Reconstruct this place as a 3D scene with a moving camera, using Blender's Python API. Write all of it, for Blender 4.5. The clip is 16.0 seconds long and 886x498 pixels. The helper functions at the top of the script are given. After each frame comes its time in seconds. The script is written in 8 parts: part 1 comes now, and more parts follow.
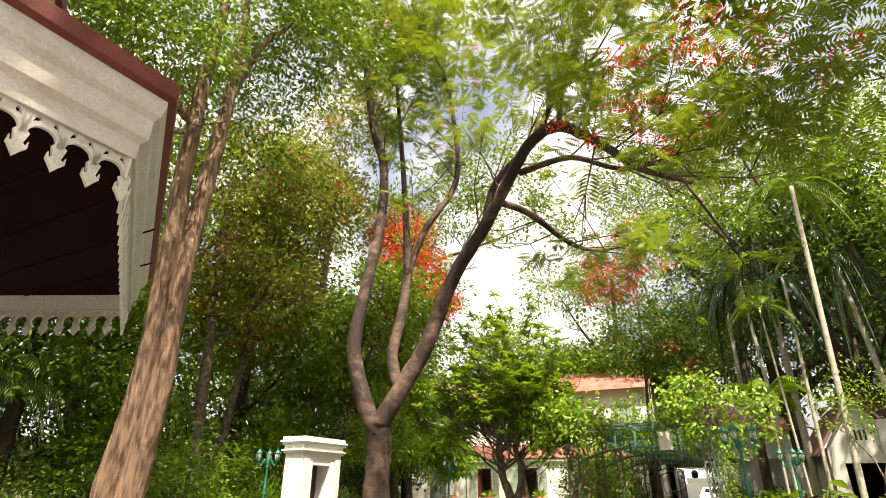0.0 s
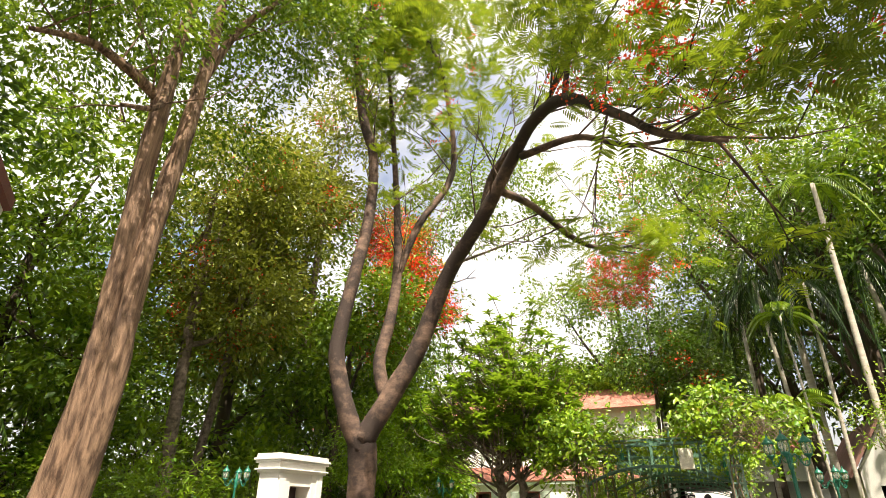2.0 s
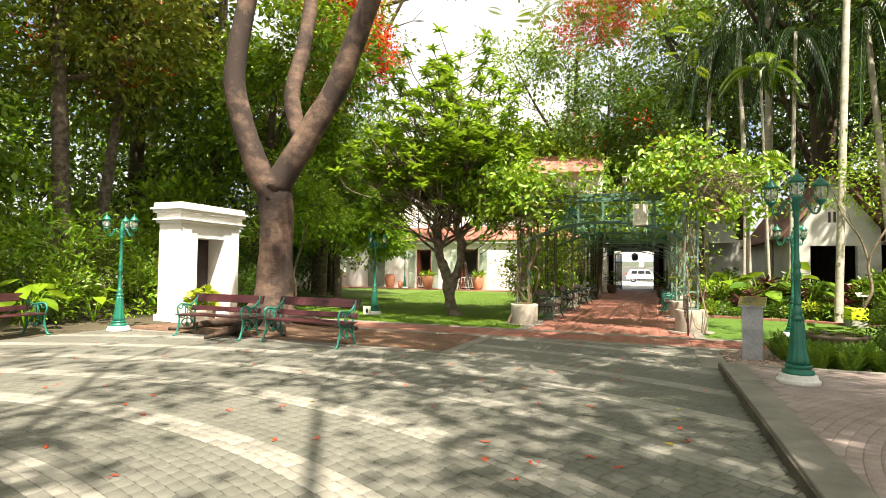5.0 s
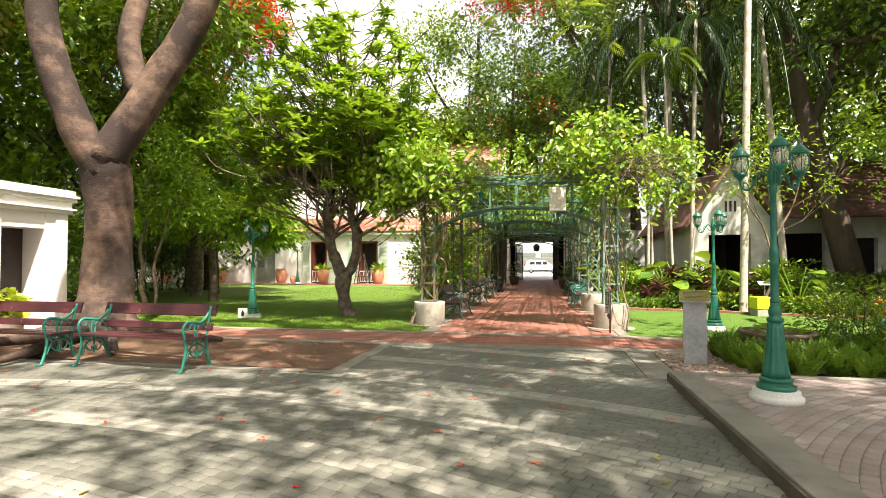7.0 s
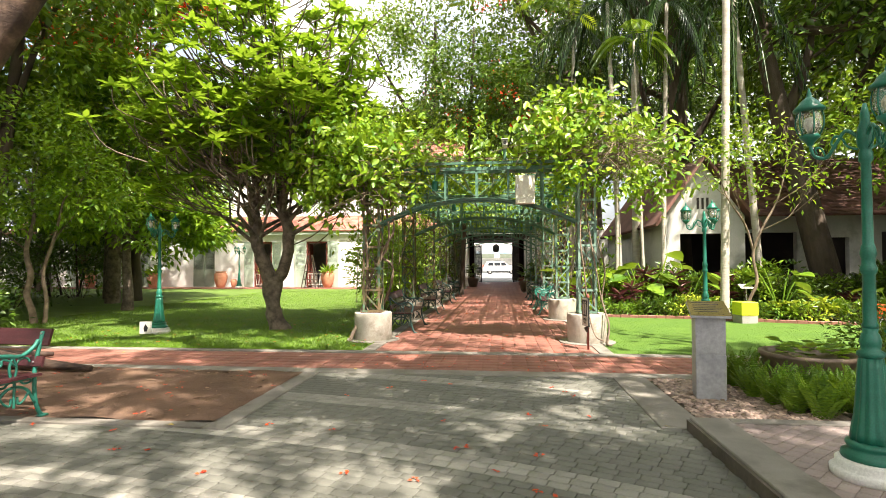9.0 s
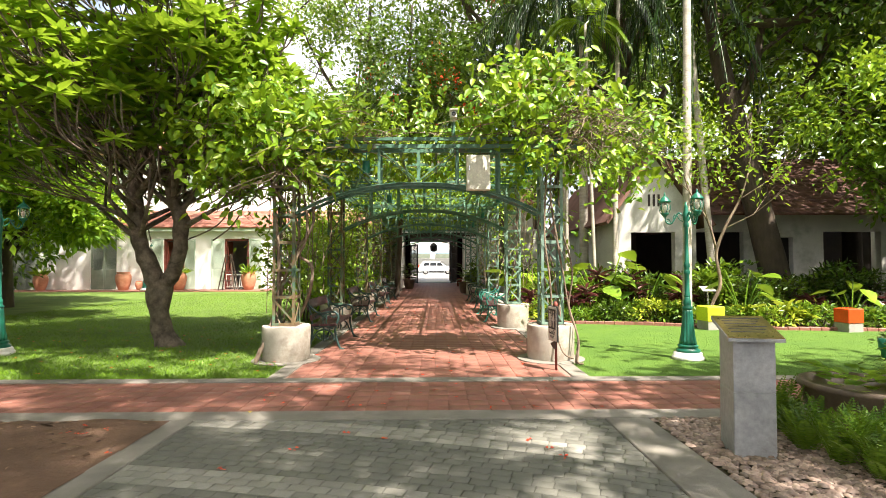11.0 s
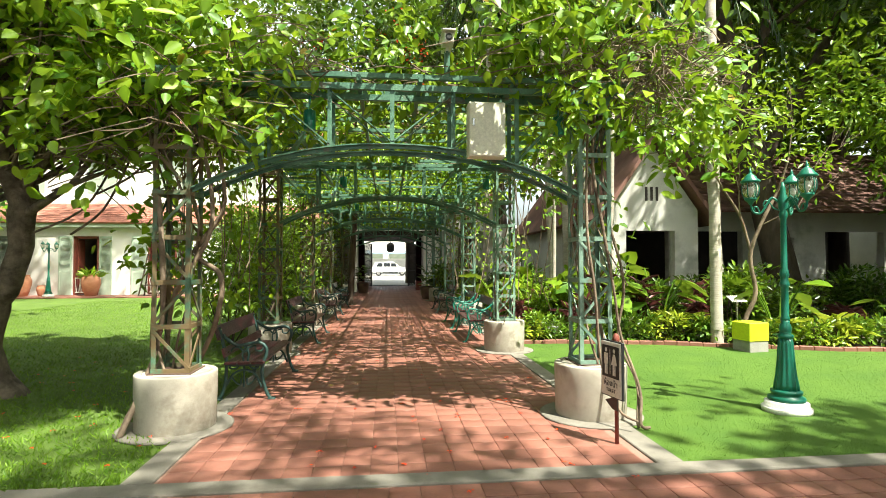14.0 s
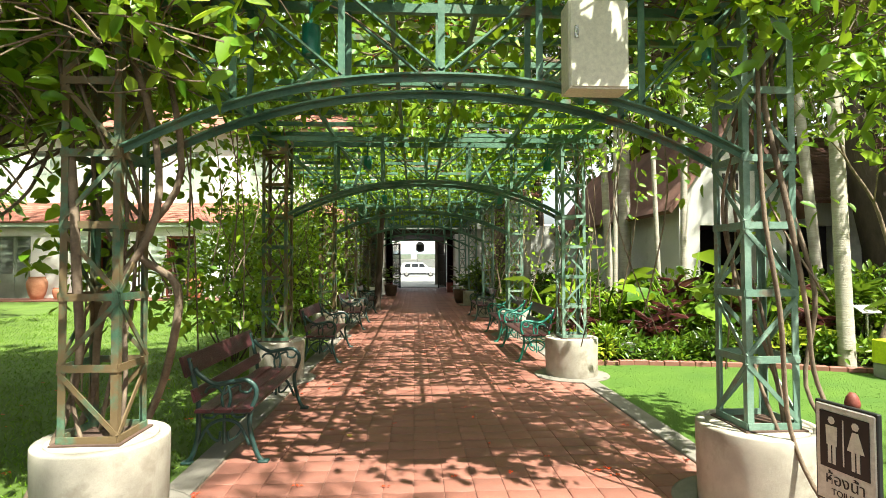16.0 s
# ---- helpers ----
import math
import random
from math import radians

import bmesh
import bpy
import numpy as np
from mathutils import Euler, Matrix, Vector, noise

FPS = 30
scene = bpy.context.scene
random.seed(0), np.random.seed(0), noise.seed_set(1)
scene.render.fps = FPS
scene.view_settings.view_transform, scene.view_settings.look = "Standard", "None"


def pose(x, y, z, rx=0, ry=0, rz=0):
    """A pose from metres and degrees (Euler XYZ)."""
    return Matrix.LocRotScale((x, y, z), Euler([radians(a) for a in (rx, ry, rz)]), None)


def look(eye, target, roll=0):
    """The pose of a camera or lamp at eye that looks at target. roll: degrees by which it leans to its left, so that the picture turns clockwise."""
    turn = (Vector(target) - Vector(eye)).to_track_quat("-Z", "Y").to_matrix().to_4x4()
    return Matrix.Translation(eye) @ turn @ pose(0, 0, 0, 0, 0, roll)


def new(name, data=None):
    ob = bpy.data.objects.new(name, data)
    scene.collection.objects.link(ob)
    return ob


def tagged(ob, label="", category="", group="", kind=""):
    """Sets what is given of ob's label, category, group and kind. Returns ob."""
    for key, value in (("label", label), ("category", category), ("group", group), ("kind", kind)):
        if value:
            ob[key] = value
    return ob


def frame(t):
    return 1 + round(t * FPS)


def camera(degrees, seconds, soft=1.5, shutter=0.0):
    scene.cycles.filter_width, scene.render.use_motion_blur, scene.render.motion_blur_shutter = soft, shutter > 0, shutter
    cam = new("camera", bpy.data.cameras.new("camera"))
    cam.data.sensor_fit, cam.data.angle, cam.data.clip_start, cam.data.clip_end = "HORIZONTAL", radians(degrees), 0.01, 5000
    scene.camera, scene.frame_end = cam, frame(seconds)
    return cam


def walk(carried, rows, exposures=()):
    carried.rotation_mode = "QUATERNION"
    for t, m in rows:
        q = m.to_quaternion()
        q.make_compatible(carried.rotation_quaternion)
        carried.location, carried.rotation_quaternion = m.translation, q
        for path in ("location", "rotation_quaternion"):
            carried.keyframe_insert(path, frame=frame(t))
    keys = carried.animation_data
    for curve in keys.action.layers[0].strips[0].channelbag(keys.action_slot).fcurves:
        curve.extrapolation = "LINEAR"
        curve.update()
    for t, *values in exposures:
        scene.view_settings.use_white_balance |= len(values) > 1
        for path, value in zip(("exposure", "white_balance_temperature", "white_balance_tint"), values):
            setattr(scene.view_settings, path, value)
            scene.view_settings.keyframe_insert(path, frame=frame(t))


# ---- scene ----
cam = camera(79.5, 16.0, soft=0.7)
METRES, EYE, TILT, LEAN, TURN = 16.0, 1.5, 0.0, 0.0, 27.1
ROWS = [
    (0.0, 0.0, 0.0, 0.0, -0.1, 24.22, -0.22),
    (0.5, 0.0056, 0.0293, -0.0011, -0.08, 26.95, -0.32),
    (1.0, 0.0082, 0.0563, 0.0005, -0.2, 27.03, -0.34),
    (1.5, 0.013, 0.0867, 0.001, -0.26, 27.03, -0.26),
    (2.0, 0.0134, 0.117, -0.0009, -0.13, 26.43, -0.35),
    (2.5, 0.0166, 0.1464, -0.0022, -0.02, 22.64, -0.15),
    (3.0, 0.0239, 0.1732, -0.0019, 0.16, 17.58, -0.3),
    (3.5, 0.0264, 0.2039, -0.0012, -0.0, 11.59, -0.25),
    (4.0, 0.0336, 0.2338, -0.0031, -0.92, 5.93, -0.19),
    (6.5, 0.0591, 0.3972, -0.0031, -14.46, 1.33, -0.11),
    (7.0, 0.0693, 0.4258, -0.0024, -16.38, 1.47, 0.05),
    (7.5, 0.0803, 0.4567, -0.0004, -18.32, 1.51, -0.06),
    (8.0, 0.095, 0.4838, -0.0004, -19.73, 1.54, 0.14),
    (10.5, 0.153, 0.6331, -0.0001, -24.42, 1.55, 0.08),
    (11.0, 0.1653, 0.6596, -0.0001, -27.84, 1.54, 0.16),
    (11.5, 0.1769, 0.6883, 0.0018, -32.16, 1.56, 0.1),
    (12.0, 0.1912, 0.7156, 0.0022, -35.51, 1.5, 0.25),
    (12.5, 0.2002, 0.7469, 0.0018, -36.29, 1.53, 0.17),
    (13.0, 0.21, 0.7746, 0.0021, -36.09, 1.54, 0.06),
    (13.5, 0.2228, 0.8041, 0.0032, -35.04, 1.48, 0.2),
    (14.0, 0.2319, 0.8334, 0.0047, -33.07, 1.55, 0.08),
    (14.5, 0.2449, 0.8643, 0.0043, -31.78, 1.58, 0.18),
    (15.0, 0.257, 0.8921, 0.0048, -30.73, 1.55, 0.19),
    (15.5, 0.2674, 0.9223, 0.0069, -30.42, 1.62, 0.09),
    (16.0, 0.2826, 0.949, 0.0056, -30.17, 1.59, 0.19),
]
walk(cam, [(t, pose(0, 0, EYE, TILT, LEAN, TURN) @ pose(METRES * x, METRES * y, METRES * z, 90 + pitch, roll, yaw)) for t, x, y, z, yaw, pitch, roll in ROWS], [(0.0, 1.55, 7300, 14), (2.5, 1.57, 7200, 13), (4.0, 1.74, 7100, 10), (6.5, 1.84, 7050, 13), (8.0, 2.02, 6900, 14), (12.0, 1.98, 6700, 14), (14.0, 1.84, 6650, 2), (16.0, 1.94, 6550, 3)])

# ---- world, sun and exposure ----
TO_SUN = Vector((0.50, -0.62, 1.30)).normalized()
world = bpy.data.worlds.new("world")
scene.world = world
world.use_nodes = True
sky = world.node_tree.nodes.new("ShaderNodeTexSky")
sky.sky_type = "NISHITA"
sky.sun_disc = False
sky.sun_elevation = math.asin(TO_SUN.z)
sky.sun_rotation = math.atan2(TO_SUN.x, TO_SUN.y)
sky.air_density, sky.dust_density, sky.ozone_density = 1.0, 6.0, 1.0
background = world.node_tree.nodes["Background"]
background.inputs["Strength"].default_value = 0.098
wt = world.node_tree
wcoord = wt.nodes.new("ShaderNodeTexCoord")
cloud = wt.nodes.new("ShaderNodeTexNoise")
cloud.inputs["Scale"].default_value, cloud.inputs["Detail"].default_value = 2.4, 8.0
wt.links.new(wcoord.outputs["Generated"], cloud.inputs["Vector"])
cover = wt.nodes.new("ShaderNodeValToRGB")
cover.color_ramp.elements[0].position, cover.color_ramp.elements[1].position = 0.40, 0.56
wt.links.new(cloud.outputs[0], cover.inputs[0])
veil = wt.nodes.new("ShaderNodeMix")
veil.data_type = "RGBA"
veil.inputs[7].default_value = (4.9, 5.0, 5.1, 1)
wt.links.new(cover.outputs[0], veil.inputs[0])
wt.links.new(sky.outputs[0], veil.inputs[6])
wt.links.new(veil.outputs[2], background.inputs["Color"])
sun = new("sun", bpy.data.lights.new("sun", "SUN"))
sun.data.energy, sun.data.angle, sun.data.color = 3.9, radians(0.6), (1.0, 0.94, 0.84)
sun.matrix_world = look(TO_SUN * 60, (0, 0, 0))

# ---- materials ----
def ramp2(nt, fac, a, b, lo=0.3, hi=0.7):
    r = nt.nodes.new("ShaderNodeValToRGB")
    r.color_ramp.elements[0].position, r.color_ramp.elements[1].position = lo, hi
    r.color_ramp.elements[0].color, r.color_ramp.elements[1].color = (*a, 1), (*b, 1)
    nt.links.new(fac, r.inputs[0])
    return r.outputs[0]


def noise_out(nt, coord, scale, detail=4.0, rough=0.6, stretch=None):
    n = nt.nodes.new("ShaderNodeTexNoise")
    n.inputs["Scale"].default_value, n.inputs["Detail"].default_value, n.inputs["Roughness"].default_value = scale, detail, rough
    if stretch:
        mp = nt.nodes.new("ShaderNodeMapping")
        mp.inputs["Scale"].default_value = stretch
        nt.links.new(coord, mp.inputs["Vector"])
        coord = mp.outputs[0]
    nt.links.new(coord, n.inputs["Vector"])
    return n.outputs[0]


def mixed(nt, fac, a, b, mode="MIX"):
    m = nt.nodes.new("ShaderNodeMix")
    m.data_type, m.blend_type = "RGBA", mode
    for value, socket in ((fac, m.inputs[0]), (a, m.inputs[6]), (b, m.inputs[7])):
        if isinstance(value, (int, float)):
            socket.default_value = value
        elif isinstance(value, tuple):
            socket.default_value = (*value, 1)
        else:
            nt.links.new(value, socket)
    return m.outputs[2]


def mat(name, a, b, scale=3.0, rough=0.7, bump=0.3, metal=0.0, fine=40.0, vary="", amount=0.25, stretch=None, stain=None, stain_scale=0.8, dist=0.01, lo=0.3, hi=0.7, slo=0.55, shi=0.72):
    """Two tones at one scale, grain at a finer one, relief, an optional stain, and a shift from piece to piece."""
    m = bpy.data.materials.new(name)
    m.use_nodes = True
    nt = m.node_tree
    p = nt.nodes["Principled BSDF"]
    coord = nt.nodes.new("ShaderNodeTexCoord").outputs["Object"]
    col = ramp2(nt, noise_out(nt, coord, scale, stretch=stretch), a, b, lo, hi)
    grain = noise_out(nt, coord, fine, 5.0, 0.7, stretch)
    col = mixed(nt, 0.55, col, ramp2(nt, grain, (0.62, 0.62, 0.62), (1.25, 1.25, 1.25)), "MULTIPLY")
    if stain:
        s = ramp2(nt, noise_out(nt, coord, stain_scale, 5.0, 0.7), (0, 0, 0), (1, 1, 1), slo, shi)
        col = mixed(nt, s, col, stain)
    if vary:
        if vary == "island":
            rnd = nt.nodes.new("ShaderNodeNewGeometry").outputs["Random Per Island"]
        else:
            rnd = nt.nodes.new("ShaderNodeObjectInfo").outputs["Random"]
        lift = nt.nodes.new("ShaderNodeMapRange")
        lift.inputs[3].default_value, lift.inputs[4].default_value = 1 - amount, 1 + amount
        nt.links.new(rnd, lift.inputs[0])
        hsv = nt.nodes.new("ShaderNodeHueSaturation")
        nt.links.new(lift.outputs[0], hsv.inputs["Value"])
        nt.links.new(col, hsv.inputs["Color"])
        col = hsv.outputs[0]
    nt.links.new(col, p.inputs["Base Color"])
    rr = nt.nodes.new("ShaderNodeMapRange")
    rr.inputs[3].default_value, rr.inputs[4].default_value = max(0.05, rough - 0.12), min(1.0, rough + 0.12)
    nt.links.new(grain, rr.inputs[0])
    nt.links.new(rr.outputs[0], p.inputs["Roughness"])
    p.inputs["Metallic"].default_value = metal
    if bump:
        bp = nt.nodes.new("ShaderNodeBump")
        bp.inputs["Strength"].default_value, bp.inputs["Distance"].default_value = bump, dist
        nt.links.new(grain, bp.inputs["Height"])
        nt.links.new(bp.outputs[0], p.inputs["Normal"])
    return m


def leaf(name, a, b, light, through_share=0.45, rough=0.45, patch=0.35):
    """Leaves: a colour between a and b for each leaf and each patch of crown, with light passing through in a brighter green."""
    m = bpy.data.materials.new(name)
    m.use_nodes = True
    nt = m.node_tree
    p = nt.nodes["Principled BSDF"]
    rnd = nt.nodes.new("ShaderNodeNewGeometry").outputs["Random Per Island"]
    coord = nt.nodes.new("ShaderNodeTexCoord").outputs["Object"]
    col = ramp2(nt, rnd, a, b, 0.05, 0.95)
    col = mixed(nt, 0.7, col, ramp2(nt, noise_out(nt, coord, patch, 3.0), (0.42, 0.46, 0.42), (1.5, 1.45, 1.3)), "MULTIPLY")
    nt.links.new(col, p.inputs["Base Color"])
    p.inputs["Roughness"].default_value = rough
    t = nt.nodes.new("ShaderNodeBsdfTranslucent")
    nt.links.new(mixed(nt, 0.6, col, light), t.inputs[0])
    mx = nt.nodes.new("ShaderNodeMixShader")
    mx.inputs[0].default_value = through_share * 0.56
    nt.links.new(p.outputs[0], mx.inputs[1])
    nt.links.new(t.outputs[0], mx.inputs[2])
    nt.links.new(mx.outputs[0], nt.nodes["Material Output"].inputs[0])
    return m


def glass(name, tint=(0.9, 0.95, 0.92), rough=0.08):
    m = bpy.data.materials.new(name)
    m.use_nodes = True
    p = m.node_tree.nodes["Principled BSDF"]
    p.inputs["Base Color"].default_value = (*tint, 1)
    p.inputs["Roughness"].default_value = rough
    p.inputs["Transmission Weight"].default_value = 0.85
    p.inputs["IOR"].default_value = 1.15
    return m


PAVER = mat("grey_paver", (0.108, 0.110, 0.090), (0.165, 0.163, 0.138), 0.7, 0.75, 0.3, fine=70, vary="island", amount=0.06, stain=(0.18, 0.178, 0.155), stain_scale=0.5)
PAVER_PIECE = mat("grey_paver_piece", (0.108, 0.110, 0.090), (0.165, 0.163, 0.138), 0.7, 0.75, 0.3, fine=70, vary="object", amount=0.06, stain=(0.18, 0.178, 0.155), stain_scale=0.5)
PALE_PAVER = mat("pale_paver", (0.215, 0.208, 0.178), (0.295, 0.285, 0.245), 0.9, 0.75, 0.3, fine=70, vary="island", amount=0.16)
JOINT = mat("sand_joint", (0.16, 0.155, 0.13), (0.24, 0.23, 0.19), 1.2, 0.95, 0.5, fine=90)
RED_JOINT = mat("red_grout", (0.25, 0.135, 0.10), (0.34, 0.205, 0.165), 1.2, 0.9, 0.4, fine=90)
PINK_PAVER = mat("pink_paver", (0.26, 0.20, 0.185), (0.35, 0.285, 0.265), 1.1, 0.75, 0.3, fine=60, vary="island", amount=0.10, stain=(0.38, 0.33, 0.30), stain_scale=1.1)
PINK_JOINT = mat("pale_pink_grout", (0.20, 0.16, 0.145), (0.30, 0.25, 0.225), 1.2, 0.9, 0.4, fine=90)
RED_TILE = mat("red_tile", (0.225, 0.088, 0.064), (0.33, 0.145, 0.108), 1.0, 0.6, 0.3, fine=55, vary="island", amount=0.09, stain=(0.16, 0.075, 0.056), stain_scale=1.4, slo=0.5, shi=0.8)
RED_TILE_PIECE = mat("red_tile_piece", (0.225, 0.088, 0.064), (0.33, 0.145, 0.108), 1.0, 0.6, 0.3, fine=55, vary="object", amount=0.09, stain=(0.16, 0.075, 0.056), stain_scale=3.0, slo=0.5, shi=0.8)
KERB = mat("washed_concrete", (0.165, 0.152, 0.128), (0.275, 0.255, 0.22), 2.0, 0.85, 0.6, fine=130, stain=(0.13, 0.115, 0.092), stain_scale=1.3, dist=0.006)
KERB_DARK = mat("dark_concrete", (0.07, 0.06, 0.045), (0.16, 0.13, 0.10), 3.0, 0.9, 0.6, fine=60)
SOIL = mat("bare_soil", (0.12, 0.068, 0.042), (0.23, 0.135, 0.085), 1.6, 0.95, 0.9, fine=35, stain=(0.07, 0.042, 0.027), stain_scale=1.1, dist=0.03)
EARTH = mat("dark_earth", (0.05, 0.04, 0.025), (0.11, 0.09, 0.05), 1.6, 0.95, 0.8, fine=25, stain=(0.035, 0.06, 0.02), dist=0.03)
LAWN = mat("lawn_soil", (0.07, 0.13, 0.015), (0.12, 0.20, 0.025), 1.2, 0.9, 0.8, fine=60, dist=0.02)
TURF = mat("turf_base", (0.052, 0.125, 0.009), (0.085, 0.17, 0.013), 1.5, 0.9, 0.7, fine=140, dist=0.012)
WHITE = mat("white_plaster", (0.74, 0.73, 0.69), (0.83, 0.82, 0.78), 0.8, 0.8, 0.15, fine=50, stain=(0.62, 0.60, 0.54), stain_scale=0.6)
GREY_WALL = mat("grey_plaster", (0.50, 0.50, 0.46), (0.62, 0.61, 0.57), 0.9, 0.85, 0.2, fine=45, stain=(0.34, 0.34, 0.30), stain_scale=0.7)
CREAM = mat("cream_paint", (0.70, 0.69, 0.62), (0.80, 0.79, 0.73), 1.5, 0.5, 0.12, fine=60, stain=(0.56, 0.53, 0.45), stain_scale=1.2)
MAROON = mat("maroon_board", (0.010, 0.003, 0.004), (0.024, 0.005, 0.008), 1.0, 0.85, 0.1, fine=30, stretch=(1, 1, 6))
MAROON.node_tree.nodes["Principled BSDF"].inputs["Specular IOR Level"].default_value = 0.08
RED_EDGE = mat("red_brown_paint", (0.15, 0.035, 0.025), (0.24, 0.06, 0.04), 4.0, 0.6, 0.3, fine=50)
ROOF_RED = mat("red_roof_tile", (0.36, 0.13, 0.09), (0.52, 0.24, 0.18), 1.3, 0.8, 0.5, fine=30, vary="island", amount=0.2)
ROOF_DARK = mat("old_roof_tile", (0.11, 0.055, 0.045), (0.22, 0.11, 0.085), 1.3, 0.85, 0.5, fine=30, vary="island", amount=0.35)
GREEN_PAINT = mat("green_enamel", (0.008, 0.13, 0.085), (0.02, 0.19, 0.125), 5.0, 0.33, 0.15, fine=90, stain=(0.025, 0.23, 0.16), stain_scale=4.0)
TRELLIS_PAINT = mat("weathered_green_paint", (0.032, 0.115, 0.072), (0.125, 0.25, 0.17), 3.0, 0.5, 0.3, fine=45, stain=(0.15, 0.115, 0.08), stain_scale=4.0, slo=0.57, shi=0.68)
BENCH_GREEN = mat("bench_green_iron", (0.012, 0.13, 0.09), (0.03, 0.24, 0.18), 6.0, 0.4, 0.25, fine=70)
BENCH_DARK = mat("bench_black_iron", (0.012, 0.03, 0.028), (0.03, 0.08, 0.07), 6.0, 0.45, 0.25, fine=70)
BENCH_WOOD = mat("maroon_slat", (0.042, 0.012, 0.016), (0.088, 0.027, 0.03), 2.0, 0.35, 0.3, fine=30, stretch=(1, 8, 8), stain=(0.20, 0.13, 0.11), stain_scale=6.0, slo=0.66, shi=0.72)
POT_CONC = mat("washed_stone_pot", (0.34, 0.31, 0.255), (0.52, 0.485, 0.41), 3.5, 0.88, 0.4, fine=190, stain=(0.22, 0.185, 0.14), stain_scale=2.2, slo=0.5, shi=0.7, dist=0.006)
TERRACOTTA = mat("terracotta", (0.42, 0.17, 0.09), (0.58, 0.28, 0.17), 3.0, 0.7, 0.3, fine=40)
# dark bark blotches, spread wider to imitate shade between sunlit patches
BARK = mat("smooth_bark", (0.075, 0.046, 0.034), (0.20, 0.128, 0.09), 1.6, 0.85, 0.5, fine=14, stretch=(1, 1, 2.2), lo=0.36, hi=0.64, stain=(0.034, 0.022, 0.017), stain_scale=0.75, slo=0.42, shi=0.55, dist=0.03)
BARK_TAN = mat("tan_bark", (0.09, 0.052, 0.032), (0.36, 0.23, 0.145), 5.0, 0.9, 1.0, fine=22, stretch=(1.6, 1.6, 0.12), lo=0.38, hi=0.62, stain=(0.10, 0.062, 0.042), stain_scale=0.9, dist=0.05)
BARK_GREY = mat("grey_bark", (0.10, 0.076, 0.058), (0.28, 0.22, 0.17), 6.0, 0.9, 1.0, fine=30, dist=0.04, lo=0.36, hi=0.64)
BARK_DARK = mat("dark_bark", (0.05, 0.036, 0.026), (0.12, 0.09, 0.065), 2.0, 0.9, 0.8, fine=14, stretch=(1, 1, 0.3), dist=0.04)
PALM_BARK = mat("ringed_palm_bark", (0.30, 0.27, 0.22), (0.50, 0.46, 0.39), 1.2, 0.85, 0.6, fine=10, stretch=(0.6, 0.6, 4.0), dist=0.02)
VINE_BARK = mat("vine_stem", (0.10, 0.07, 0.048), (0.29, 0.22, 0.155), 6.0, 0.85, 0.7, fine=50, dist=0.01)
# paler green of the east columns, with some sunlight put into the colour
TRELLIS_PALE = mat("pale_sunlit_green_paint", (0.09, 0.19, 0.14), (0.25, 0.37, 0.295), 3.0, 0.5, 0.3, fine=45, stain=(0.17, 0.13, 0.09), stain_scale=4.0, slo=0.57, shi=0.68)
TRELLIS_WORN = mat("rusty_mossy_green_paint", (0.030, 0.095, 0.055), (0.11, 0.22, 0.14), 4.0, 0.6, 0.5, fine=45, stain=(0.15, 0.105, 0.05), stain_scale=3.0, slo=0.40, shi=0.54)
PLATE = mat("rusty_foot_plate", (0.055, 0.035, 0.028), (0.14, 0.085, 0.062), 5.0, 0.75, 0.4, fine=60)
# near-black tone for recesses: the shade inside is put into the colour
DARK_IN = mat("recess_shade", (0.02, 0.014, 0.012), (0.045, 0.03, 0.026), 2.0, 0.7, 0.2)
SHUTTER = mat("pale_green_shutter", (0.36, 0.45, 0.36), (0.46, 0.54, 0.44), 2.0, 0.6, 0.15)
DOOR_GREEN = mat("grey_green_door", (0.17, 0.21, 0.16), (0.25, 0.29, 0.23), 2.0, 0.6, 0.2)
STONE_GREY = mat("pale_marble", (0.30, 0.31, 0.32), (0.46, 0.47, 0.48), 3.0, 0.45, 0.2, fine=25, stain=(0.22, 0.21, 0.20), stain_scale=3.0)
BRASS = mat("brass_plate", (0.32, 0.24, 0.08), (0.46, 0.36, 0.13), 4.0, 0.3, 0.1, metal=0.8)
BLACK_IRON = mat("black_iron", (0.012, 0.012, 0.014), (0.03, 0.03, 0.032), 6.0, 0.5, 0.2)
YELLOW = mat("lime_yellow_paint", (0.55, 0.62, 0.02), (0.66, 0.72, 0.04), 3.0, 0.45, 0.1)
ORANGE = mat("orange_paint", (0.62, 0.055, 0.006), (0.74, 0.085, 0.01), 3.0, 0.45, 0.1)
CONC = mat("bare_concrete", (0.25, 0.24, 0.22), (0.36, 0.35, 0.32), 3.0, 0.85, 0.4, fine=60)
BLUE_GLAZE = mat("blue_grey_glaze", (0.16, 0.26, 0.32), (0.26, 0.36, 0.42), 3.0, 0.3, 0.1)
BROWN_GLAZE = mat("brown_stoneware", (0.10, 0.07, 0.05), (0.20, 0.14, 0.10), 4.0, 0.45, 0.2)
BEIGE = mat("beige_box_paint", (0.62, 0.60, 0.47), (0.70, 0.68, 0.55), 3.0, 0.45, 0.08)
SIGN_WHITE = mat("sign_white", (0.66, 0.65, 0.58), (0.74, 0.73, 0.66), 3.0, 0.4, 0.05)
SIGN_BLACK = mat("sign_black", (0.012, 0.014, 0.014), (0.022, 0.024, 0.024), 3.0, 0.4, 0.05)
ASPHALT = mat("street_concrete", (0.32, 0.31, 0.29), (0.42, 0.41, 0.38), 0.6, 0.9, 0.4, fine=40)
CAR_WHITE = mat("white_car_paint", (0.78, 0.79, 0.80), (0.82, 0.83, 0.84), 2.0, 0.2, 0.0)
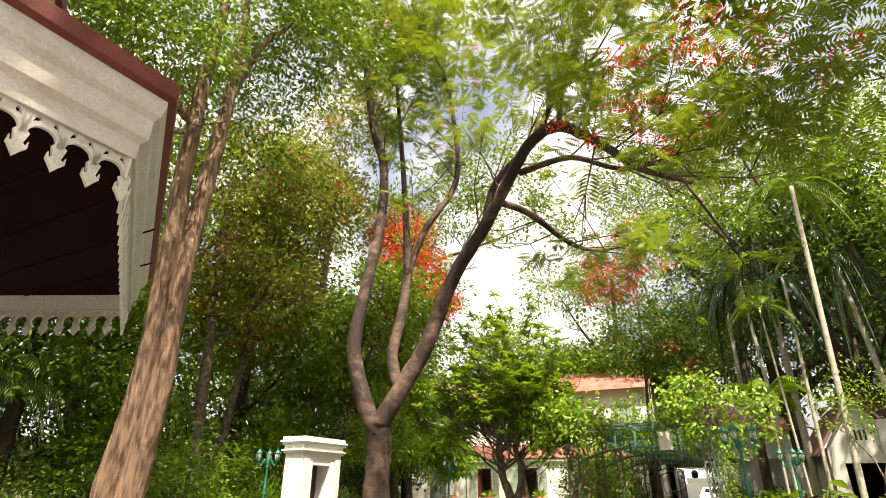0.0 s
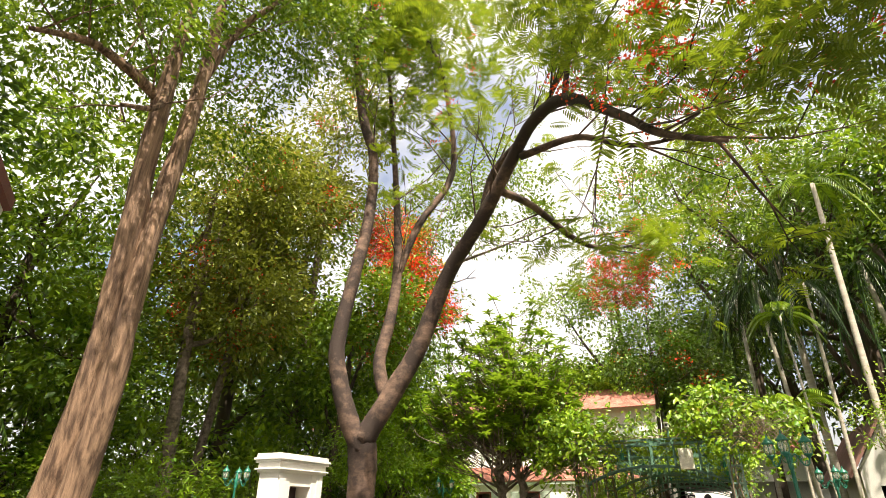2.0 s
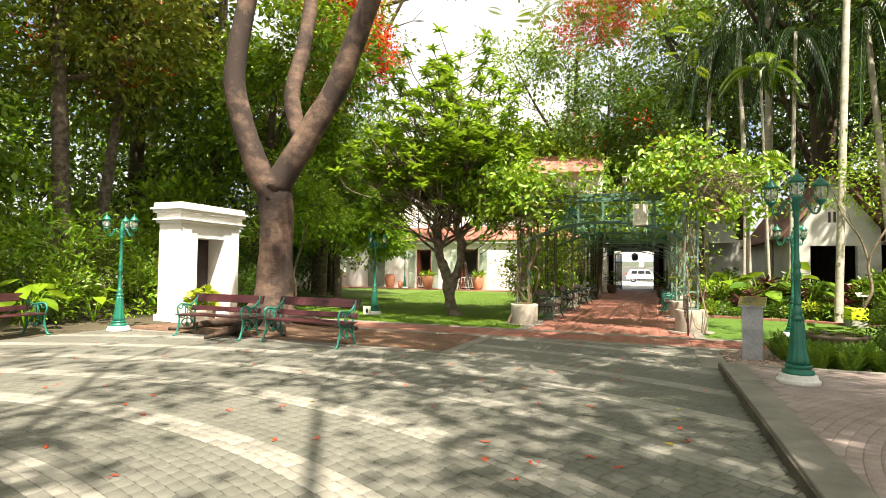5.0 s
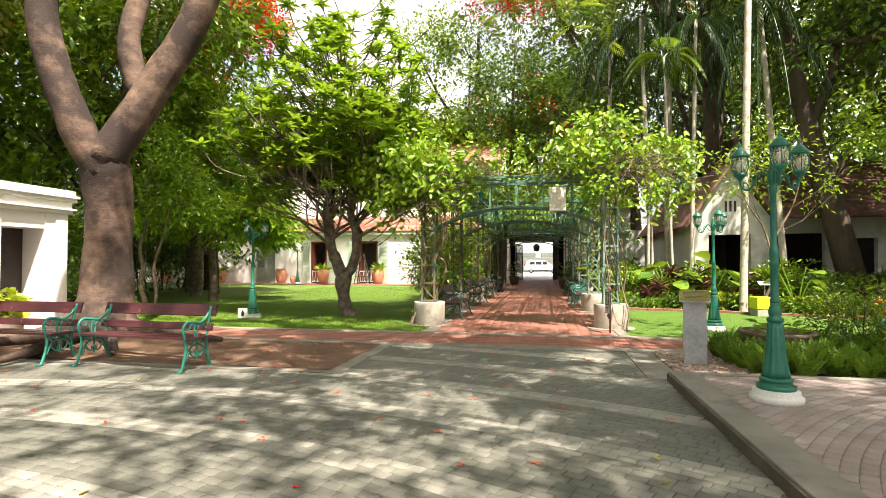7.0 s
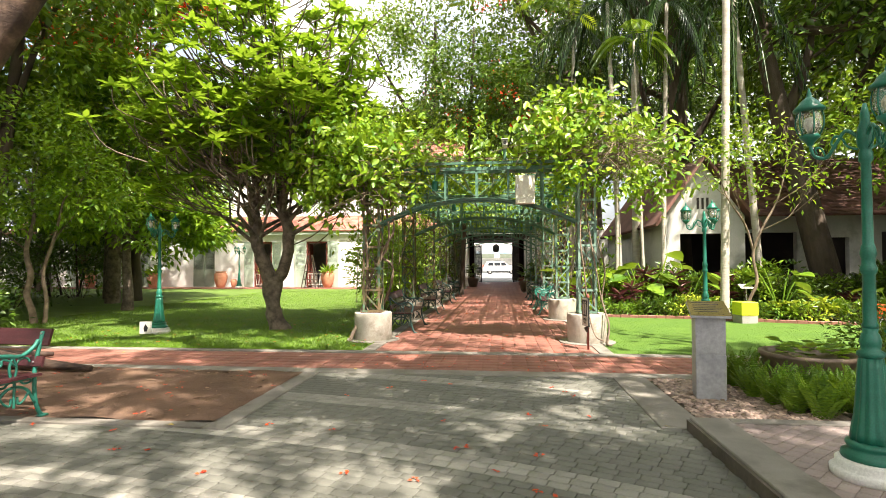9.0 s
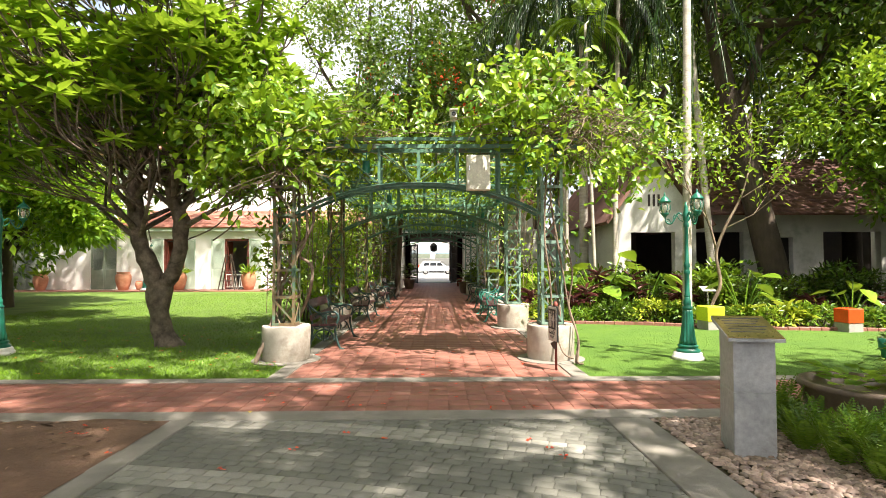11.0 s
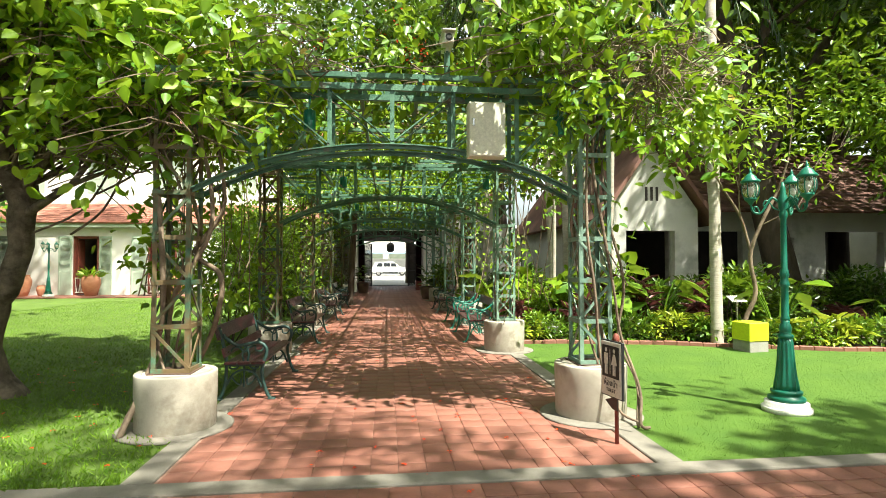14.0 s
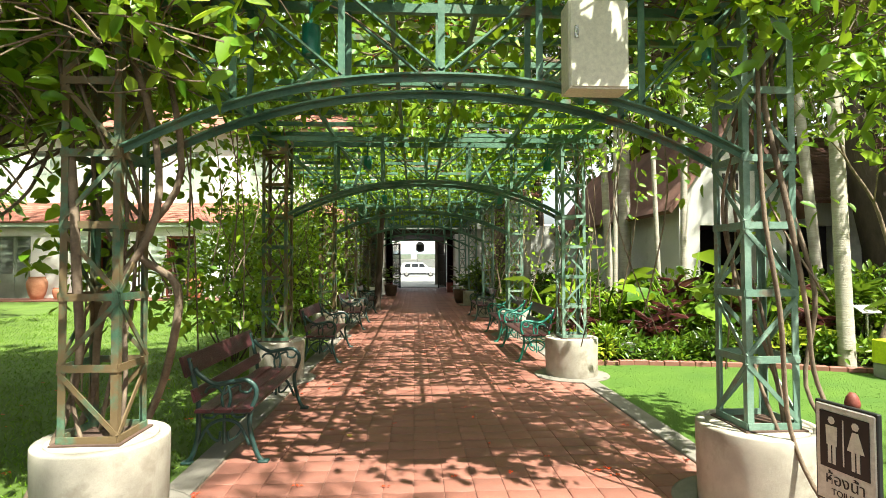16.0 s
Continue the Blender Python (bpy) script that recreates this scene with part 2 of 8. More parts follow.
CAR_GLASS = mat("dark_car_glass", (0.02, 0.025, 0.03), (0.04, 0.045, 0.05), 2.0, 0.08, 0.0)
RUBBER = mat("tyre_rubber", (0.015, 0.015, 0.015), (0.03, 0.03, 0.03), 8.0, 0.85, 0.3)
CHROME = mat("bare_steel", (0.5, 0.5, 0.5), (0.6, 0.6, 0.6), 5.0, 0.25, 0.05, metal=0.9)
LAMP_GLASS = glass("lantern_glass", (0.93, 0.95, 0.86), 0.15)
PEBBLE = mat("river_pebble", (0.20, 0.13, 0.10), (0.42, 0.32, 0.26), 12.0, 0.6, 0.2, fine=60, vary="island", amount=0.45)

LEAF_FLAME = leaf("feathery_leaf", (0.09, 0.19, 0.012), (0.22, 0.31, 0.02), (0.42, 0.52, 0.03), 0.55)
LEAF_MID = leaf("mid_green_leaf", (0.035, 0.105, 0.008), (0.20, 0.33, 0.02), (0.42, 0.58, 0.035), 0.44, 0.36)
LEAF_DARK = leaf("dark_green_leaf", (0.016, 0.055, 0.009), (0.115, 0.215, 0.02), (0.28, 0.43, 0.035), 0.38, 0.3)
LEAF_VINE = leaf("vine_leaf", (0.075, 0.20, 0.012), (0.27, 0.41, 0.02), (0.46, 0.63, 0.035), 0.5, 0.4)
LEAF_FRANGI = leaf("glossy_leaf", (0.06, 0.175, 0.012), (0.28, 0.45, 0.028), (0.50, 0.69, 0.05), 0.62, 0.28)
LEAF_OLIVE = leaf("olive_leaf", (0.06, 0.095, 0.012), (0.29, 0.33, 0.045), (0.52, 0.55, 0.07), 0.46, 0.38)
LEAF_PALM = leaf("dark_palm_leaf", (0.010, 0.034, 0.010), (0.045, 0.10, 0.022), (0.14, 0.24, 0.04), 0.28, 0.3)
LEAF_FERN = leaf("fern_frond", (0.045, 0.13, 0.012), (0.15, 0.27, 0.02), (0.36, 0.50, 0.04), 0.40, 0.4)
LEAF_LIME = leaf("lime_leaf", (0.24, 0.34, 0.02), (0.42, 0.48, 0.04), (0.60, 0.66, 0.08), 0.45)
LEAF_RED = leaf("burgundy_leaf", (0.055, 0.018, 0.02), (0.16, 0.05, 0.05), (0.30, 0.08, 0.08), 0.3)
LEAF_DRY = leaf("dry_yellow_leaf", (0.42, 0.30, 0.05), (0.60, 0.46, 0.10), (0.70, 0.55, 0.12), 0.4)
PETAL = leaf("scarlet_petal", (0.72, 0.03, 0.012), (0.85, 0.11, 0.02), (0.95, 0.14, 0.03), 0.45)
GRASS = leaf("lawn_blade", (0.07, 0.17, 0.01), (0.17, 0.31, 0.015), (0.32, 0.46, 0.02), 0.35)
GRASS_TURF = leaf("turf_blade", (0.055, 0.135, 0.009), (0.105, 0.205, 0.015), (0.19, 0.32, 0.025), 0.2)

# ---- mesh helpers ----
rng = np.random.default_rng(7)


class Geo:
    """Collects vertices and faces of one part."""

    def __init__(self):
        self.v, self.f = [], []

    def add(self, verts, faces):
        k = len(self.v)
        self.v.extend([tuple(p) for p in verts])
        self.f.extend([tuple(k + i for i in f) for f in faces])
        return self

    def box(self, x0, y0, z0, x1, y1, z1, c=0.0):
        """A box; c chamfers its upright edges and its top."""
        if not c:
            v = [(x, y, z) for z in (z0, z1) for x, y in ((x0, y0), (x1, y0), (x1, y1), (x0, y1))]
            f = [(3, 2, 1, 0), (4, 5, 6, 7)] + [(i, (i + 1) % 4, 4 + (i + 1) % 4, 4 + i) for i in range(4)]
            return self.add(v, f)
        def ring(z, e):
            a, b, p, q = x0 + e, x1 - e, y0 + e, y1 - e
            return [(a + c, p, z), (b - c, p, z), (b, p + c, z), (b, q - c, z), (b - c, q, z), (a + c, q, z), (a, q - c, z), (a, p + c, z)]
        rings = [ring(z0, 0), ring(z1 - c, 0), ring(z1, c * 0.9)]
        return self.loft(rings)

    def loft(self, rings, caps=True, closed=False):
        n, k = len(rings[0]), len(self.v)
        for r in rings:
            self.v.extend([tuple(p) for p in r])
        m = len(rings)
        for j in range(m if closed else m - 1):
            a, b = k + j * n, k + ((j + 1) % m) * n
            for i in range(n):
                self.f.append((a + i, a + (i + 1) % n, b + (i + 1) % n, b + i))
        if caps and not closed:
            self.f.append(tuple(k + i for i in reversed(range(n))))
            self.f.append(tuple(k + (m - 1) * n + i for i in range(n)))
        return self

    def lathe(self, profile, n=16, at=(0, 0, 0)):
        rings = [[(at[0] + r * math.cos(6.28319 * i / n), at[1] + r * math.sin(6.28319 * i / n), at[2] + z) for i in range(n)] for r, z in profile]
        return self.loft(rings)

    def tube(self, points, radii, n=8, lumpy=0.0, flute=0.0):
        pts = [Vector(p) for p in points]
        if isinstance(radii, (int, float)):
            radii = [radii] * len(pts)
        side, rings = None, []
        for i, p in enumerate(pts):
            d = (pts[min(i + 1, len(pts) - 1)] - pts[max(i - 1, 0)]).normalized()
            if side is None:
                side = d.orthogonal().normalized()
            side = (side - d * side.dot(d)).normalized()
            up = d.cross(side)
            ring = []
            for k in range(n):
                a = 6.28319 * k / n
                r = radii[i]
                if lumpy:
                    w = side * math.cos(a) + up * math.sin(a)
                    r *= 1 + lumpy * noise.noise((p + w * r) * (0.9 / max(r, 0.05)) * 0.6) + flute * math.sin(3 * a + i * 0.2)
                ring.append(p + (side * math.cos(a) + up * math.sin(a)) * r)
            rings.append(ring)
        return self.loft(rings)

    def bar(self, p, q, w, h=None):
        """A square bar from p to q; w is its width across, h its height."""
        p, q = Vector(p), Vector(q)
        d = (q - p).normalized()
        up = Vector((0, 0, 1)) if abs(d.z) < 0.95 else Vector((0, 1, 0))
        s = d.cross(up).normalized() * (w / 2)
        u = s.cross(d).normalized() * ((h or w) / 2)
        return self.loft([[c - s - u, c + s - u, c + s + u, c - s + u] for c in (p, q)])

    def plate(self, poly, z0, z1):
        return self.loft([[(x, y, z) for x, y in poly] for z in (z0, z1)])

    def at(self, m):
        self.v = [tuple(m @ Vector(p)) for p in self.v]
        return self


def curve_points(nodes, steps=5):
    """A smooth line through nodes of any number of components."""
    a = np.array(nodes, float)
    out = []
    for i in range(len(a) - 1):
        p0, p1, p2, p3 = a[max(i - 1, 0)], a[i], a[i + 1], a[min(i + 2, len(a) - 1)]
        for s in range(steps):
            t = s / steps
            out.append(0.5 * (2 * p1 + (p2 - p0) * t + (2 * p0 - 5 * p1 + 4 * p2 - p3) * t * t + (3 * p1 - p0 - 3 * p2 + p3) * t ** 3))
    out.append(a[-1])
    return [tuple(p) for p in out]


def limb(g, nodes, n=10, steps=5, lumpy=0.12, flute=0.0):
    """A tapering limb: nodes of x, y, z, radius."""
    c = curve_points(nodes, steps)
    g.tube([p[:3] for p in c], [max(p[3], 0.004) for p in c], n, lumpy, flute)
    return c


def part(name, g, material, parent=None, label="", smooth=False):
    if isinstance(g, Geo):
        me = bpy.data.meshes.new(name)
        me.from_pydata(g.v, [], g.f)
    else:
        me = g
    if smooth:
        me.polygons.foreach_set("use_smooth", np.ones(len(me.polygons), bool))
    if not me.materials:
        me.materials.append(material)
    ob = new(name, me)
    ob.parent = parent
    if label:
        tagged(ob, label)
    return ob


def thing(name, x, y, z=0.0, rz=0.0, label="", category="", group="", kind=""):
    ob = new(name)
    ob.empty_display_size = 0.1
    ob.matrix_basis = pose(x, y, z, 0, 0, rz)
    return tagged(ob, label, category, group, kind)


def setting(name, g, material, label, smooth=False):
    return tagged(part(name, g, material, None, "", smooth), label, "", "", "structure")


def np_mesh(name, verts, faces):
    """A mesh from arrays; all faces have the same number of corners."""
    me = bpy.data.meshes.new(name)
    me.vertices.add(len(verts))
    me.vertices.foreach_set("co", np.ascontiguousarray(verts, np.float32).ravel())
    me.loops.add(faces.size)
    me.loops.foreach_set("vertex_index", np.ascontiguousarray(faces, np.int32).ravel())
    me.polygons.add(len(faces))
    me.polygons.foreach_set("loop_start", np.arange(0, faces.size, faces.shape[1], dtype=np.int32))
    me.update(calc_edges=True)
    return me


def unit(a):
    return a / np.maximum(np.linalg.norm(a, axis=1, keepdims=True), 1e-6)


def leaf_blades(name, base, way, up, length, width, fold=0.18, droop=0.12, simple=False):
    """One folded leaf per row: a pointed oval blade in two halves, or a plain four-cornered one."""
    n = len(base)
    way = unit(way)
    side = unit(np.cross(way, up))
    nor = np.cross(side, way)
    length, width = np.broadcast_to(length, n)[:, None], np.broadcast_to(width, n)[:, None]
    tip = base + way * length - nor * length * droop
    if simple:
        l, r = (base + way * length * 0.48 + s * side * width * 0.5 + nor * width * fold for s in (-1, 1))
        v = np.stack([base, r, tip, l], 1).reshape(-1, 3)
        k = np.arange(n)[:, None] * 4
        return np_mesh(name, v, np.concatenate([k + [0, 1, 2], k + [0, 2, 3]]))
    cols = [base]
    for s in (1, -1):
        for along, wide, sag in ((0.14, 0.33, 0.05), (0.40, 0.50, 0.2), (0.72, 0.33, 0.5)):
            cols.append(base + way * length * along + s * side * width * wide + nor * (width * fold * wide * 2 - length * droop * sag))
    v = np.stack([*cols, tip], 1).reshape(-1, 3)
    k = np.arange(n)[:, None] * 8
    return np_mesh(name, v, np.concatenate([k + [0, 1, 2, 3, 7], k + [0, 7, 6, 5, 4]]))


def rand_dirs(n, zlo=-1.0, zhi=1.0):
    z, a = rng.uniform(zlo, zhi, n), rng.uniform(0, 6.28319, n)
    r = np.sqrt(1 - z * z)
    return np.stack([r * np.cos(a), r * np.sin(a), z], 1)


def crown_points(blobs, clumps, per, spread, shell=0.45, gap=-0.28, lump=0.55):
    """Leaf places in clumps: blobs of x, y, z, rx, ry, rz. Clumps gather towards the outside and leave gaps. Returns places and ways out."""
    vol = np.array([b[3] * b[4] * b[5] for b in blobs]) ** 0.7
    pick = rng.choice(len(blobs), clumps, p=vol / vol.sum())
    b = np.array(blobs)[pick]
    d = rand_dirs(clumps, -0.75, 1.0)
    c = b[:, :3] + d * b[:, 3:] * (rng.uniform(shell, 1.0, clumps) ** 0.6)[:, None]
    c += rng.normal(0, 0.22, c.shape) * b[:, 3:].mean(1, keepdims=True)
    keep = np.array([noise.noise(Vector(p) * lump) > gap for p in c])
    c, d = c[keep], d[keep]
    p = np.repeat(c, per, 0) + rng.normal(0, 1, (len(c) * per, 3)) * spread * np.array([1, 1, 0.65])
    out = unit(p - np.repeat(c, per, 0)) * 0.8 + np.repeat(d, per, 0) * 0.5
    return p, out


def foliage(name, parent, material, blobs, clumps, per, spread, length, width, shell=0.45, hang=0.25, simple=True, label="", gap=-0.28, lump=0.55):
    p, out = crown_points(blobs, clumps, per, spread, shell, gap, lump)
    n = len(p)
    way = out + rand_dirs(n) * 0.7 + np.array([0, 0, -hang])
    up = rand_dirs(n, 0.1, 1.0) + np.array([0, 0, 0.6])
    me = leaf_blades(name, p, way, up, length * rng.uniform(0.6, 1.25, n), width * rng.uniform(0.65, 1.2, n), simple=simple)
    return part(name, me, material, parent, label)


def feather(name, parent, material, base, way, length, pairs=9, label=""):
    """Feathery compound leaves: each has a row of narrow leaflets on both sides of its stalk."""
    n = len(base)
    way = unit(way)
    side = unit(np.cross(way, np.array([0, 0, 1.0]) + rng.normal(0, 0.25, (n, 3))))
    up = np.cross(side, way)
    length = np.broadcast_to(length, n)[:, None]
    b, w, u, l = [], [], [], []
    for k in range(pairs):
        s = (k + 0.7) / pairs
        at = base + way * length * s - np.array([0, 0, 1.0]) * length * 0.28 * s * s
        size = length[:, 0] * (0.16 + 0.28 * math.sin(3.1416 * min(1, s * 0.9 + 0.12)))
        for sign in (-1, 1):
            b.append(at), w.append(side * sign + way * 0.45 - up * 0.15), u.append(up), l.append(size)
    me = leaf_blades(name, np.concatenate(b), np.concatenate(w), np.concatenate(u), np.concatenate(l), np.concatenate(l) * 0.24, fold=0.05, simple=True)
    return part(name, me, material, parent, label)


def tile_mesh(name, centres, angles, sx, sy, top, depth=0.014, inset=0.005):
    """Flat pieces with sloping edges, joined in one mesh."""
    n = len(centres)
    c, s = np.cos(angles)[:, None], np.sin(angles)[:, None]
    sx, sy = np.broadcast_to(sx, n)[:, None] / 2, np.broadcast_to(sy, n)[:, None] / 2
    ox, oy = np.array([[-1, 1, 1, -1]]), np.array([[-1, -1, 1, 1]])
    layers = []
    for e, z in ((0, top - depth), (0, top - inset * 0.7), (inset, top)):
        x, y = ox * (sx - e), oy * (sy - e)
        layers.append(np.stack([centres[:, :1] + x * c - y * s, centres[:, 1:2] + x * s + y * c, np.broadcast_to(z, x.shape)], 2))
    v = np.concatenate(layers, 1).reshape(-1, 3)
    k = np.arange(n)[:, None] * 12
    f = [k + [8, 9, 10, 11]]
    for lo in (0, 4):
        for i in range(4):
            j = (i + 1) % 4
            f.append(k + [lo + i, lo + j, lo + 4 + j, lo + 4 + i])
    return np_mesh(name, v, np.concatenate(f))

# ---- ground and paving ----
setting("ground", Geo().plate([(-300, -300), (300, -300), (300, 300), (-300, 300)], -0.4, -0.05), EARTH, "dark bare earth under the garden")
plaza = setting("pavement_plaza", Geo().plate([(-13.2, -9), (-0.62, -9), (-0.62, 15.74), (-13.2, 15.74)], -0.2, -0.011), JOINT, "grey brick plaza with pale curved bands and scattered petals")
soil = Geo()
nx, ny = 60, 20
grid = [[(-13.1 + 8.14 * i / nx, 13.4 + 2.36 * j / ny) for i in range(nx + 1)] for j in range(ny + 1)]
sv = [(x, y, 0.012 + 0.03 * noise.noise(Vector((x * 1.7, y * 1.7, 0))) + 0.17 * math.exp(-((x + 9.95) ** 2 + (y - 14.85) ** 2) / 1.3)) for row in grid for x, y in row]
soil.add(sv, [(j * (nx + 1) + i, j * (nx + 1) + i + 1, (j + 1) * (nx + 1) + i + 1, (j + 1) * (nx + 1) + i) for j in range(ny) for i in range(nx)])
setting("ground_bed", soil, SOIL, "reddish bare soil bed round the tree roots", True)
left_bed = Geo()
sv = [(-40 + 27 * i / 40, -12 + 30 * j / 40, 0.03 + 0.10 * noise.noise(Vector((i * 0.35, j * 0.35, 3))) - (0.04 if i == 40 else 0)) for j in range(41) for i in range(41)]
left_bed.add(sv, [(j * 41 + i, j * 41 + i + 1, (j + 1) * 41 + i + 1, (j + 1) * 41 + i) for j in range(40) for i in range(40)])
setting("ground_shade", left_bed, EARTH, "shaded leaf-littered earth under the trees", True)


def kerb(name, x0, y0, x1, y1, top=0.012, material=KERB, label="pale washed-concrete edging strip"):
    return setting(name, Geo().box(x0, y0, -0.15, x1, y1, top, 0.008), material, label)


kerb("trim_path_front", -13.0, 15.74, 14.0, 16.04)
kerb("trim_path_back", -13.0, 17.38, 14.0, 17.58, 0.016)
kerb("trim_bed_side", -4.98, 13.22, -4.76, 15.735, 0.016)
kerb("trim_bed_front", -13.1, 13.27, -4.985, 13.40, 0.014)
kerb("trim_slab", -0.84, 13.63, -0.42, 15.735, 0.014)
kerb("trim_walk_west", -4.66, 17.585, -4.44, 43.2, 0.014)
kerb("trim_walk_east", -0.66, 17.585, -0.44, 43.2, 0.014)
kerb("trim_platform", -0.60, -9.0, -0.28, 13.62, 0.115)
kerb("trim_platform_far", -0.28, 13.50, 12.0, 13.62, 0.115)
# darker brown strip along the kerb's plaza side
setting("trim_platform_face", Geo().box(-0.625, -9, -0.1, -0.602, 13.615, 0.095), KERB_DARK, "darker brown side of the raised kerb")
setting("pavement_path", Geo().box(-13, 16.04, -0.15, 14, 17.38, -0.006), RED_JOINT, "red clay tile cross path with a concrete edge")
walkway = setting("pavement_walk", Geo().box(-4.44, 17.585, -0.15, -0.66, 51.6, -0.006), RED_JOINT, "red clay tile walk under the pergola, strewn with petals")
platform = setting("pavement_platform", Geo().box(-0.28, -9, -0.1, 12, 13.50, 0.094), PINK_JOINT, "raised pinkish paving laid in fans")
setting("lawn_west", Geo().box(-34, 17.58, -0.15, -4.66, 39.6, -0.002), LAWN, "shaded green lawn with fallen petals")
setting("ground_yard", Geo().box(-34, 39.6, -0.15, -4.66, 41.6, 0.04), RED_TILE, "red tile terrace along the house front")
edge = [(-0.44, 17.58), (12, 17.58), (12, 21.2), (8.1, 21.9), (5.2, 22.3), (2.4, 23.4), (0.6, 23.75), (-0.44, 23.8)]
setting("lawn_east", Geo().plate(edge, -0.15, 0.004), TURF, "bright artificial turf lawn")
setting("ground_bed_east", Geo().plate([(-0.44, 23.8), (0.6, 23.75), (2.4, 23.4), (5.2, 22.3), (8.1, 21.9), (12, 21.2), (24, 21.2), (24, 43), (-0.44, 43)], -0.15, 0.03), EARTH, "dark planting bed earth")
setting("ground_fern_bed", Geo().plate([(-0.42, 13.63), (12, 13.63), (12, 15.74), (-0.42, 15.74)], -0.15, -0.004), EARTH, "dark earth of the fern bed")

# walls and house on the far side
HY = 41.6
def holed_wall(x0, x1, y0, y1, z0, z1, holes):
    """A wall along x with openings (x0, x1, z0, z1), as solid blocks round them."""
    g = Geo()
    xs = sorted({x0, x1, *[h[0] for h in holes], *[h[1] for h in holes]})
    for a, b in zip(xs, xs[1:]):
        hs = sorted([h for h in holes if h[0] <= a and h[1] >= b], key=lambda h: h[2])
        z = z0
        for h in hs:
            if h[2] > z:
                g.box(a, y0, z, b, y1, h[2])
            z = h[3]
        if z1 > z:
            g.box(a, y0, z, b, y1, z1)
    return g


OPEN = [(-30.6, -29.2, 0.04, 2.9), (-26.9, -25.4, 0.04, 2.9), (-22.4, -20.9, 0.04, 2.95), (-18.2, -17.0, 0.04, 2.95), (-14.7, -13.3, 0.04, 2.95), (-9.6, -8.4, 0.04, 2.9)]
setting("wall_house_front", holed_wall(-36, -4.7, HY, HY + 0.3, -0.1, 3.5, OPEN), WHITE, "white plastered house wall with dappled shade")
setting("wall_house_upper", holed_wall(-36, -4.7, HY + 1.9, HY + 2.2, 3.5, 8.6, [(x, x + 1.5, 5.3, 7.4) for x in (-33, -29.4, -25.8, -22.2, -18.6, -15, -11.4, -7.8)]), WHITE, "white plastered upper wall with shuttered windows")
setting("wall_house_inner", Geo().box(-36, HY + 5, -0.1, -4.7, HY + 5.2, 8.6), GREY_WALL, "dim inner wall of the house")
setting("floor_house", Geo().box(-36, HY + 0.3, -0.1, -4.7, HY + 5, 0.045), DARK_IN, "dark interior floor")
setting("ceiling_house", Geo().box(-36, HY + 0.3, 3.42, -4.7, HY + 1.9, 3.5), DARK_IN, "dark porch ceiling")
setting("ceiling_house_upper", Geo().box(-36, HY + 2.2, 3.42, -4.7, HY + 5, 3.5), DARK_IN, "timber floor above the rooms in a shade-dark tone")
setting("trim_house_gutter", Geo().box(-36, HY - 0.24, 3.38, -4.7, HY - 0.12, 3.58, 0.01), SHUTTER, "pale green gutter board under the tiles")


def roof_tiles(name, x0, x1, ya, za, yb, zb, material, label, tw=0.24, rows=None):
    """A tiled slope from the eave (ya, za) up to (yb, zb), each tile overlapping the one below."""
    run = math.hypot(yb - ya, zb - za)
    rows = rows or max(3, int(run / 0.24))
    n = int((x1 - x0) / tw)
    dy, dz = (yb - ya) / run, (zb - za) / run
    cols, r = np.meshgrid(np.arange(n), np.arange(rows))
    cols, r = cols.ravel(), r.ravel()
    cx = x0 + (cols + 0.5 + 0.5 * (r % 2)) * tw + rng.normal(0, 0.006, len(r))
    s0, s1 = r * run / rows - 0.03, (r + 1) * run / rows + 0.04
    lift = rng.normal(0.035, 0.006, len(r))
    v = []
    for s, h in ((s0, lift), (s1, lift * 0.2)):
        y, z = ya + dy * s - dz * h, za + dz * s + dy * h
        v += [np.stack([cx - tw * 0.48, y, z], 1), np.stack([cx + tw * 0.48, y, z], 1)]
    y, z = ya + dy * s0, za + dz * s0
    v += [np.stack([cx - tw * 0.48, y, z], 1), np.stack([cx + tw * 0.48, y, z], 1)]
    vv = np.stack(v, 1).reshape(-1, 3)
    k = np.arange(len(r))[:, None] * 6
    me = np_mesh(name, vv, np.concatenate([k + [0, 1, 3, 2], k + [4, 5, 1, 0]]))
    base = setting(name, Geo().loft([[(x, ya, za - 0.06), (x, yb, zb - 0.06), (x, yb, zb - 0.01), (x, ya, za - 0.01)] for x in (x0, x1)]), material, label)
    tagged(part("roof_tiles", me, material, base), kind="stuff")
    return base


roof_tiles("roof_porch", -36, -4.7, HY - 0.28, 3.62, HY + 1.9, 4.75, ROOF_RED, "red clay tile porch roof")
roof_tiles("roof_house", -36, -4.7, HY + 1.3, 8.5, HY + 5.2, 10.6, ROOF_RED, "red clay tile house roof")
setting("roof_house_back", Geo().box(-36, HY + 5.2, 8.5, -4.7, HY + 5.5, 10.5), WHITE, "white back gable of the house")

# gatehouse with its passage
GY = 43.4
setting("wall_gate_west", Geo().box(-5.4, GY, -0.1, -4.45, 52, 3.15), WHITE, "white gate passage wall")
setting("wall_gate_east", Geo().box(-0.75, GY, -0.1, 0.1, 52, 3.15), WHITE, "white gate passage wall")
setting("ceiling_gate", Geo().box(-5.4, GY + 0.05, 3.15, 0.1, 52, 3.4), DARK_IN, "timber passage ceiling in a shade-dark tone")
setting("wall_gate_over", Geo().box(-5.4, GY - 0.1, 3.4, 3.5, 52, 5.2), WHITE, "white wall over the gate")
setting("wall_gate_side", Geo().box(0.1, GY + 0.3, -0.1, 24, GY + 0.6, 3.6), GREY_WALL, "weathered white garden wall")
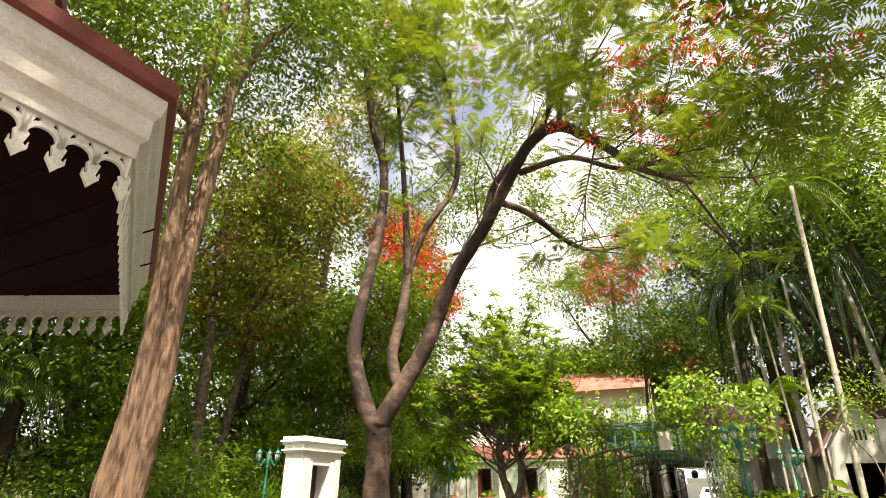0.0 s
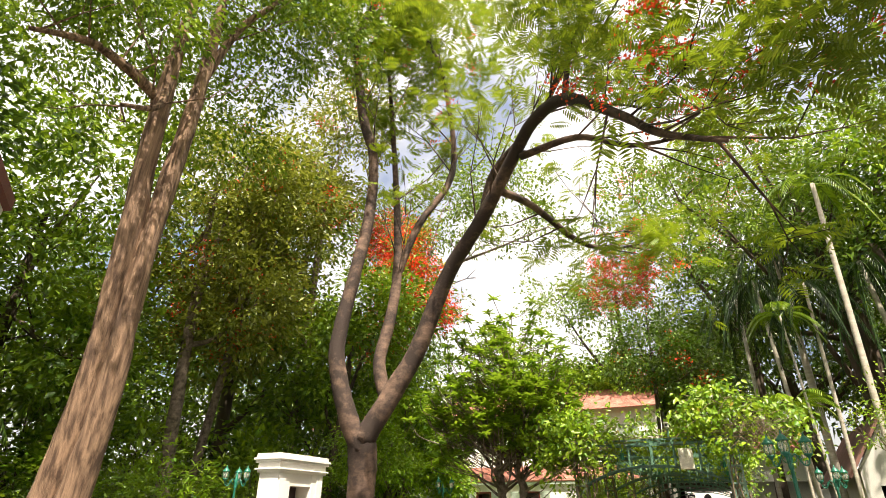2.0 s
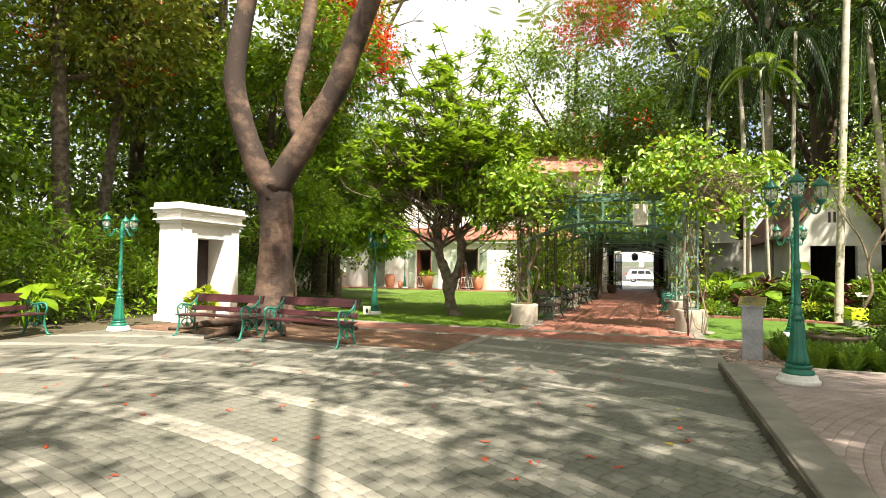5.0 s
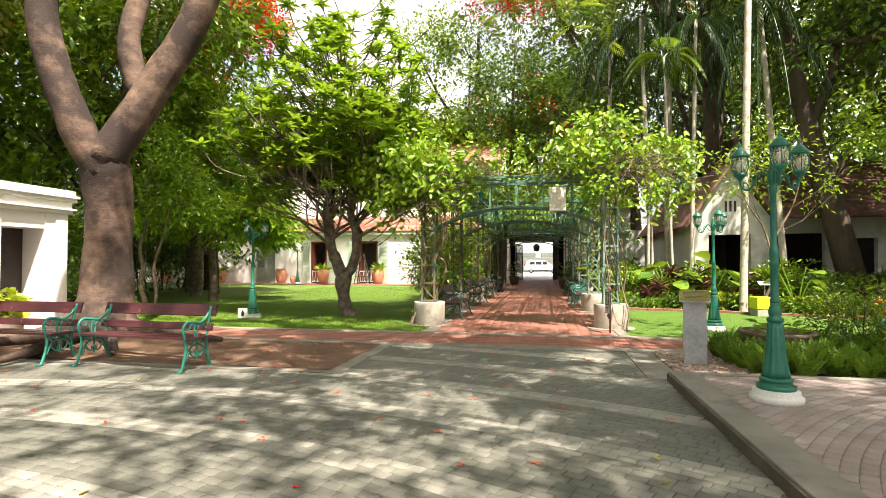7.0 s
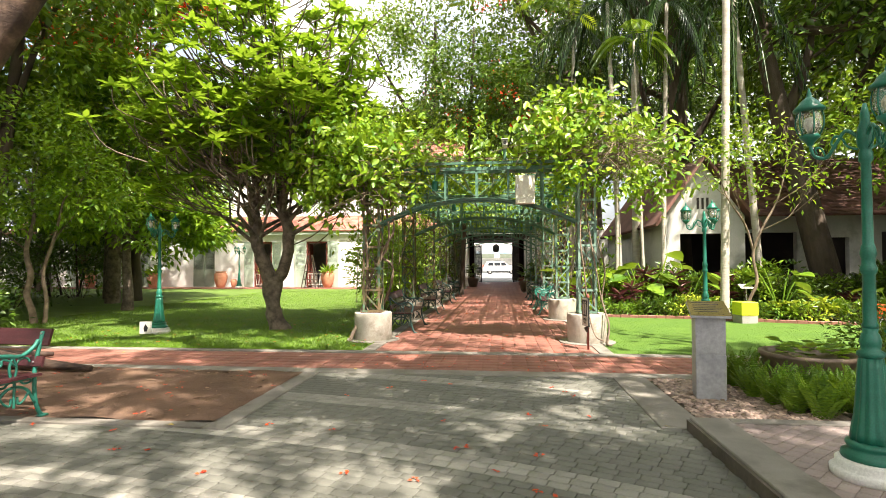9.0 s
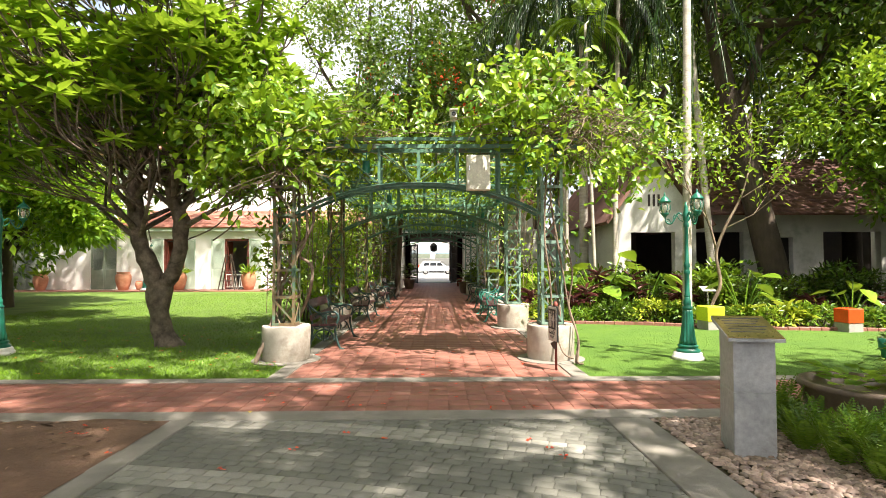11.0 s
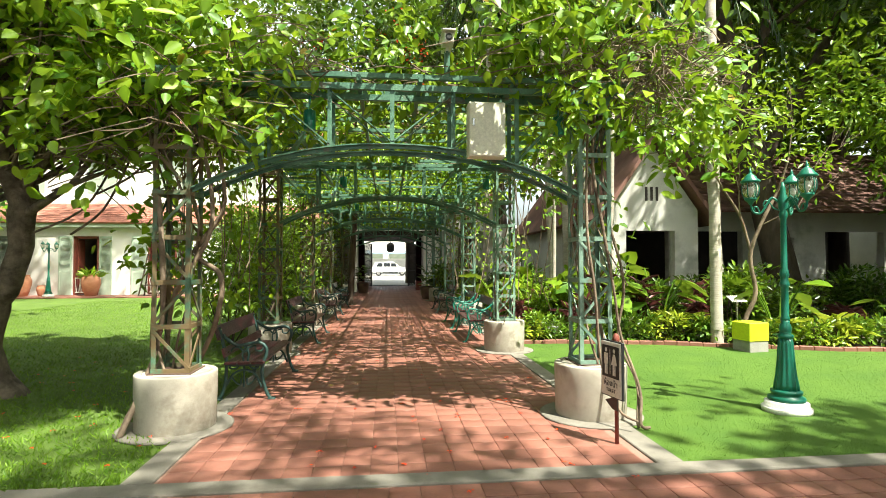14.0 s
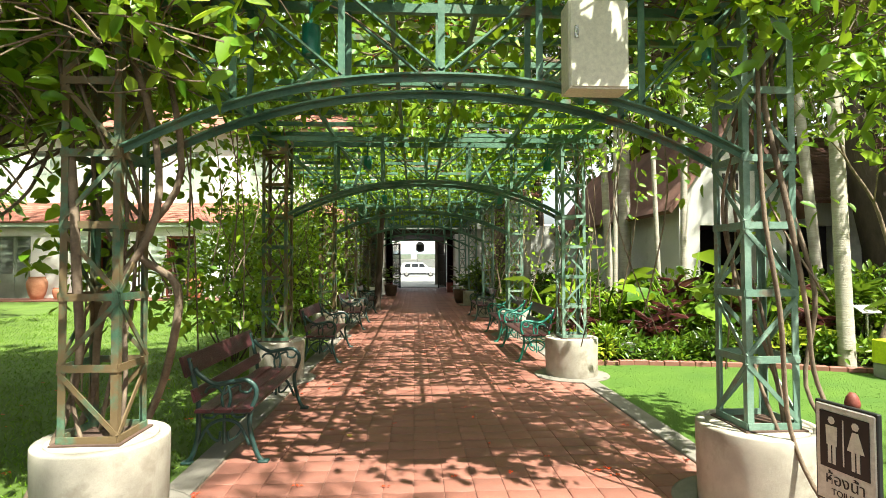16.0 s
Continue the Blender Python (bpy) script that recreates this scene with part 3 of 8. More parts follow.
setting("wall_house_end", Geo().box(-5.4, 41.6, -0.1, -4.7, GY, 3.4), WHITE, "white end wall of the house")
roof_tiles("roof_gate", -5.6, 3.6, GY - 0.6, 5.1, 52, 8.0, ROOF_RED, "red clay tile gatehouse roof")

# street beyond the gate
setting("road", Geo().box(-60, 52, -0.2, 60, 92, 0.02), ASPHALT, "sunlit pale concrete street")
setting("wall_street", Geo().box(-40, 92, -0.2, 40, 92.4, 2.3), WHITE, "white street wall")
setting("wall_street_shop", holed_wall(-30, 26, 95, 96, 0, 7.5, [(-7, -3.4, 0, 3.4), (-2.6, 2.2, 0, 3.4), (-12, -8, 0, 3.4)]), WHITE, "white street building")
setting("wall_street_inner", Geo().box(-30, 99, 0, 26, 99.3, 7.5), DOOR_GREEN, "dim inside of the street building")
# closing walls out of view
setting("wall_south", Geo().box(-40, -30, -0.1, 40, -29.6, 6), WHITE, "white garden wall")
setting("wall_east", Geo().box(24, -30, -0.1, 24.4, 43.7, 4.5), GREY_WALL, "weathered garden wall")
setting("wall_west", Geo().box(-40.4, -30, -0.1, -40, 47, 4.5), GREY_WALL, "weathered garden wall")

# ---- street lamps ----
def street_lamp(x, y, z, rz, label, group="green garden lamps"):
    lamp = thing("street_lamp", x, y, z, rz, label, "street lamp", group)
    part("plinth", Geo().lathe([(0.27, 0), (0.275, 0.05), (0.255, 0.062), (0.24, 0.066), (0.24, 0.11), (0.20, 0.125)], 28), WHITE, lamp, "white-painted round plinth", True)
    part("base_ring", Geo().lathe([(0.20, 0.125), (0.205, 0.14), (0.20, 0.165), (0.165, 0.18), (0.16, 0.20), (0.172, 0.21), (0.172, 0.232), (0.14, 0.245)], 24), GREEN_PAINT, lamp, "", True)
    flutes = [(0.138, 0.245), (0.132, 0.30), (0.112, 0.40), (0.096, 0.55), (0.082, 0.74), (0.074, 0.80)]
    part("base", Geo().loft([[(r * (1 + 0.055 * math.cos(12 * w)) * math.cos(w), r * (1 + 0.055 * math.cos(12 * w)) * math.sin(w), z) for w in (6.28319 * k / 60 for k in range(60))] for r, z in flutes]), GREEN_PAINT, lamp, "fluted green iron base", True)
    part("collar", Geo().lathe([(0.074, 0.80), (0.088, 0.815), (0.088, 0.84), (0.06, 0.855), (0.066, 0.885), (0.07, 0.91), (0.058, 0.955), (0.046, 0.97), (0.05, 1.0)], 20), GREEN_PAINT, lamp, "", True)
    pole = [(0.05, 1.0), (0.053, 1.02), (0.044, 1.04), (0.042, 1.36), (0.054, 1.38), (0.054, 1.41), (0.044, 1.43), (0.044, 1.47), (0.055, 1.50), (0.046, 1.55), (0.036, 1.57), (0.032, 2.12), (0.046, 2.14), (0.046, 2.19), (0.034, 2.21),
            (0.05, 2.24), (0.055, 2.30), (0.05, 2.36), (0.032, 2.40), (0.03, 2.46), (0.012, 2.53)]
    part("pole", Geo().lathe(pole, 14), GREEN_PAINT, lamp, "", True)
    for k in range(3):
        m = pose(0, 0, 0, 0, 0, 120 * k) @ Matrix.Diagonal((0.9, 1, 1, 1))
        g = Geo()
        g.tube(curve_points([(0.04, 0, 2.30), (0.13, 0, 2.36), (0.20, 0, 2.28), (0.27, 0, 2.19), (0.36, 0, 2.21), (0.39, 0, 2.30)], 4), 0.014, 7)
        g.tube(curve_points([(0.05, 0, 2.22), (0.12, 0, 2.25), (0.16, 0, 2.31), (0.21, 0, 2.33), (0.235, 0, 2.28), (0.20, 0, 2.25)], 4), 0.009, 6)
        g.tube(curve_points([(0.28, 0, 2.20), (0.31, 0, 2.26), (0.35, 0, 2.26), (0.34, 0, 2.22)], 4), 0.008, 6)
        arm = part("arm", g.at(m), GREEN_PAINT, lamp, "", True)
        at = tuple(m @ Vector((0.39, 0, 2.29)))
        g = Geo().lathe([(0.02, 0), (0.03, 0.02), (0.05, 0.04), (0.07, 0.055), (0.072, 0.075), (0.06, 0.08)], 12, at)
        lantern = part("lantern", g, GREEN_PAINT, lamp, "green caged lantern", True)
        for i in range(6):
            a = 1.0472 * i
            c, s = math.cos(a), math.sin(a)
            part("cage_rib", Geo().tube([(at[0] + r * c, at[1] + r * s, at[2] + zz) for r, zz in ((0.068, 0.07), (0.094, 0.13), (0.098, 0.19), (0.085, 0.255))], 0.006, 5), GREEN_PAINT, lantern, "", True)
        part("glass", Geo().lathe([(0.05, 0.08), (0.084, 0.12), (0.09, 0.18), (0.078, 0.25)], 16, at), LAMP_GLASS, lantern, "cloudy glass", True)
        part("bulb", Geo().lathe([(0.014, 0.075), (0.016, 0.11), (0.036, 0.14), (0.038, 0.17), (0.02, 0.20), (0.003, 0.205)], 10, at), SIGN_WHITE, lantern, "unlit white bulb", True)
        part("cap", Geo().lathe([(0.10, 0.245), (0.112, 0.255), (0.112, 0.27), (0.075, 0.30), (0.07, 0.315), (0.035, 0.345), (0.016, 0.36), (0.02, 0.375), (0.012, 0.39), (0.003, 0.425)], 14, at), GREEN_PAINT, lantern, "", True)
    lamp.scale = (0.87, 0.87, 0.965)
    return lamp


street_lamp(0.13, 12.38, 0.098, 20, "green cast-iron lamp with three lanterns on the raised paving")
street_lamp(1.45, 18.85, 0.0, 35, "green cast-iron lamp with three lanterns on the turf")
street_lamp(-12.6, 13.05, 0.0, 10, "green cast-iron lamp with three lanterns at the plaza corner")
street_lamp(-9.75, 19.6, 0.0, 30, "green cast-iron lamp with three lanterns on the lawn")
street_lamp(-18.6, 40.4, 0.04, 10, "green cast-iron lamp with three lanterns by the house")


# ---- benches ----
def bench_end(side):
    """The cast-iron end frame of a bench in the plane across its length."""
    g = Geo()
    def line(nodes, r=0.017, n=7):
        g.tube([(side, p[0], p[1]) for p in curve_points(nodes, 4)], r, n)
    line([(-0.31, 0.012), (-0.27, 0.05), (-0.225, 0.18), (-0.20, 0.32), (-0.215, 0.42), (-0.25, 0.52), (-0.245, 0.60), (-0.18, 0.655), (-0.06, 0.645), (0.07, 0.63), (0.19, 0.70), (0.235, 0.76)], 0.02)
    line([(0.29, 0.012), (0.25, 0.06), (0.21, 0.20), (0.20, 0.40), (0.215, 0.55), (0.25, 0.70), (0.285, 0.84)], 0.02)
    line([(-0.21, 0.405), (0.0, 0.40), (0.20, 0.41)], 0.016)
    line([(-0.20, 0.14), (-0.12, 0.30), (0.0, 0.345), (0.12, 0.30), (0.205, 0.16)], 0.014)
    line([(-0.14, 0.27), (-0.09, 0.20), (-0.04, 0.18), (-0.03, 0.25)], 0.011)
    line([(0.14, 0.27), (0.09, 0.20), (0.04, 0.18), (0.03, 0.25)], 0.011)
    line([(0.0, 0.39), (0.0, 0.33), (0.0, 0.22), (0.0, 0.15)], 0.013)
    line([(-0.06, 0.39), (-0.10, 0.36), (-0.16, 0.37), (-0.15, 0.40)], 0.010)
    line([(0.06, 0.39), (0.10, 0.36), (0.16, 0.37), (0.15, 0.40)], 0.010)
    line([(-0.22, 0.60), (-0.19, 0.56), (-0.13, 0.57), (-0.12, 0.62), (-0.05, 0.60), (0.0, 0.55), (0.05, 0.60), (0.12, 0.60), (0.15, 0.56)], 0.011)
    line([(-0.03, 0.62), (-0.05, 0.52), (-0.03, 0.42)], 0.013)
    line([(-0.01, 0.62), (0.02, 0.52), (0.0, 0.42)], 0.011)
    for y in (-0.31, 0.29):
        g.box(side - 0.035, y - 0.045, 0, side + 0.035, y + 0.04, 0.022, 0.006)
    return g


def garden_bench(x, y, rz, iron, label, group, half=0.90, z=0.0):
    b = thing("garden_bench", x, y, z, rz, label, "bench", group)
    for s in (-half, half):
        part("end_frame", bench_end(s), iron, b, "scrolled cast-iron end", True)
    w = half + 0.09
    def slat(name, y0, z0, y1, z1, t=0.026):
        g = Geo()
        d = Vector((0, y1 - y0, z1 - z0)).normalized()
        o = Vector((1, 0, 0)).cross(d) * (t / 2)
        c = 0.006
        p, q = Vector((0, y0, z0)), Vector((0, y1, z1))
        prof = [p - o * 0.6, p + d * c - o, q - d * c - o, q - o * 0.6, q + o * 0.6, q - d * c + o, p + d * c + o, p + o * 0.6]
        g.loft([[(sx * w, v.y, v.z) for v in prof] for sx in (-1, 1)])
        part(name, g, BENCH_WOOD, b)
    slat("back_slat", 0.262, 0.70, 0.312, 0.86)
    slat("back_slat", 0.195, 0.505, 0.222, 0.605)
    for y0 in (-0.235, -0.085, 0.065):
        slat("seat_slat", y0, 0.436, y0 + 0.135, 0.434)
    for s in (-half, half):
        for y0, z0 in ((0.255, 0.74), (0.27, 0.82), (0.19, 0.55)):
            part("bolt", Geo().lathe([(0.012, 0), (0.012, 0.006), (0.006, 0.010)], 8).at(pose(s, y0 - 0.005, z0, 90, 0, 0)), CHROME, b)
    return b


garden_bench(-7.73, 13.27, -5, BENCH_GREEN, "maroon slatted bench with green iron ends on the plaza edge", "plaza benches")
garden_bench(-10.02, 13.30, -1, BENCH_GREEN, "maroon slatted bench with green iron ends beneath the tree", "plaza benches", 0.86)
garden_bench(-13.35, 11.0, 104, BENCH_GREEN, "maroon slatted bench with green iron ends beside the big trunk", "plaza benches", 0.95)
for i, (bx, by) in enumerate(((-4.42, 20.78), (-4.42, 25.1), (-4.42, 29.4), (-4.42, 33.7))):
    garden_bench(bx, by, 90, BENCH_DARK, "dark slatted bench with scrolled iron ends under the pergola", "pergola benches", 0.80)
for i, by in enumerate((24.95, 27.2, 31.2)):
    garden_bench(-0.92, by, -90, BENCH_DARK if i == 2 else BENCH_GREEN, "weathered slatted bench with teal iron ends under the pergola", "pergola benches", 0.80)


# ---- pergola ----
ROWS_Y = [18.97, 23.1, 27.4, 31.7, 36.0, 40.3]
COL_X = (-4.79, -0.66)
CW = 0.17
pergola = thing("pergola", -2.75, 18.78, 0, 0, "weathered green steel lattice pergola grown over with vines", "pergola")
pm = pose(2.75, -18.78, 0)


def ppart(name, g, material=TRELLIS_PAINT, label=""):
    return part(name, g.at(pm), material, pergola, label)


for yi in ROWS_Y:
    for cx in COL_X:
        zb, zt = 0.55, 3.33
        corners = [(cx - CW, yi - CW), (cx + CW, yi - CW), (cx + CW, yi + CW), (cx - CW, yi + CW)]
        for x, y in corners:
            sx, sy = (1 if x > cx else -1), (1 if y > yi else -1)
            ell = [(x, y), (x - sx * 0.042, y), (x - sx * 0.042, y - sy * 0.008), (x - sx * 0.008, y - sy * 0.008), (x - sx * 0.008, y - sy * 0.042), (x, y - sy * 0.042)]
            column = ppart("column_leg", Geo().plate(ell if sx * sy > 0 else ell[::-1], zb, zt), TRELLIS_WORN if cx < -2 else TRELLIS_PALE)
        bays = [zb + 0.02, 0.985, 1.40, 1.825, 2.25, 2.68, 3.12, zt - 0.02]
        lat = Geo()
        for k, z in enumerate(bays):
            for i in range(4):
                (x0, y0), (x1, y1) = corners[i], corners[(i + 1) % 4]
                lat.bar((x0, y0, z), (x1, y1, z), 0.014, 0.044)
                if k < len(bays) - 1:
                    za, zc = (z + 0.02, bays[k + 1] - 0.02) if (k + i) % 2 else (bays[k + 1] - 0.02, z + 0.02)
                    lat.bar((x0, y0, za), (x1, y1, zc), 0.010, 0.028)
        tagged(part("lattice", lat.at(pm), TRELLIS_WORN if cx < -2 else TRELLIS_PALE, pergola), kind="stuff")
        part("foot_plate", Geo().box(cx - CW - 0.03, yi - CW - 0.03, 0.54, cx + CW + 0.03, yi + CW + 0.03, 0.553).at(pm), PLATE, column, "rusty brown foot plate")
    a, b = COL_X[0] + CW, COL_X[1] - CW
    for side in (-CW, CW):
        g = Geo()
        n = 18
        xs = [a + (b - a) * i / n for i in range(n + 1)]
        arch = lambda x: 2.29 + 0.46 * max(0.0, 1 - abs((2 * x - a - b) / (b - a)) ** 2.2)
        pts = [(x, yi + side, arch(x)) for x in xs]
        g.loft([[(x, y - 0.025, z - 0.006), (x, y + 0.017, z - 0.006), (x, y + 0.017, z - 0.042), (x, y + 0.025, z - 0.042), (x, y + 0.025, z + 0.006), (x, y - 0.025, z + 0.006)] for x, y, z in pts])
        ppart("arch_chord", g)
        g = Geo()
        g.bar((COL_X[0] - CW - 0.25, yi + side, 3.31), (COL_X[1] + CW + 0.25, yi + side, 3.31), 0.045, 0.06)
        ppart("top_chord", g)
        web = [a + (b - a) * f for f in (0.0, 0.17, 0.34, 0.5, 0.66, 0.83, 1.0)]
        for k, x in enumerate(web[1:-1], 1):
            ppart("web_bar", Geo().bar((x, yi + side, arch(x)), (x, yi + side, 3.29), 0.042, 0.012))
            nx_ = web[k - 1] if x <= (a + b) / 2 + 0.01 else web[k + 1]
            ppart("web_bar", Geo().bar((x, yi + side + 0.014, arch(x) + 0.02), (nx_, yi + side + 0.014, 3.27), 0.04, 0.012))
            if abs(x - (a + b) / 2) < 0.05:
                ppart("web_bar", Geo().bar((x, yi + side + 0.014, arch(x) + 0.02), (web[k + 1], yi + side + 0.014, 3.27), 0.04, 0.012))
for x in (-4.9, -4.0, -3.05, -2.45, -1.5, -0.6):
    ppart("purlin", Geo().bar((x, 18.7, 3.37), (x, 41.2, 3.37), 0.04, 0.055), TRELLIS_PAINT)
y = 18.80
while y < 41.2:
    ppart("roof_slat", Geo().bar((-5.2, y, 3.422), (-0.25, y, 3.422), 0.05, 0.05))
    y += 0.54
for yi, yj in zip(ROWS_Y, ROWS_Y[1:]):
    for x in (-3.75, -1.75):
        ppart("knee_brace", Geo().bar((x, yi + CW, 2.70), (x, yi + 1.35, 3.34), 0.035, 0.05))


def column_pot(x, y, label):
    p = thing("column_planter", x, y, 0, 0, label, "planter", "pergola column planters")
    part("drum", Geo().lathe([(0.35, 0), (0.36, 0.03), (0.368, 0.46), (0.368, 0.530), (0.366, 0.537), (0.360, 0.543), (0.352, 0.545), (0.31, 0.546), (0.305, 0.50), (0.0, 0.50)], 36), POT_CONC, p, "washed-stone concrete drum", True)
    part("infill", Geo().lathe([(0.305, 0.50), (0.30, 0.541), (0.16, 0.545), (0.0, 0.546)], 20), POT_CONC, p, "concrete infill")
    part("apron", Geo().lathe([(0.52, 0.0), (0.525, 0.014), (0.50, 0.021), (0.355, 0.021)], 32), KERB, p, "thin round concrete apron", True)
    return p


for yi in ROWS_Y:
    for cx in COL_X:
        column_pot(cx, yi, "round washed-stone drum carrying a pergola column")

# control box and camera on the first arch
box = thing("control_box", -1.81, 18.69, 2.61, 0, "beige metal control box fixed to the pergola arch", "electrical box")
part("case", Geo().box(-0.18, -0.08, 0, 0.18, 0.085, 0.53, 0.008), BEIGE, box)
part("door", Geo().box(-0.172, -0.092, 0.012, 0.172, -0.082, 0.518, 0.004), BEIGE, box)
part("latch", Geo().box(-0.15, -0.104, 0.29, -0.125, -0.093, 0.365, 0.004), CHROME, box)
part("bracket", Geo().box(-0.05, 0.085, 0.2, 0.05, 0.10, 0.5), TRELLIS_PAINT, box)
cctv = thing("security_camera", -2.18, 18.8, 3.43, 0, "white box security camera on a short post over the pergola", "camera")
part("post", Geo().lathe([(0.03, 0), (0.03, 0.26)], 10), TRELLIS_PAINT, cctv)
part("housing", Geo().box(-0.05, -0.17, 0.29, 0.05, 0.13, 0.39, 0.012), SIGN_WHITE, cctv)
part("sunshield", Geo().box(-0.065, -0.21, 0.395, 0.065, 0.13, 0.408), SIGN_WHITE, cctv)
part("lens", Geo().lathe([(0.032, 0), (0.032, 0.012), (0.02, 0.016)], 14).at(pose(0, -0.171, 0.34, 90)), BLACK_IRON, cctv)
part("mount", Geo().bar((0, 0, 0.24), (0, -0.02, 0.30), 0.04), SIGN_WHITE, cctv)
for lx in (-3.55, -0.98):
    for yi in ROWS_Y[:4]:
        sp = thing("speaker", lx, yi + 0.02, 2.92, 0, "small green cylinder spotlight hung from the truss", "spotlight", "pergola spotlights")
        part("body", Geo().lathe([(0.0, 0.02), (0.055, 0.0), (0.06, 0.01), (0.06, 0.19), (0.04, 0.20), (0.0, 0.20)], 14), GREEN_PAINT, sp, "", True)
        part("hanger", Geo().bar((0, 0, 0.2), (0, 0, 0.34), 0.02), GREEN_PAINT, sp)
pend = thing("pendant_lantern", -2.6, 42.8, 2.15, 0, "black hexagonal lantern hanging in the gateway", "lantern")
part("body", Geo().lathe([(0.10, 0.05), (0.20, 0.12), (0.22, 0.40), (0.16, 0.50), (0.05, 0.58)], 6), BLACK_IRON, pend)
part("chain", Geo().bar((0, 0, 0.56), (0, 0, 1.02), 0.02), BLACK_IRON, pend)

# ---- the small memorial gate ----
mon = thing("memorial_gate", -13.25, 15.95, 0, 0, "white plastered memorial gate with stepped cornice", "gate monument")
part("pier", Geo().box(-0.38, -1.05, 0, 0.38, -0.48, 2.58, 0.012), WHITE, mon)
part("pier", Geo().box(-0.38, 0.48, 0, 0.38, 1.05, 2.58, 0.012), WHITE, mon)
part("lintel", Geo().box(-0.36, -0.478, 2.22, 0.36, 0.478, 2.58), WHITE, mon)
part("pilaster", Geo().box(0.383, -1.0, 0.22, 0.41, -0.72, 2.5), WHITE, mon)
part("pilaster", Geo().box(0.383, 0.72, 0.22, 0.41, 1.0, 2.5), WHITE, mon)
for z0, z1, o in ((2.58, 2.66, 0.06), (2.66, 2.70, 0.12), (2.70, 2.86, 0.05), (2.86, 2.94, 0.12), (2.94, 3.0, 0.16), (3.0, 3.12, 0.10)):
    part("cornice", Geo().box(-0.38 - o, -1.05 - o, z0, 0.38 + o, 1.05 + o, z1 - 0.003, 0.008), WHITE, mon)
for s in (-0.765, 0.765):
    part("foot", Geo().box(-0.44, s - 0.345, 0, 0.44, s + 0.345, 0.2, 0.012), WHITE, mon)
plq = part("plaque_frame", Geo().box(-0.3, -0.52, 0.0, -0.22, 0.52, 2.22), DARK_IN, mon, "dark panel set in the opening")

# ---- pedestal with inclined plate ----
ped = thing("information_pedestal", 0.02, 14.84, 0, -12, "pale marble pedestal with a slanted brass plate", "pedestal")
part("lower_block", Geo().box(-0.15, -0.17, 0, 0.15, 0.17, 0.50, 0.006), STONE_GREY, ped)
part("upper_block", Geo().loft([[(-0.148, -0.168, 0.502), (0.148, -0.168, 0.502), (0.148, 0.168, 0.502), (-0.148, 0.168, 0.502)], [(-0.148, -0.168, 0.90), (0.148, -0.168, 0.90), (0.148, 0.168, 1.0), (-0.148, 0.168, 1.0)]]), STONE_GREY, ped)
part("slanted_top", Geo().loft([[(-0.20, -0.23, z - 0.0), (0.20, -0.23, z), (0.20, 0.22, z + 0.125), (-0.20, 0.22, z + 0.125)] for z in (0.895, 0.92)]), STONE_GREY, ped)
part("brass_plate", Geo().loft([[(-0.195, -0.225, z), (0.195, -0.225, z), (0.195, 0.215, z + 0.122), (-0.195, 0.215, z + 0.122)] for z in (0.923, 0.930)]), BRASS, ped, "polished brass plate")
for k in range(6):
    yy = 0.15 - k * 0.055
    zz = 0.931 + (yy + 0.225) * 0.2773
    part("text_line", Geo().loft([[(-0.15, yy - 0.003, h + zz - 0.002), (0.15 - 0.03 * (k % 3), yy - 0.003, h + zz - 0.002), (0.15 - 0.03 * (k % 3), yy + 0.003, h + zz + 0.0022), (-0.15, yy + 0.003, h + zz + 0.0022)] for h in (0.0005, 0.002)]), SIGN_BLACK, ped)

# ---- the hexagonal pavilion beside the start ----
pav = thing("garden_pavilion", -5.65, 0.07, 0, 0, "six-sided pavilion with white carved eaves and maroon soffit", "pavilion")
A0 = math.degrees(math.atan2(1.45, 3.02))
def hexagon(r, z):
    return [(r * math.cos(radians(A0 + 60 * k)), r * math.sin(radians(A0 + 60 * k)), z) for k in range(6)]
R = 3.35
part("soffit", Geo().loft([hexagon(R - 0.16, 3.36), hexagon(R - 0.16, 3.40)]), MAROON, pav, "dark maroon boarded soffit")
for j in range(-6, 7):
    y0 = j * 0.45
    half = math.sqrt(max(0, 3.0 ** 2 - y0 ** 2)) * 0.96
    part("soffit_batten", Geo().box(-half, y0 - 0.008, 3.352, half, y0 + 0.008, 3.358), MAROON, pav)
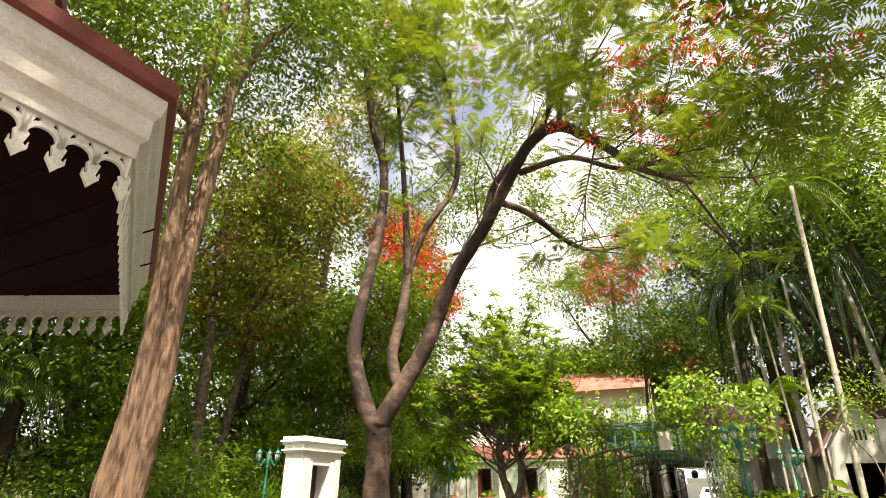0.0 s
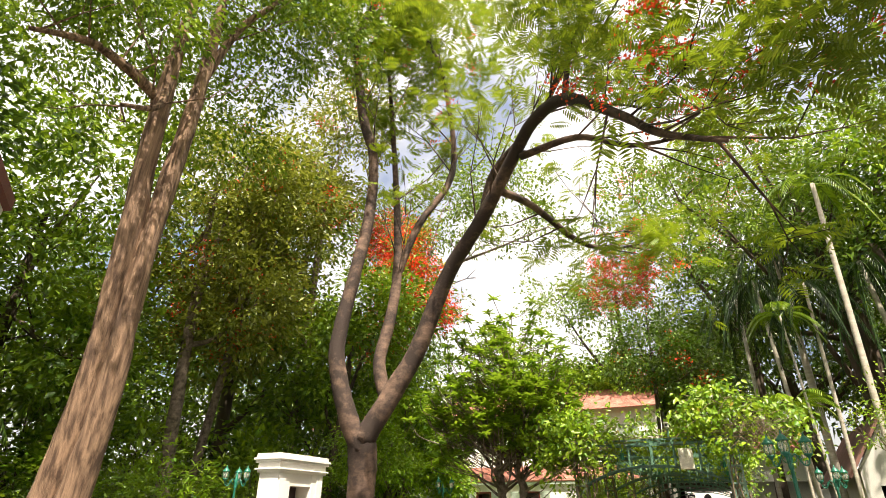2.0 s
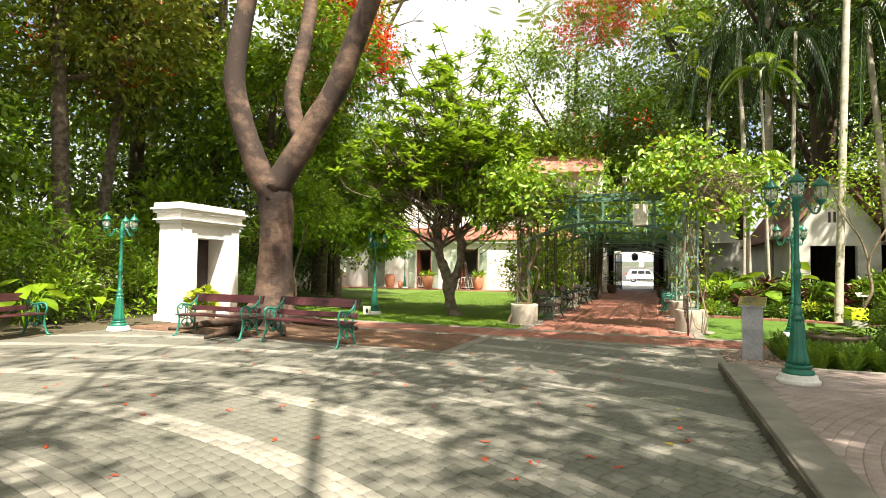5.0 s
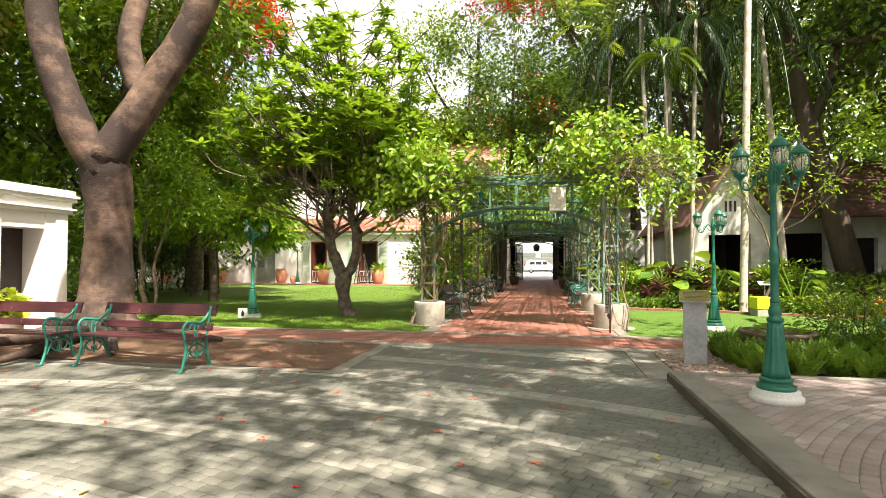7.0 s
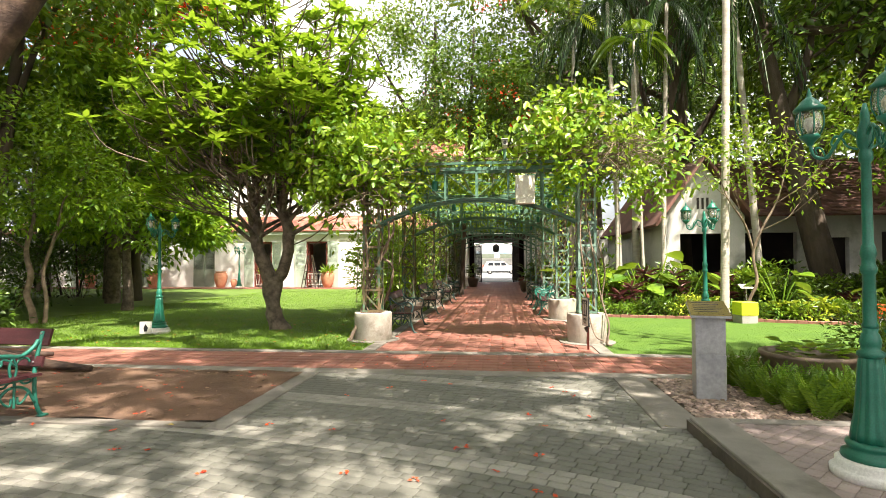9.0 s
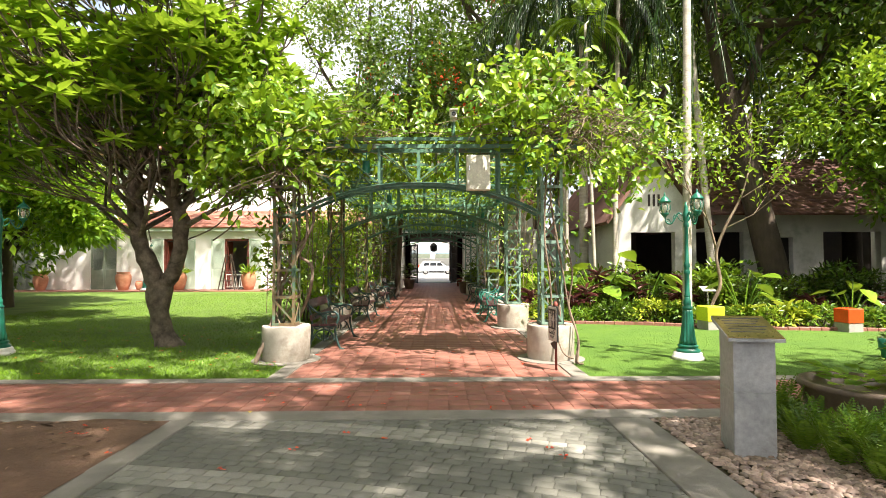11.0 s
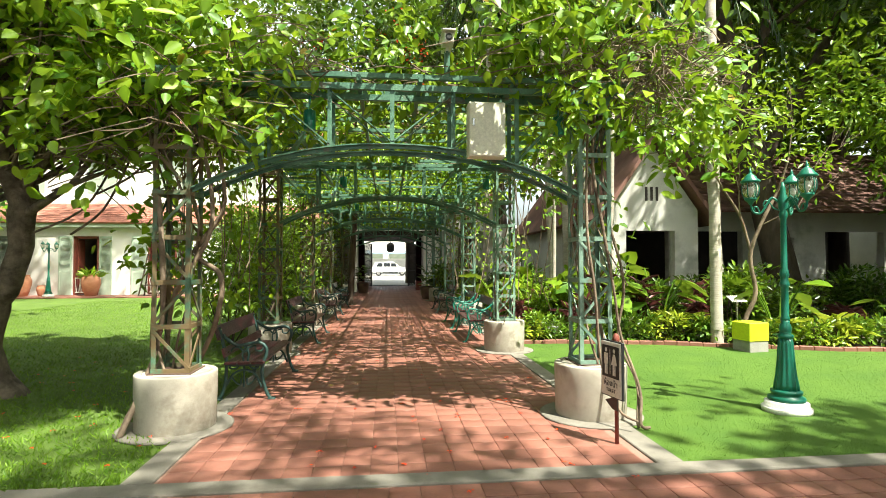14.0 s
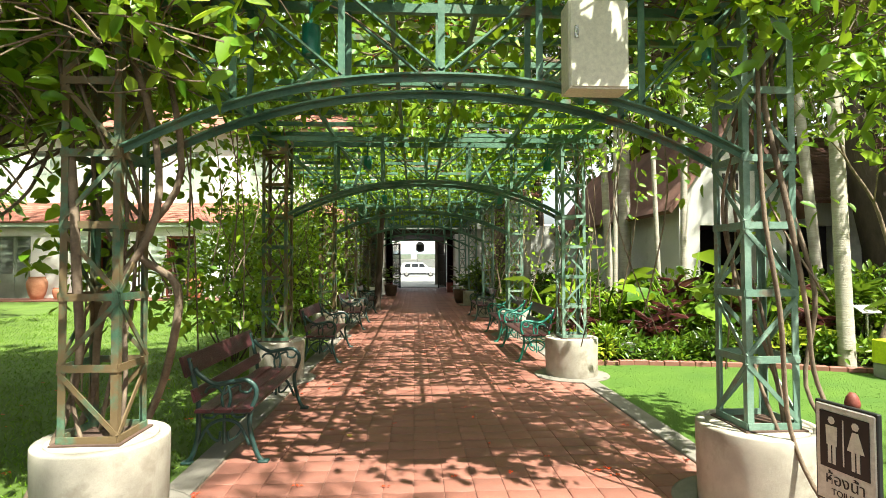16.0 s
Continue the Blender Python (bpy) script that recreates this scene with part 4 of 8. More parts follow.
for k in range(6):
    a0, a1 = radians(A0 + 60 * k), radians(A0 + 60 * (k + 1))
    def ring(r, z):
        return [(r * math.cos(a0), r * math.sin(a0), z), (r * math.cos(a1), r * math.sin(a1), z)]
    # moulded fascia in three steps
    steps = [(R - 0.16, 3.20), (R - 0.10, 3.20), (R - 0.10, 3.30), (R - 0.055, 3.33), (R - 0.055, 3.46), (R - 0.02, 3.49), (R, 3.56), (R, 3.66), (R - 0.16, 3.66)]
    prof = [ring(r, z) for r, z in steps]
    g = Geo()
    g.loft([[p[0] for p in prof], [p[1] for p in prof]])
    fascia = part("fascia", g, CREAM, pav, "moulded cream fascia board")
    g = Geo().loft([[p[s] for p in (ring(R + 0.002, 3.60), ring(R + 0.05, 3.62), ring(R + 0.05, 3.72), ring(R - 0.2, 3.74))] for s in (0, 1)])
    part("roof_edge", g, RED_EDGE, pav, "red-brown roof edge board")
    # carved lace below the fascia
    lace = Geo()
    p0, p1 = Vector(ring(R - 0.13, 0)[0]), Vector(ring(R - 0.13, 0)[1])
    along = (p1 - p0).normalized()
    n = 19
    step = (p1 - p0).length / n
    for i in range(n):
        c = p0 + along * step * (i + 0.5)
        q = lambda u, z: tuple(c + along * u * step + Vector((0, 0, z)))
        out = Vector((along.y, -along.x, 0)) * 0.011
        def fret(outline):
            lace.loft([[tuple(Vector(q(u, z)) + side) for u, z in outline] for side in (-out, out)])
        def band(line, w):
            pts = curve_points(line, 3)
            for (u0, z0), (u1, z1) in zip(pts, pts[1:]):
                du, dz = (u1 - u0) * step, z1 - z0
                l = math.hypot(du, dz) or 1
                nu, nz = -dz / l * w / step, du / l * w
                fret([(u0 - nu, z0 - nz), (u1 - nu, z1 - nz), (u1 + nu, z1 + nz), (u0 + nu, z0 + nz)])
        band([(-0.5, 3.06), (-0.40, 3.115), (-0.2, 3.145), (0, 3.15), (0.2, 3.145), (0.40, 3.115), (0.5, 3.06)], 0.014)
        fret([(0.30, 3.07), (0.38, 3.01), (0.30, 3.0), (0.26, 3.03), (0.24, 2.99), (0.36, 2.965), (0.44, 2.945), (0.5, 2.93), (0.56, 2.945), (0.64, 2.965), (0.76, 2.99), (0.74, 3.03), (0.70, 3.0), (0.62, 3.01), (0.70, 3.07), (0.5, 3.10)])
        band([(-0.26, 3.20), (-0.14, 3.19), (-0.12, 3.16)], 0.009)
        band([(0.26, 3.20), (0.14, 3.19), (0.12, 3.16)], 0.009)
        band([(0, 3.205), (0, 3.155)], 0.012)
        band([(-0.5, 3.205), (-0.5, 3.07)], 0.016)
        band([(-0.5, 3.10), (-0.36, 3.17), (-0.3, 3.205)], 0.009)
        band([(0.5, 3.10), (0.36, 3.17), (0.3, 3.205)], 0.009)
    lace.loft([[tuple(p + Vector((0, 0, z)) + side) for side in (out * -1.0, out) for z in ((3.185, 3.215) if side.dot(out) < 0 else (3.215, 3.185))] for p in (p0, p1)])
    part("carved_lace", lace, CREAM, fascia, "white scroll-carved wooden lace")
    part("roof_slope", Geo().loft([ring(R + 0.04, 3.70) + ring(1.9, 4.75)[::-1], ring(R + 0.04, 3.73) + ring(1.9, 4.79)[::-1]]), RED_EDGE, pav, "red-brown lower roof slope")
    u = [(2.02, 4.72), (2.08, 4.72), (2.08, 4.95), (2.14, 5.0), (2.14, 5.12), (2.0, 5.14)]
    prof = [ring(r, z) for r, z in u]
    part("upper_fascia", Geo().loft([[p[0] for p in prof], [p[1] for p in prof]]), CREAM, pav, "cream upper fascia board")
    part("upper_edge", Geo().loft([[p[s] for p in (ring(2.142, 5.08), ring(2.19, 5.10), ring(2.19, 5.2), ring(2.0, 5.22))] for s in (0, 1)]), RED_EDGE, pav)
    part("upper_roof", Geo().loft([ring(2.16, 5.16) + [(0.02 * math.cos(a1), 0.02 * math.sin(a1), 7.2), (0.02 * math.cos(a0), 0.02 * math.sin(a0), 7.2)], ring(2.16, 5.20) + [(0.02 * math.cos(a1), 0.02 * math.sin(a1), 7.25), (0.02 * math.cos(a0), 0.02 * math.sin(a0), 7.25)]]), RED_EDGE, pav)
    part("post", Geo().box(-0.08, -0.08, 0.10, 0.08, 0.08, 3.36, 0.01).at(pose(1.9 * math.cos(a0), 1.9 * math.sin(a0), 0, 0, 0, A0 + 60 * k)), CREAM, pav)
part("floor_slab", Geo().loft([hexagon(2.3, 0.0), hexagon(2.3, 0.12)]), KERB, pav)

# ---- white gabled outbuilding on the turf side ----
GX0, GX1, GYF = 3.45, 6.1, 28.0
def gable(y0, y1):
    g = holed_wall(GX0, GX1, y0, y1, -0.1, 3.1, [(3.95, 5.4, 0.5, 2.5)])
    g.loft([[(GX0, y, 3.1), (GX1, y, 3.1), (4.72, y, 5.0)] for y in (y0, y1)])
    return g
setting("wall_outbuilding_gable", gable(GYF, GYF + 0.25), GREY_WALL, "weathered white gable wall with a wide dark opening")
setting("wall_outbuilding_west", Geo().box(GX0, GYF + 0.25, -0.1, GX0 + 0.25, 38, 3.1), GREY_WALL, "weathered white side wall")
setting("wall_outbuilding_front", holed_wall(GX1, 20, 29.6, 29.85, -0.1, 3.3, [(6.5, 8.6, 0, 2.6), (9.4, 10.4, 1.0, 2.4), (11.5, 13.6, 0, 2.6)]), GREY_WALL, "weathered white wall with open bays")
setting("wall_outbuilding_back", Geo().box(GX0, 37.8, -0.1, 20, 38, 3.3), DARK_IN, "back wall of the open bays, coloured as dark as their shade")
setting("roof_outbuilding_west", Geo().loft([[(3.1, y, 2.75), (4.72, y, 5.08), (4.72, y, 5.2), (3.0, y, 2.82)] for y in (GYF - 0.35, 38)]), ROOF_DARK, "old brown tile roof")
setting("roof_outbuilding_east", Geo().loft([[(6.5, y, 2.65), (4.72, y, 5.08), (4.72, y, 5.2), (6.6, y, 2.72)] for y in (GYF - 0.35, 38)]), ROOF_DARK, "old brown tile roof")
roof_tiles("roof_outbuilding_front", 5.2, 20, 28.9, 3.2, 33.6, 6.0, ROOF_DARK, "old brown clay tile roof over the bays", 0.2)
roof_tiles("roof_outbuilding_rear", 5.2, 20, 38.2, 3.2, 33.6, 6.0, ROOF_DARK, "old brown clay tile roof over the bays", 0.3)
# thin dark slabs on the gable stand in for shaded slots
for k in range(3):
    setting("vent_slot", Geo().box(4.52 + k * 0.16, GYF - 0.004, 3.35, 4.60 + k * 0.16, GYF + 0.02, 3.75), DARK_IN, "narrow ventilation slot drawn as a shade-dark slab")

# ---- house front: doors, shutters, pots ----
def louvred(name, x, y, z, w, h, rz, material, label):
    t = thing(name, x, y, z, rz, label, "shutter", "house shutters", "structure")
    g = Geo()
    for a, b in ((0, 0.07), (w - 0.07, w)):
        g.box(a, -0.02, 0, b, 0.02, h)
    for a in (0, h * 0.36, h - 0.09):
        g.box(0.07, -0.018, a, w - 0.07, 0.018, a + 0.09)
    part("frame", g, material, t)
    g = Geo()
    zz = h * 0.36 + 0.10
    while zz < h - 0.12:
        g.loft([[(0.07, -0.016, zz), (0.07, 0.016, zz + 0.03), (0.07, 0.016, zz + 0.036), (0.07, -0.016, zz + 0.006)], [(w - 0.07, -0.016, zz), (w - 0.07, 0.016, zz + 0.03), (w - 0.07, 0.016, zz + 0.036), (w - 0.07, -0.016, zz + 0.006)]])
        zz += 0.055
    tagged(part("louvres", g, material, t), kind="stuff")
    part("panel", Geo().box(0.07, -0.008, 0.09, w - 0.07, 0.008, h * 0.36), material, t)
    return t


for i, (a, b, z0, z1) in enumerate(OPEN):
    w = (b - a) / 2
    if i in (2, 1):
        louvred("door_louvred", a, HY + 0.08, 0.05, w - 0.01, z1 - 0.06, 0, DOOR_GREEN, "closed grey-green louvred door leaf")
        louvred("door_louvred", a + w + 0.01, HY + 0.08, 0.05, w - 0.01, z1 - 0.06, 0, DOOR_GREEN, "closed grey-green louvred door leaf")
    else:
        louvred("shutter", a - w - 0.04, HY - 0.05, 0.05, w, z1 - 0.06, 3, SHUTTER, "pale green shutter folded back on the wall")
        louvred("shutter", b + 0.04, HY - 0.02, 0.05, w, z1 - 0.06, -3, SHUTTER, "pale green shutter folded back on the wall")
        fr = thing("door_frame", (a + b) / 2, HY + 0.15, 0.045, 0, "dark red timber door frame standing open", "door", "", "structure")
        for s in (-1, 1):
            part("jamb", Geo().box(s * (w - 0.05) - 0.05, -0.1, 0, s * (w - 0.05) + 0.05, 0.1, z1 - 0.06), RED_EDGE, fr)
        part("head", Geo().box(-w, -0.1, z1 - 0.16, w, 0.1, z1 - 0.05), RED_EDGE, fr)
        part("leaf", Geo().box(-w + 0.1, 0.12, 0.02, -w + 0.14, 0.12 + w * 0.9, z1 - 0.2), RED_EDGE, fr)
        rail = thing("balustrade", (a + b) / 2, HY + 0.06, 0.045, 0, "low white balustrade across the doorway", "railing", "house balustrades")
        part("rail", Geo().box(-w + 0.1, -0.02, 0.80, w - 0.1, 0.02, 0.86), SIGN_WHITE, rail)
        part("bottom_rail", Geo().box(-w + 0.1, -0.02, 0.10, w - 0.1, 0.02, 0.15), SIGN_WHITE, rail)
        for k in range(9):
            xx = -w + 0.16 + k * (2 * w - 0.32) / 8
            part("baluster", Geo().bar((xx, 0, 0.15), (xx + (0.07 if k % 2 else -0.07), 0, 0.80), 0.025), SIGN_WHITE, rail)
for x in (-33, -29.4, -25.8, -22.2, -18.6, -15, -11.4, -7.8):
    louvred("window_shutter", x, HY + 1.95, 5.32, 0.74, 2.06, 0, SHUTTER, "closed pale green window shutter")
    louvred("window_shutter", x + 0.76, HY + 1.95, 5.32, 0.73, 2.06, 0, SHUTTER, "closed pale green window shutter")


def jar(x, y, z, s, label, plant=True):
    t = thing("terracotta_jar", x, y, z, 0, label, "plant pot", "terracotta jars")
    part("jar", Geo().lathe([(0.20 * s, 0), (0.24 * s, 0.02 * s), (0.33 * s, 0.25 * s), (0.40 * s, 0.55 * s), (0.41 * s, 0.75 * s), (0.36 * s, 0.90 * s), (0.31 * s, 0.95 * s), (0.34 * s, 0.99 * s), (0.34 * s, 1.02 * s), (0.28 * s, 1.02 * s), (0.26 * s, 0.9 * s), (0.0, 0.88 * s)], 22), TERRACOTTA, t, "", True)
    if plant:
        n = 46
        a, el = rng.uniform(0, 6.28, n), rng.uniform(0.4, 1.6, n)
        way = np.stack([np.cos(a), np.sin(a), el], 1)
        part("plant", leaf_blades("plant", np.tile([[0, 0, 0.85 * s]], (n, 1)) + rng.normal(0, 0.06, (n, 3)), way, rand_dirs(n, 0.3, 1), 0.75 * s * rng.uniform(0.6, 1.1, n), 0.14 * s, 0.1, 0.35), LEAF_VINE, t, "leafy plant")
    return t


for x, p, s in ((-16.9, True, 1.0), (-13.0, True, 1.0), (-20.0, False, 1.0), (-24.6, True, 0.9), (-29.0, True, 0.9)):
    jar(x, 40.75, 0.04, s, "large round terracotta jar with a green plant" if p else "large round terracotta jar without a plant", p)
jar(-19.2, 40.9, 0.04, 0.5, "small terracotta pot beside a larger jar", False)
st = thing("wooden_stand", -14.0, 40.4, 0.04, 0, "tall pyramidal wooden plant stand", "plant stand")
for sx in (-1, 1):
    for sy in (-1, 1):
        part("leg", Geo().bar((0.45 * sx, 0.3 * sy, 0), (0.12 * sx, 0.1 * sy, 2.0), 0.05), BARK_DARK, st)
for z, w in ((0.5, 0.4), (1.0, 0.3), (1.5, 0.2)):
    part("shelf", Geo().box(-w, -w * 0.7, z, w, w * 0.7, z + 0.035), BARK_DARK, st)
st = thing("wooden_stand", -6.2, 31.5, 0.0, 0, "dark slatted A-frame stand on the lawn", "plant stand")
for sx in (-1, 1):
    for sy in (-1, 1):
        part("leg", Geo().bar((0.6 * sx, 0.35 * sy, 0), (0.28 * sx, 0.1 * sy, 1.5), 0.05), BARK_DARK, st)
for z, w in ((0.3, 0.54), (0.7, 0.46), (1.1, 0.38)):
    part("shelf", Geo().box(-w, -0.2, z, w, 0.2, z + 0.035), BARK_DARK, st)

# ---- gates, street and car ----
def gate_leaf(x, rz, label):
    t = thing("iron_gate_leaf", x, 50.9, 0.0, rz, label, "gate", "iron gate leaves")
    w = 1.45
    for a in (0.0, w):
        part("stile", Geo().bar((a, 0, 0.05), (a, 0, 2.9), 0.07), BLACK_IRON, t)
    for z in (0.12, 1.1, 2.2, 2.85):
        part("rail", Geo().bar((0, 0, z), (w, 0, z), 0.05), BLACK_IRON, t)
    for k in range(1, 11):
        part("bar", Geo().bar((w * k / 11, 0, 0.12), (w * k / 11, 0, 2.85 + 0.15 * math.sin(3.14 * k / 11)), 0.028), BLACK_IRON, t)
    return t


gate_leaf(-4.35, -68, "open black iron gate leaf")
gate_leaf(-0.82, -112, "open black iron gate leaf")
for x, s in ((-4.45, 1), (-0.75, -1)):
    post = thing("gate_post", x + s * 0.16, GY + 2.0, 0, 0, "dark maroon timber gate post panel", "post", "gate posts")
    part("panel", Geo().box(-0.15, -0.35, 0, 0.15, 0.35, 3.1, 0.02), MAROON, post)
    part("foot", Geo().box(-0.19, -0.39, 0, 0.19, 0.39, 0.55, 0.02), RED_EDGE, post)
car = thing("white_suv", -2.4, 82, 0.02, 0, "white sport utility car parked in the sunny street", "car")
prof = [(-2.35, 0.45), (-2.38, 0.95), (-2.2, 1.12), (-1.85, 1.72), (0.35, 1.78), (1.2, 1.15), (2.2, 1.02), (2.4, 0.85), (2.4, 0.45)]
part("body", Geo().loft([[(x * f, y, z * (1 if z < 1.2 else g)) for x, z in prof] for y, f, g in ((-0.9, 0.985, 0.97), (-0.82, 1, 1), (0.82, 1, 1), (0.9, 0.985, 0.97))]), CAR_WHITE, car)
for x0, x1 in ((-1.75, -0.95), (-0.85, 0.0), (0.08, 0.62)):
    part("window", Geo().loft([[(x0, y, 1.16), (x1 + (0.25 if x1 > 0.5 else 0), y, 1.16), (x1 - 0.02, y, 1.60), (x0 + (0.2 if x0 < -1.5 else 0.02), y, 1.60)] for y in (-0.915, -0.885)]), CAR_GLASS, car)
for x in (-1.45, 1.5):
    for y in (-0.88, 0.7):
        wheel = part("wheel", Geo().lathe([(0.0, 0), (0.19, 0.0), (0.21, 0.01)], 18).at(pose(x, y - 0.03, 0.37, 90)), CHROME, car)
        part("tyre", Geo().lathe([(0.21, 0.0), (0.34, 0.0), (0.37, 0.04), (0.37, 0.16), (0.34, 0.2), (0.2, 0.2)], 24).at(pose(x, y + 0.02, 0.37, -90)), RUBBER, wheel)
part("bumper", Geo().box(2.33, -0.8, 0.4, 2.47, 0.8, 0.68, 0.03), CAR_WHITE, car)
part("tail_lamp", Geo().box(-2.42, -0.92, 0.95, -2.25, -0.86, 1.25), ORANGE, car)
part("sill", Geo().box(-1.0, -0.93, 0.32, 1.0, -0.88, 0.48), BLACK_IRON, car)
shade = thing("street_awning", -2.5, 90.5, 0, 0, "pale blue awning on thin posts across the street", "awning")
part("canopy", Geo().loft([[(x, -2.2, 2.9), (x, 1.4, 3.4), (x, 1.4, 3.5), (x, -2.2, 3.0)] for x in (-8, 8)]), BLUE_GLAZE, shade)
for x in (-7.5, 0, 7.5):
    part("post", Geo().bar((x, -2, 0.02), (x, -2, 2.92), 0.08), CHROME, shade)

# ---- signs, boxes, planters on the turf side ----
def text_part(name, words, size, parent, m, material):
    cu = bpy.data.curves.new(name, "FONT")
    cu.body, cu.size, cu.align_x, cu.extrude = words, size, "CENTER", 0.001
    tmp = bpy.data.objects.new(name, cu)
    me = bpy.data.meshes.new_from_object(tmp)
    bpy.data.objects.remove(tmp)
    ob = part(name, me, material, parent)
    ob.matrix_basis = m
    return ob


sign = thing("toilet_sign", -0.78, 18.06, -0.14, -80, "small black and white toilet sign on a rusty post", "sign")
part("post", Geo().lathe([(0.018, 0.14), (0.018, 1.02), (0.03, 1.03), (0.034, 1.05), (0.026, 1.08), (0.012, 1.10)], 10), RED_EDGE, sign, "rusty iron post", True)
part("board", Geo().box(-0.15, -0.055, 0.56, 0.15, -0.020, 1.03, 0.006), SIGN_WHITE, sign)
part("frame_band", Geo().box(-0.158, -0.050, 0.55, 0.158, -0.024, 1.04, 0.004), SIGN_BLACK, sign)
part("panel", Geo().box(-0.125, -0.060, 0.72, 0.125, -0.056, 0.995, 0.002), SIGN_BLACK, sign)
for cx in (-0.06, 0.06):
    part("pictogram", Geo().lathe([(0.0, -0.019), (0.012, -0.015), (0.019, 0), (0.012, 0.015), (0.0, 0.019)], 12).at(Matrix.Translation((cx, -0.061, 0.955)) @ Matrix.Diagonal((1, 0.1, 1, 1))), SIGN_WHITE, sign)
    w0, w1 = (0.030, 0.026) if cx < 0 else (0.014, 0.042)
    part("pictogram", Geo().loft([[(cx - w0, y, 0.928), (cx + w0, y, 0.928), (cx + w1, y, 0.835), (cx - w1, y, 0.835)] for y in (-0.0625, -0.0605)]), SIGN_WHITE, sign)
    part("pictogram", Geo().box(cx - 0.02, -0.0625, 0.745, cx - 0.004, -0.0605, 0.836), SIGN_WHITE, sign)
    part("pictogram", Geo().box(cx + 0.004, -0.0625, 0.745, cx + 0.02, -0.0605, 0.836), SIGN_WHITE, sign)
part("divider", Geo().box(-0.003, -0.0625, 0.75, 0.003, -0.0605, 0.97), SIGN_WHITE, sign)
text_part("lettering", "ห้องน้ำ", 0.075, sign, Matrix.Translation((0, -0.0575, 0.645)) @ Matrix.Rotation(radians(90), 4, "X"), SIGN_BLACK)
text_part("lettering", "TOILET", 0.042, sign, Matrix.Translation((0, -0.0575, 0.595)) @ Matrix.Rotation(radians(90), 4, "X"), SIGN_BLACK)
part("arrow", Geo().loft([[(-0.13, y, 0.50), (-0.02, y, 0.44), (0.06, y, 0.44), (0.06, y, 0.54), (-0.02, y, 0.54)] for y in (-0.03, -0.022)]), SIGN_BLACK, sign, "dark arrow plate")
walk_sign = thing("path_sign", -9.85, 19.3, 0, 15, "small white square sign leaning on the lamp foot", "sign")
part("board", Geo().box(-0.12, -0.01, 0.02, 0.12, 0.01, 0.28, 0.003), SIGN_WHITE, walk_sign)
part("symbol", Geo().loft([[(-0.03, y, 0.07), (0.03, y, 0.07), (0.05, y, 0.15), (0.0, y, 0.23), (-0.04, y, 0.15)] for y in (-0.014, -0.011)]), SIGN_BLACK, walk_sign)
info = thing("plant_label", 4.2, 23.6, 0, 0, "slanted white plant label on a thin post", "sign")
part("post", Geo().bar((0, 0, 0), (0, 0, 0.82), 0.03), CHROME, info)
part("plate", Geo().loft([[(-0.16, -0.1, z), (0.16, -0.1, z), (0.16, 0.1, z + 0.1), (-0.16, 0.1, z + 0.1)] for z in (0.80, 0.815)]), SIGN_WHITE, info)


def block_box(x, y, w, h, material, label):
    t = thing("light_box", x, y, 0, 8, label, "box", "coloured garden boxes")
    part("upper", Geo().box(-w / 2, -w / 2, 0.20, w / 2, w / 2, h, 0.012), material, t)
    part("foot", Geo().box(-w / 2 + 0.01, -w / 2 + 0.01, -0.02, w / 2 - 0.01, w / 2 - 0.01, 0.197, 0.008), CONC, t, "bare concrete foot")
    return t


block_box(3.72, 22.55, 0.42, 0.52, YELLOW, "lime-yellow cube planter on a concrete foot")
block_box(6.47, 22.05, 0.38, 0.50, ORANGE, "orange cube planter on a concrete foot")
pot = thing("glazed_jar", 8.0, 22.2, 0, 0, "squat blue-grey glazed jar at the bed edge", "plant pot")
part("jar", Geo().lathe([(0.20, 0), (0.26, 0.04), (0.31, 0.22), (0.32, 0.40), (0.29, 0.50), (0.31, 0.53), (0.31, 0.56), (0.26, 0.56), (0.25, 0.48), (0.0, 0.46)], 26), BLUE_GLAZE, pot, "", True)
pot = thing("glazed_jar", 8.9, 21.9, 0, 0, "squat dark red glazed jar at the bed edge", "plant pot")
part("jar", Geo().lathe([(0.20, 0), (0.26, 0.04), (0.31, 0.22), (0.32, 0.40), (0.29, 0.50), (0.31, 0.53), (0.26, 0.54), (0.25, 0.48), (0.0, 0.46)], 26), RED_EDGE, pot, "", True)
bowl = thing("water_bowl", 1.21, 15.12, 0, 0, "wide brown stoneware bowl of water plants", "plant pot")
part("bowl", Geo().lathe([(0.26, 0), (0.32, 0.05), (0.45, 0.26), (0.47, 0.40), (0.50, 0.43), (0.50, 0.47), (0.44, 0.47), (0.42, 0.42), (0.0, 0.40)], 30), BROWN_GLAZE, bowl, "", True)
n = 46
a = rng.uniform(0, 6.28, n)
rr = rng.uniform(0.05, 0.42, n)
part("plant", leaf_blades("plant", np.stack([rr * np.cos(a), rr * np.sin(a), np.full(n, 0.44) + rng.uniform(0, 0.14, n)], 1), np.stack([np.cos(a), np.sin(a), rng.uniform(0, 0.5, n)], 1), np.tile([[0, 0, 1.0]], (n, 1)), 0.15, 0.13, 0.1, 0.1), LEAF_FRANGI, bowl, "round floating leaves")
spot = thing("ground_spotlight", 4.6, 18.9, 0, 20, "small green ground spotlight on the turf", "spotlight")
part("body", Geo().lathe([(0.06, 0), (0.07, 0.10), (0.10, 0.16), (0.11, 0.30), (0.09, 0.31)], 16), GREEN_PAINT, spot, "", True)
part("hood", Geo().box(-0.09, -0.08, 0.28, 0.09, 0.08, 0.33), CHROME, spot)
flood = thing("ground_floodlight", 0.55, 24.1, 0.03, -20, "small silver floodlight among the plants", "spotlight")
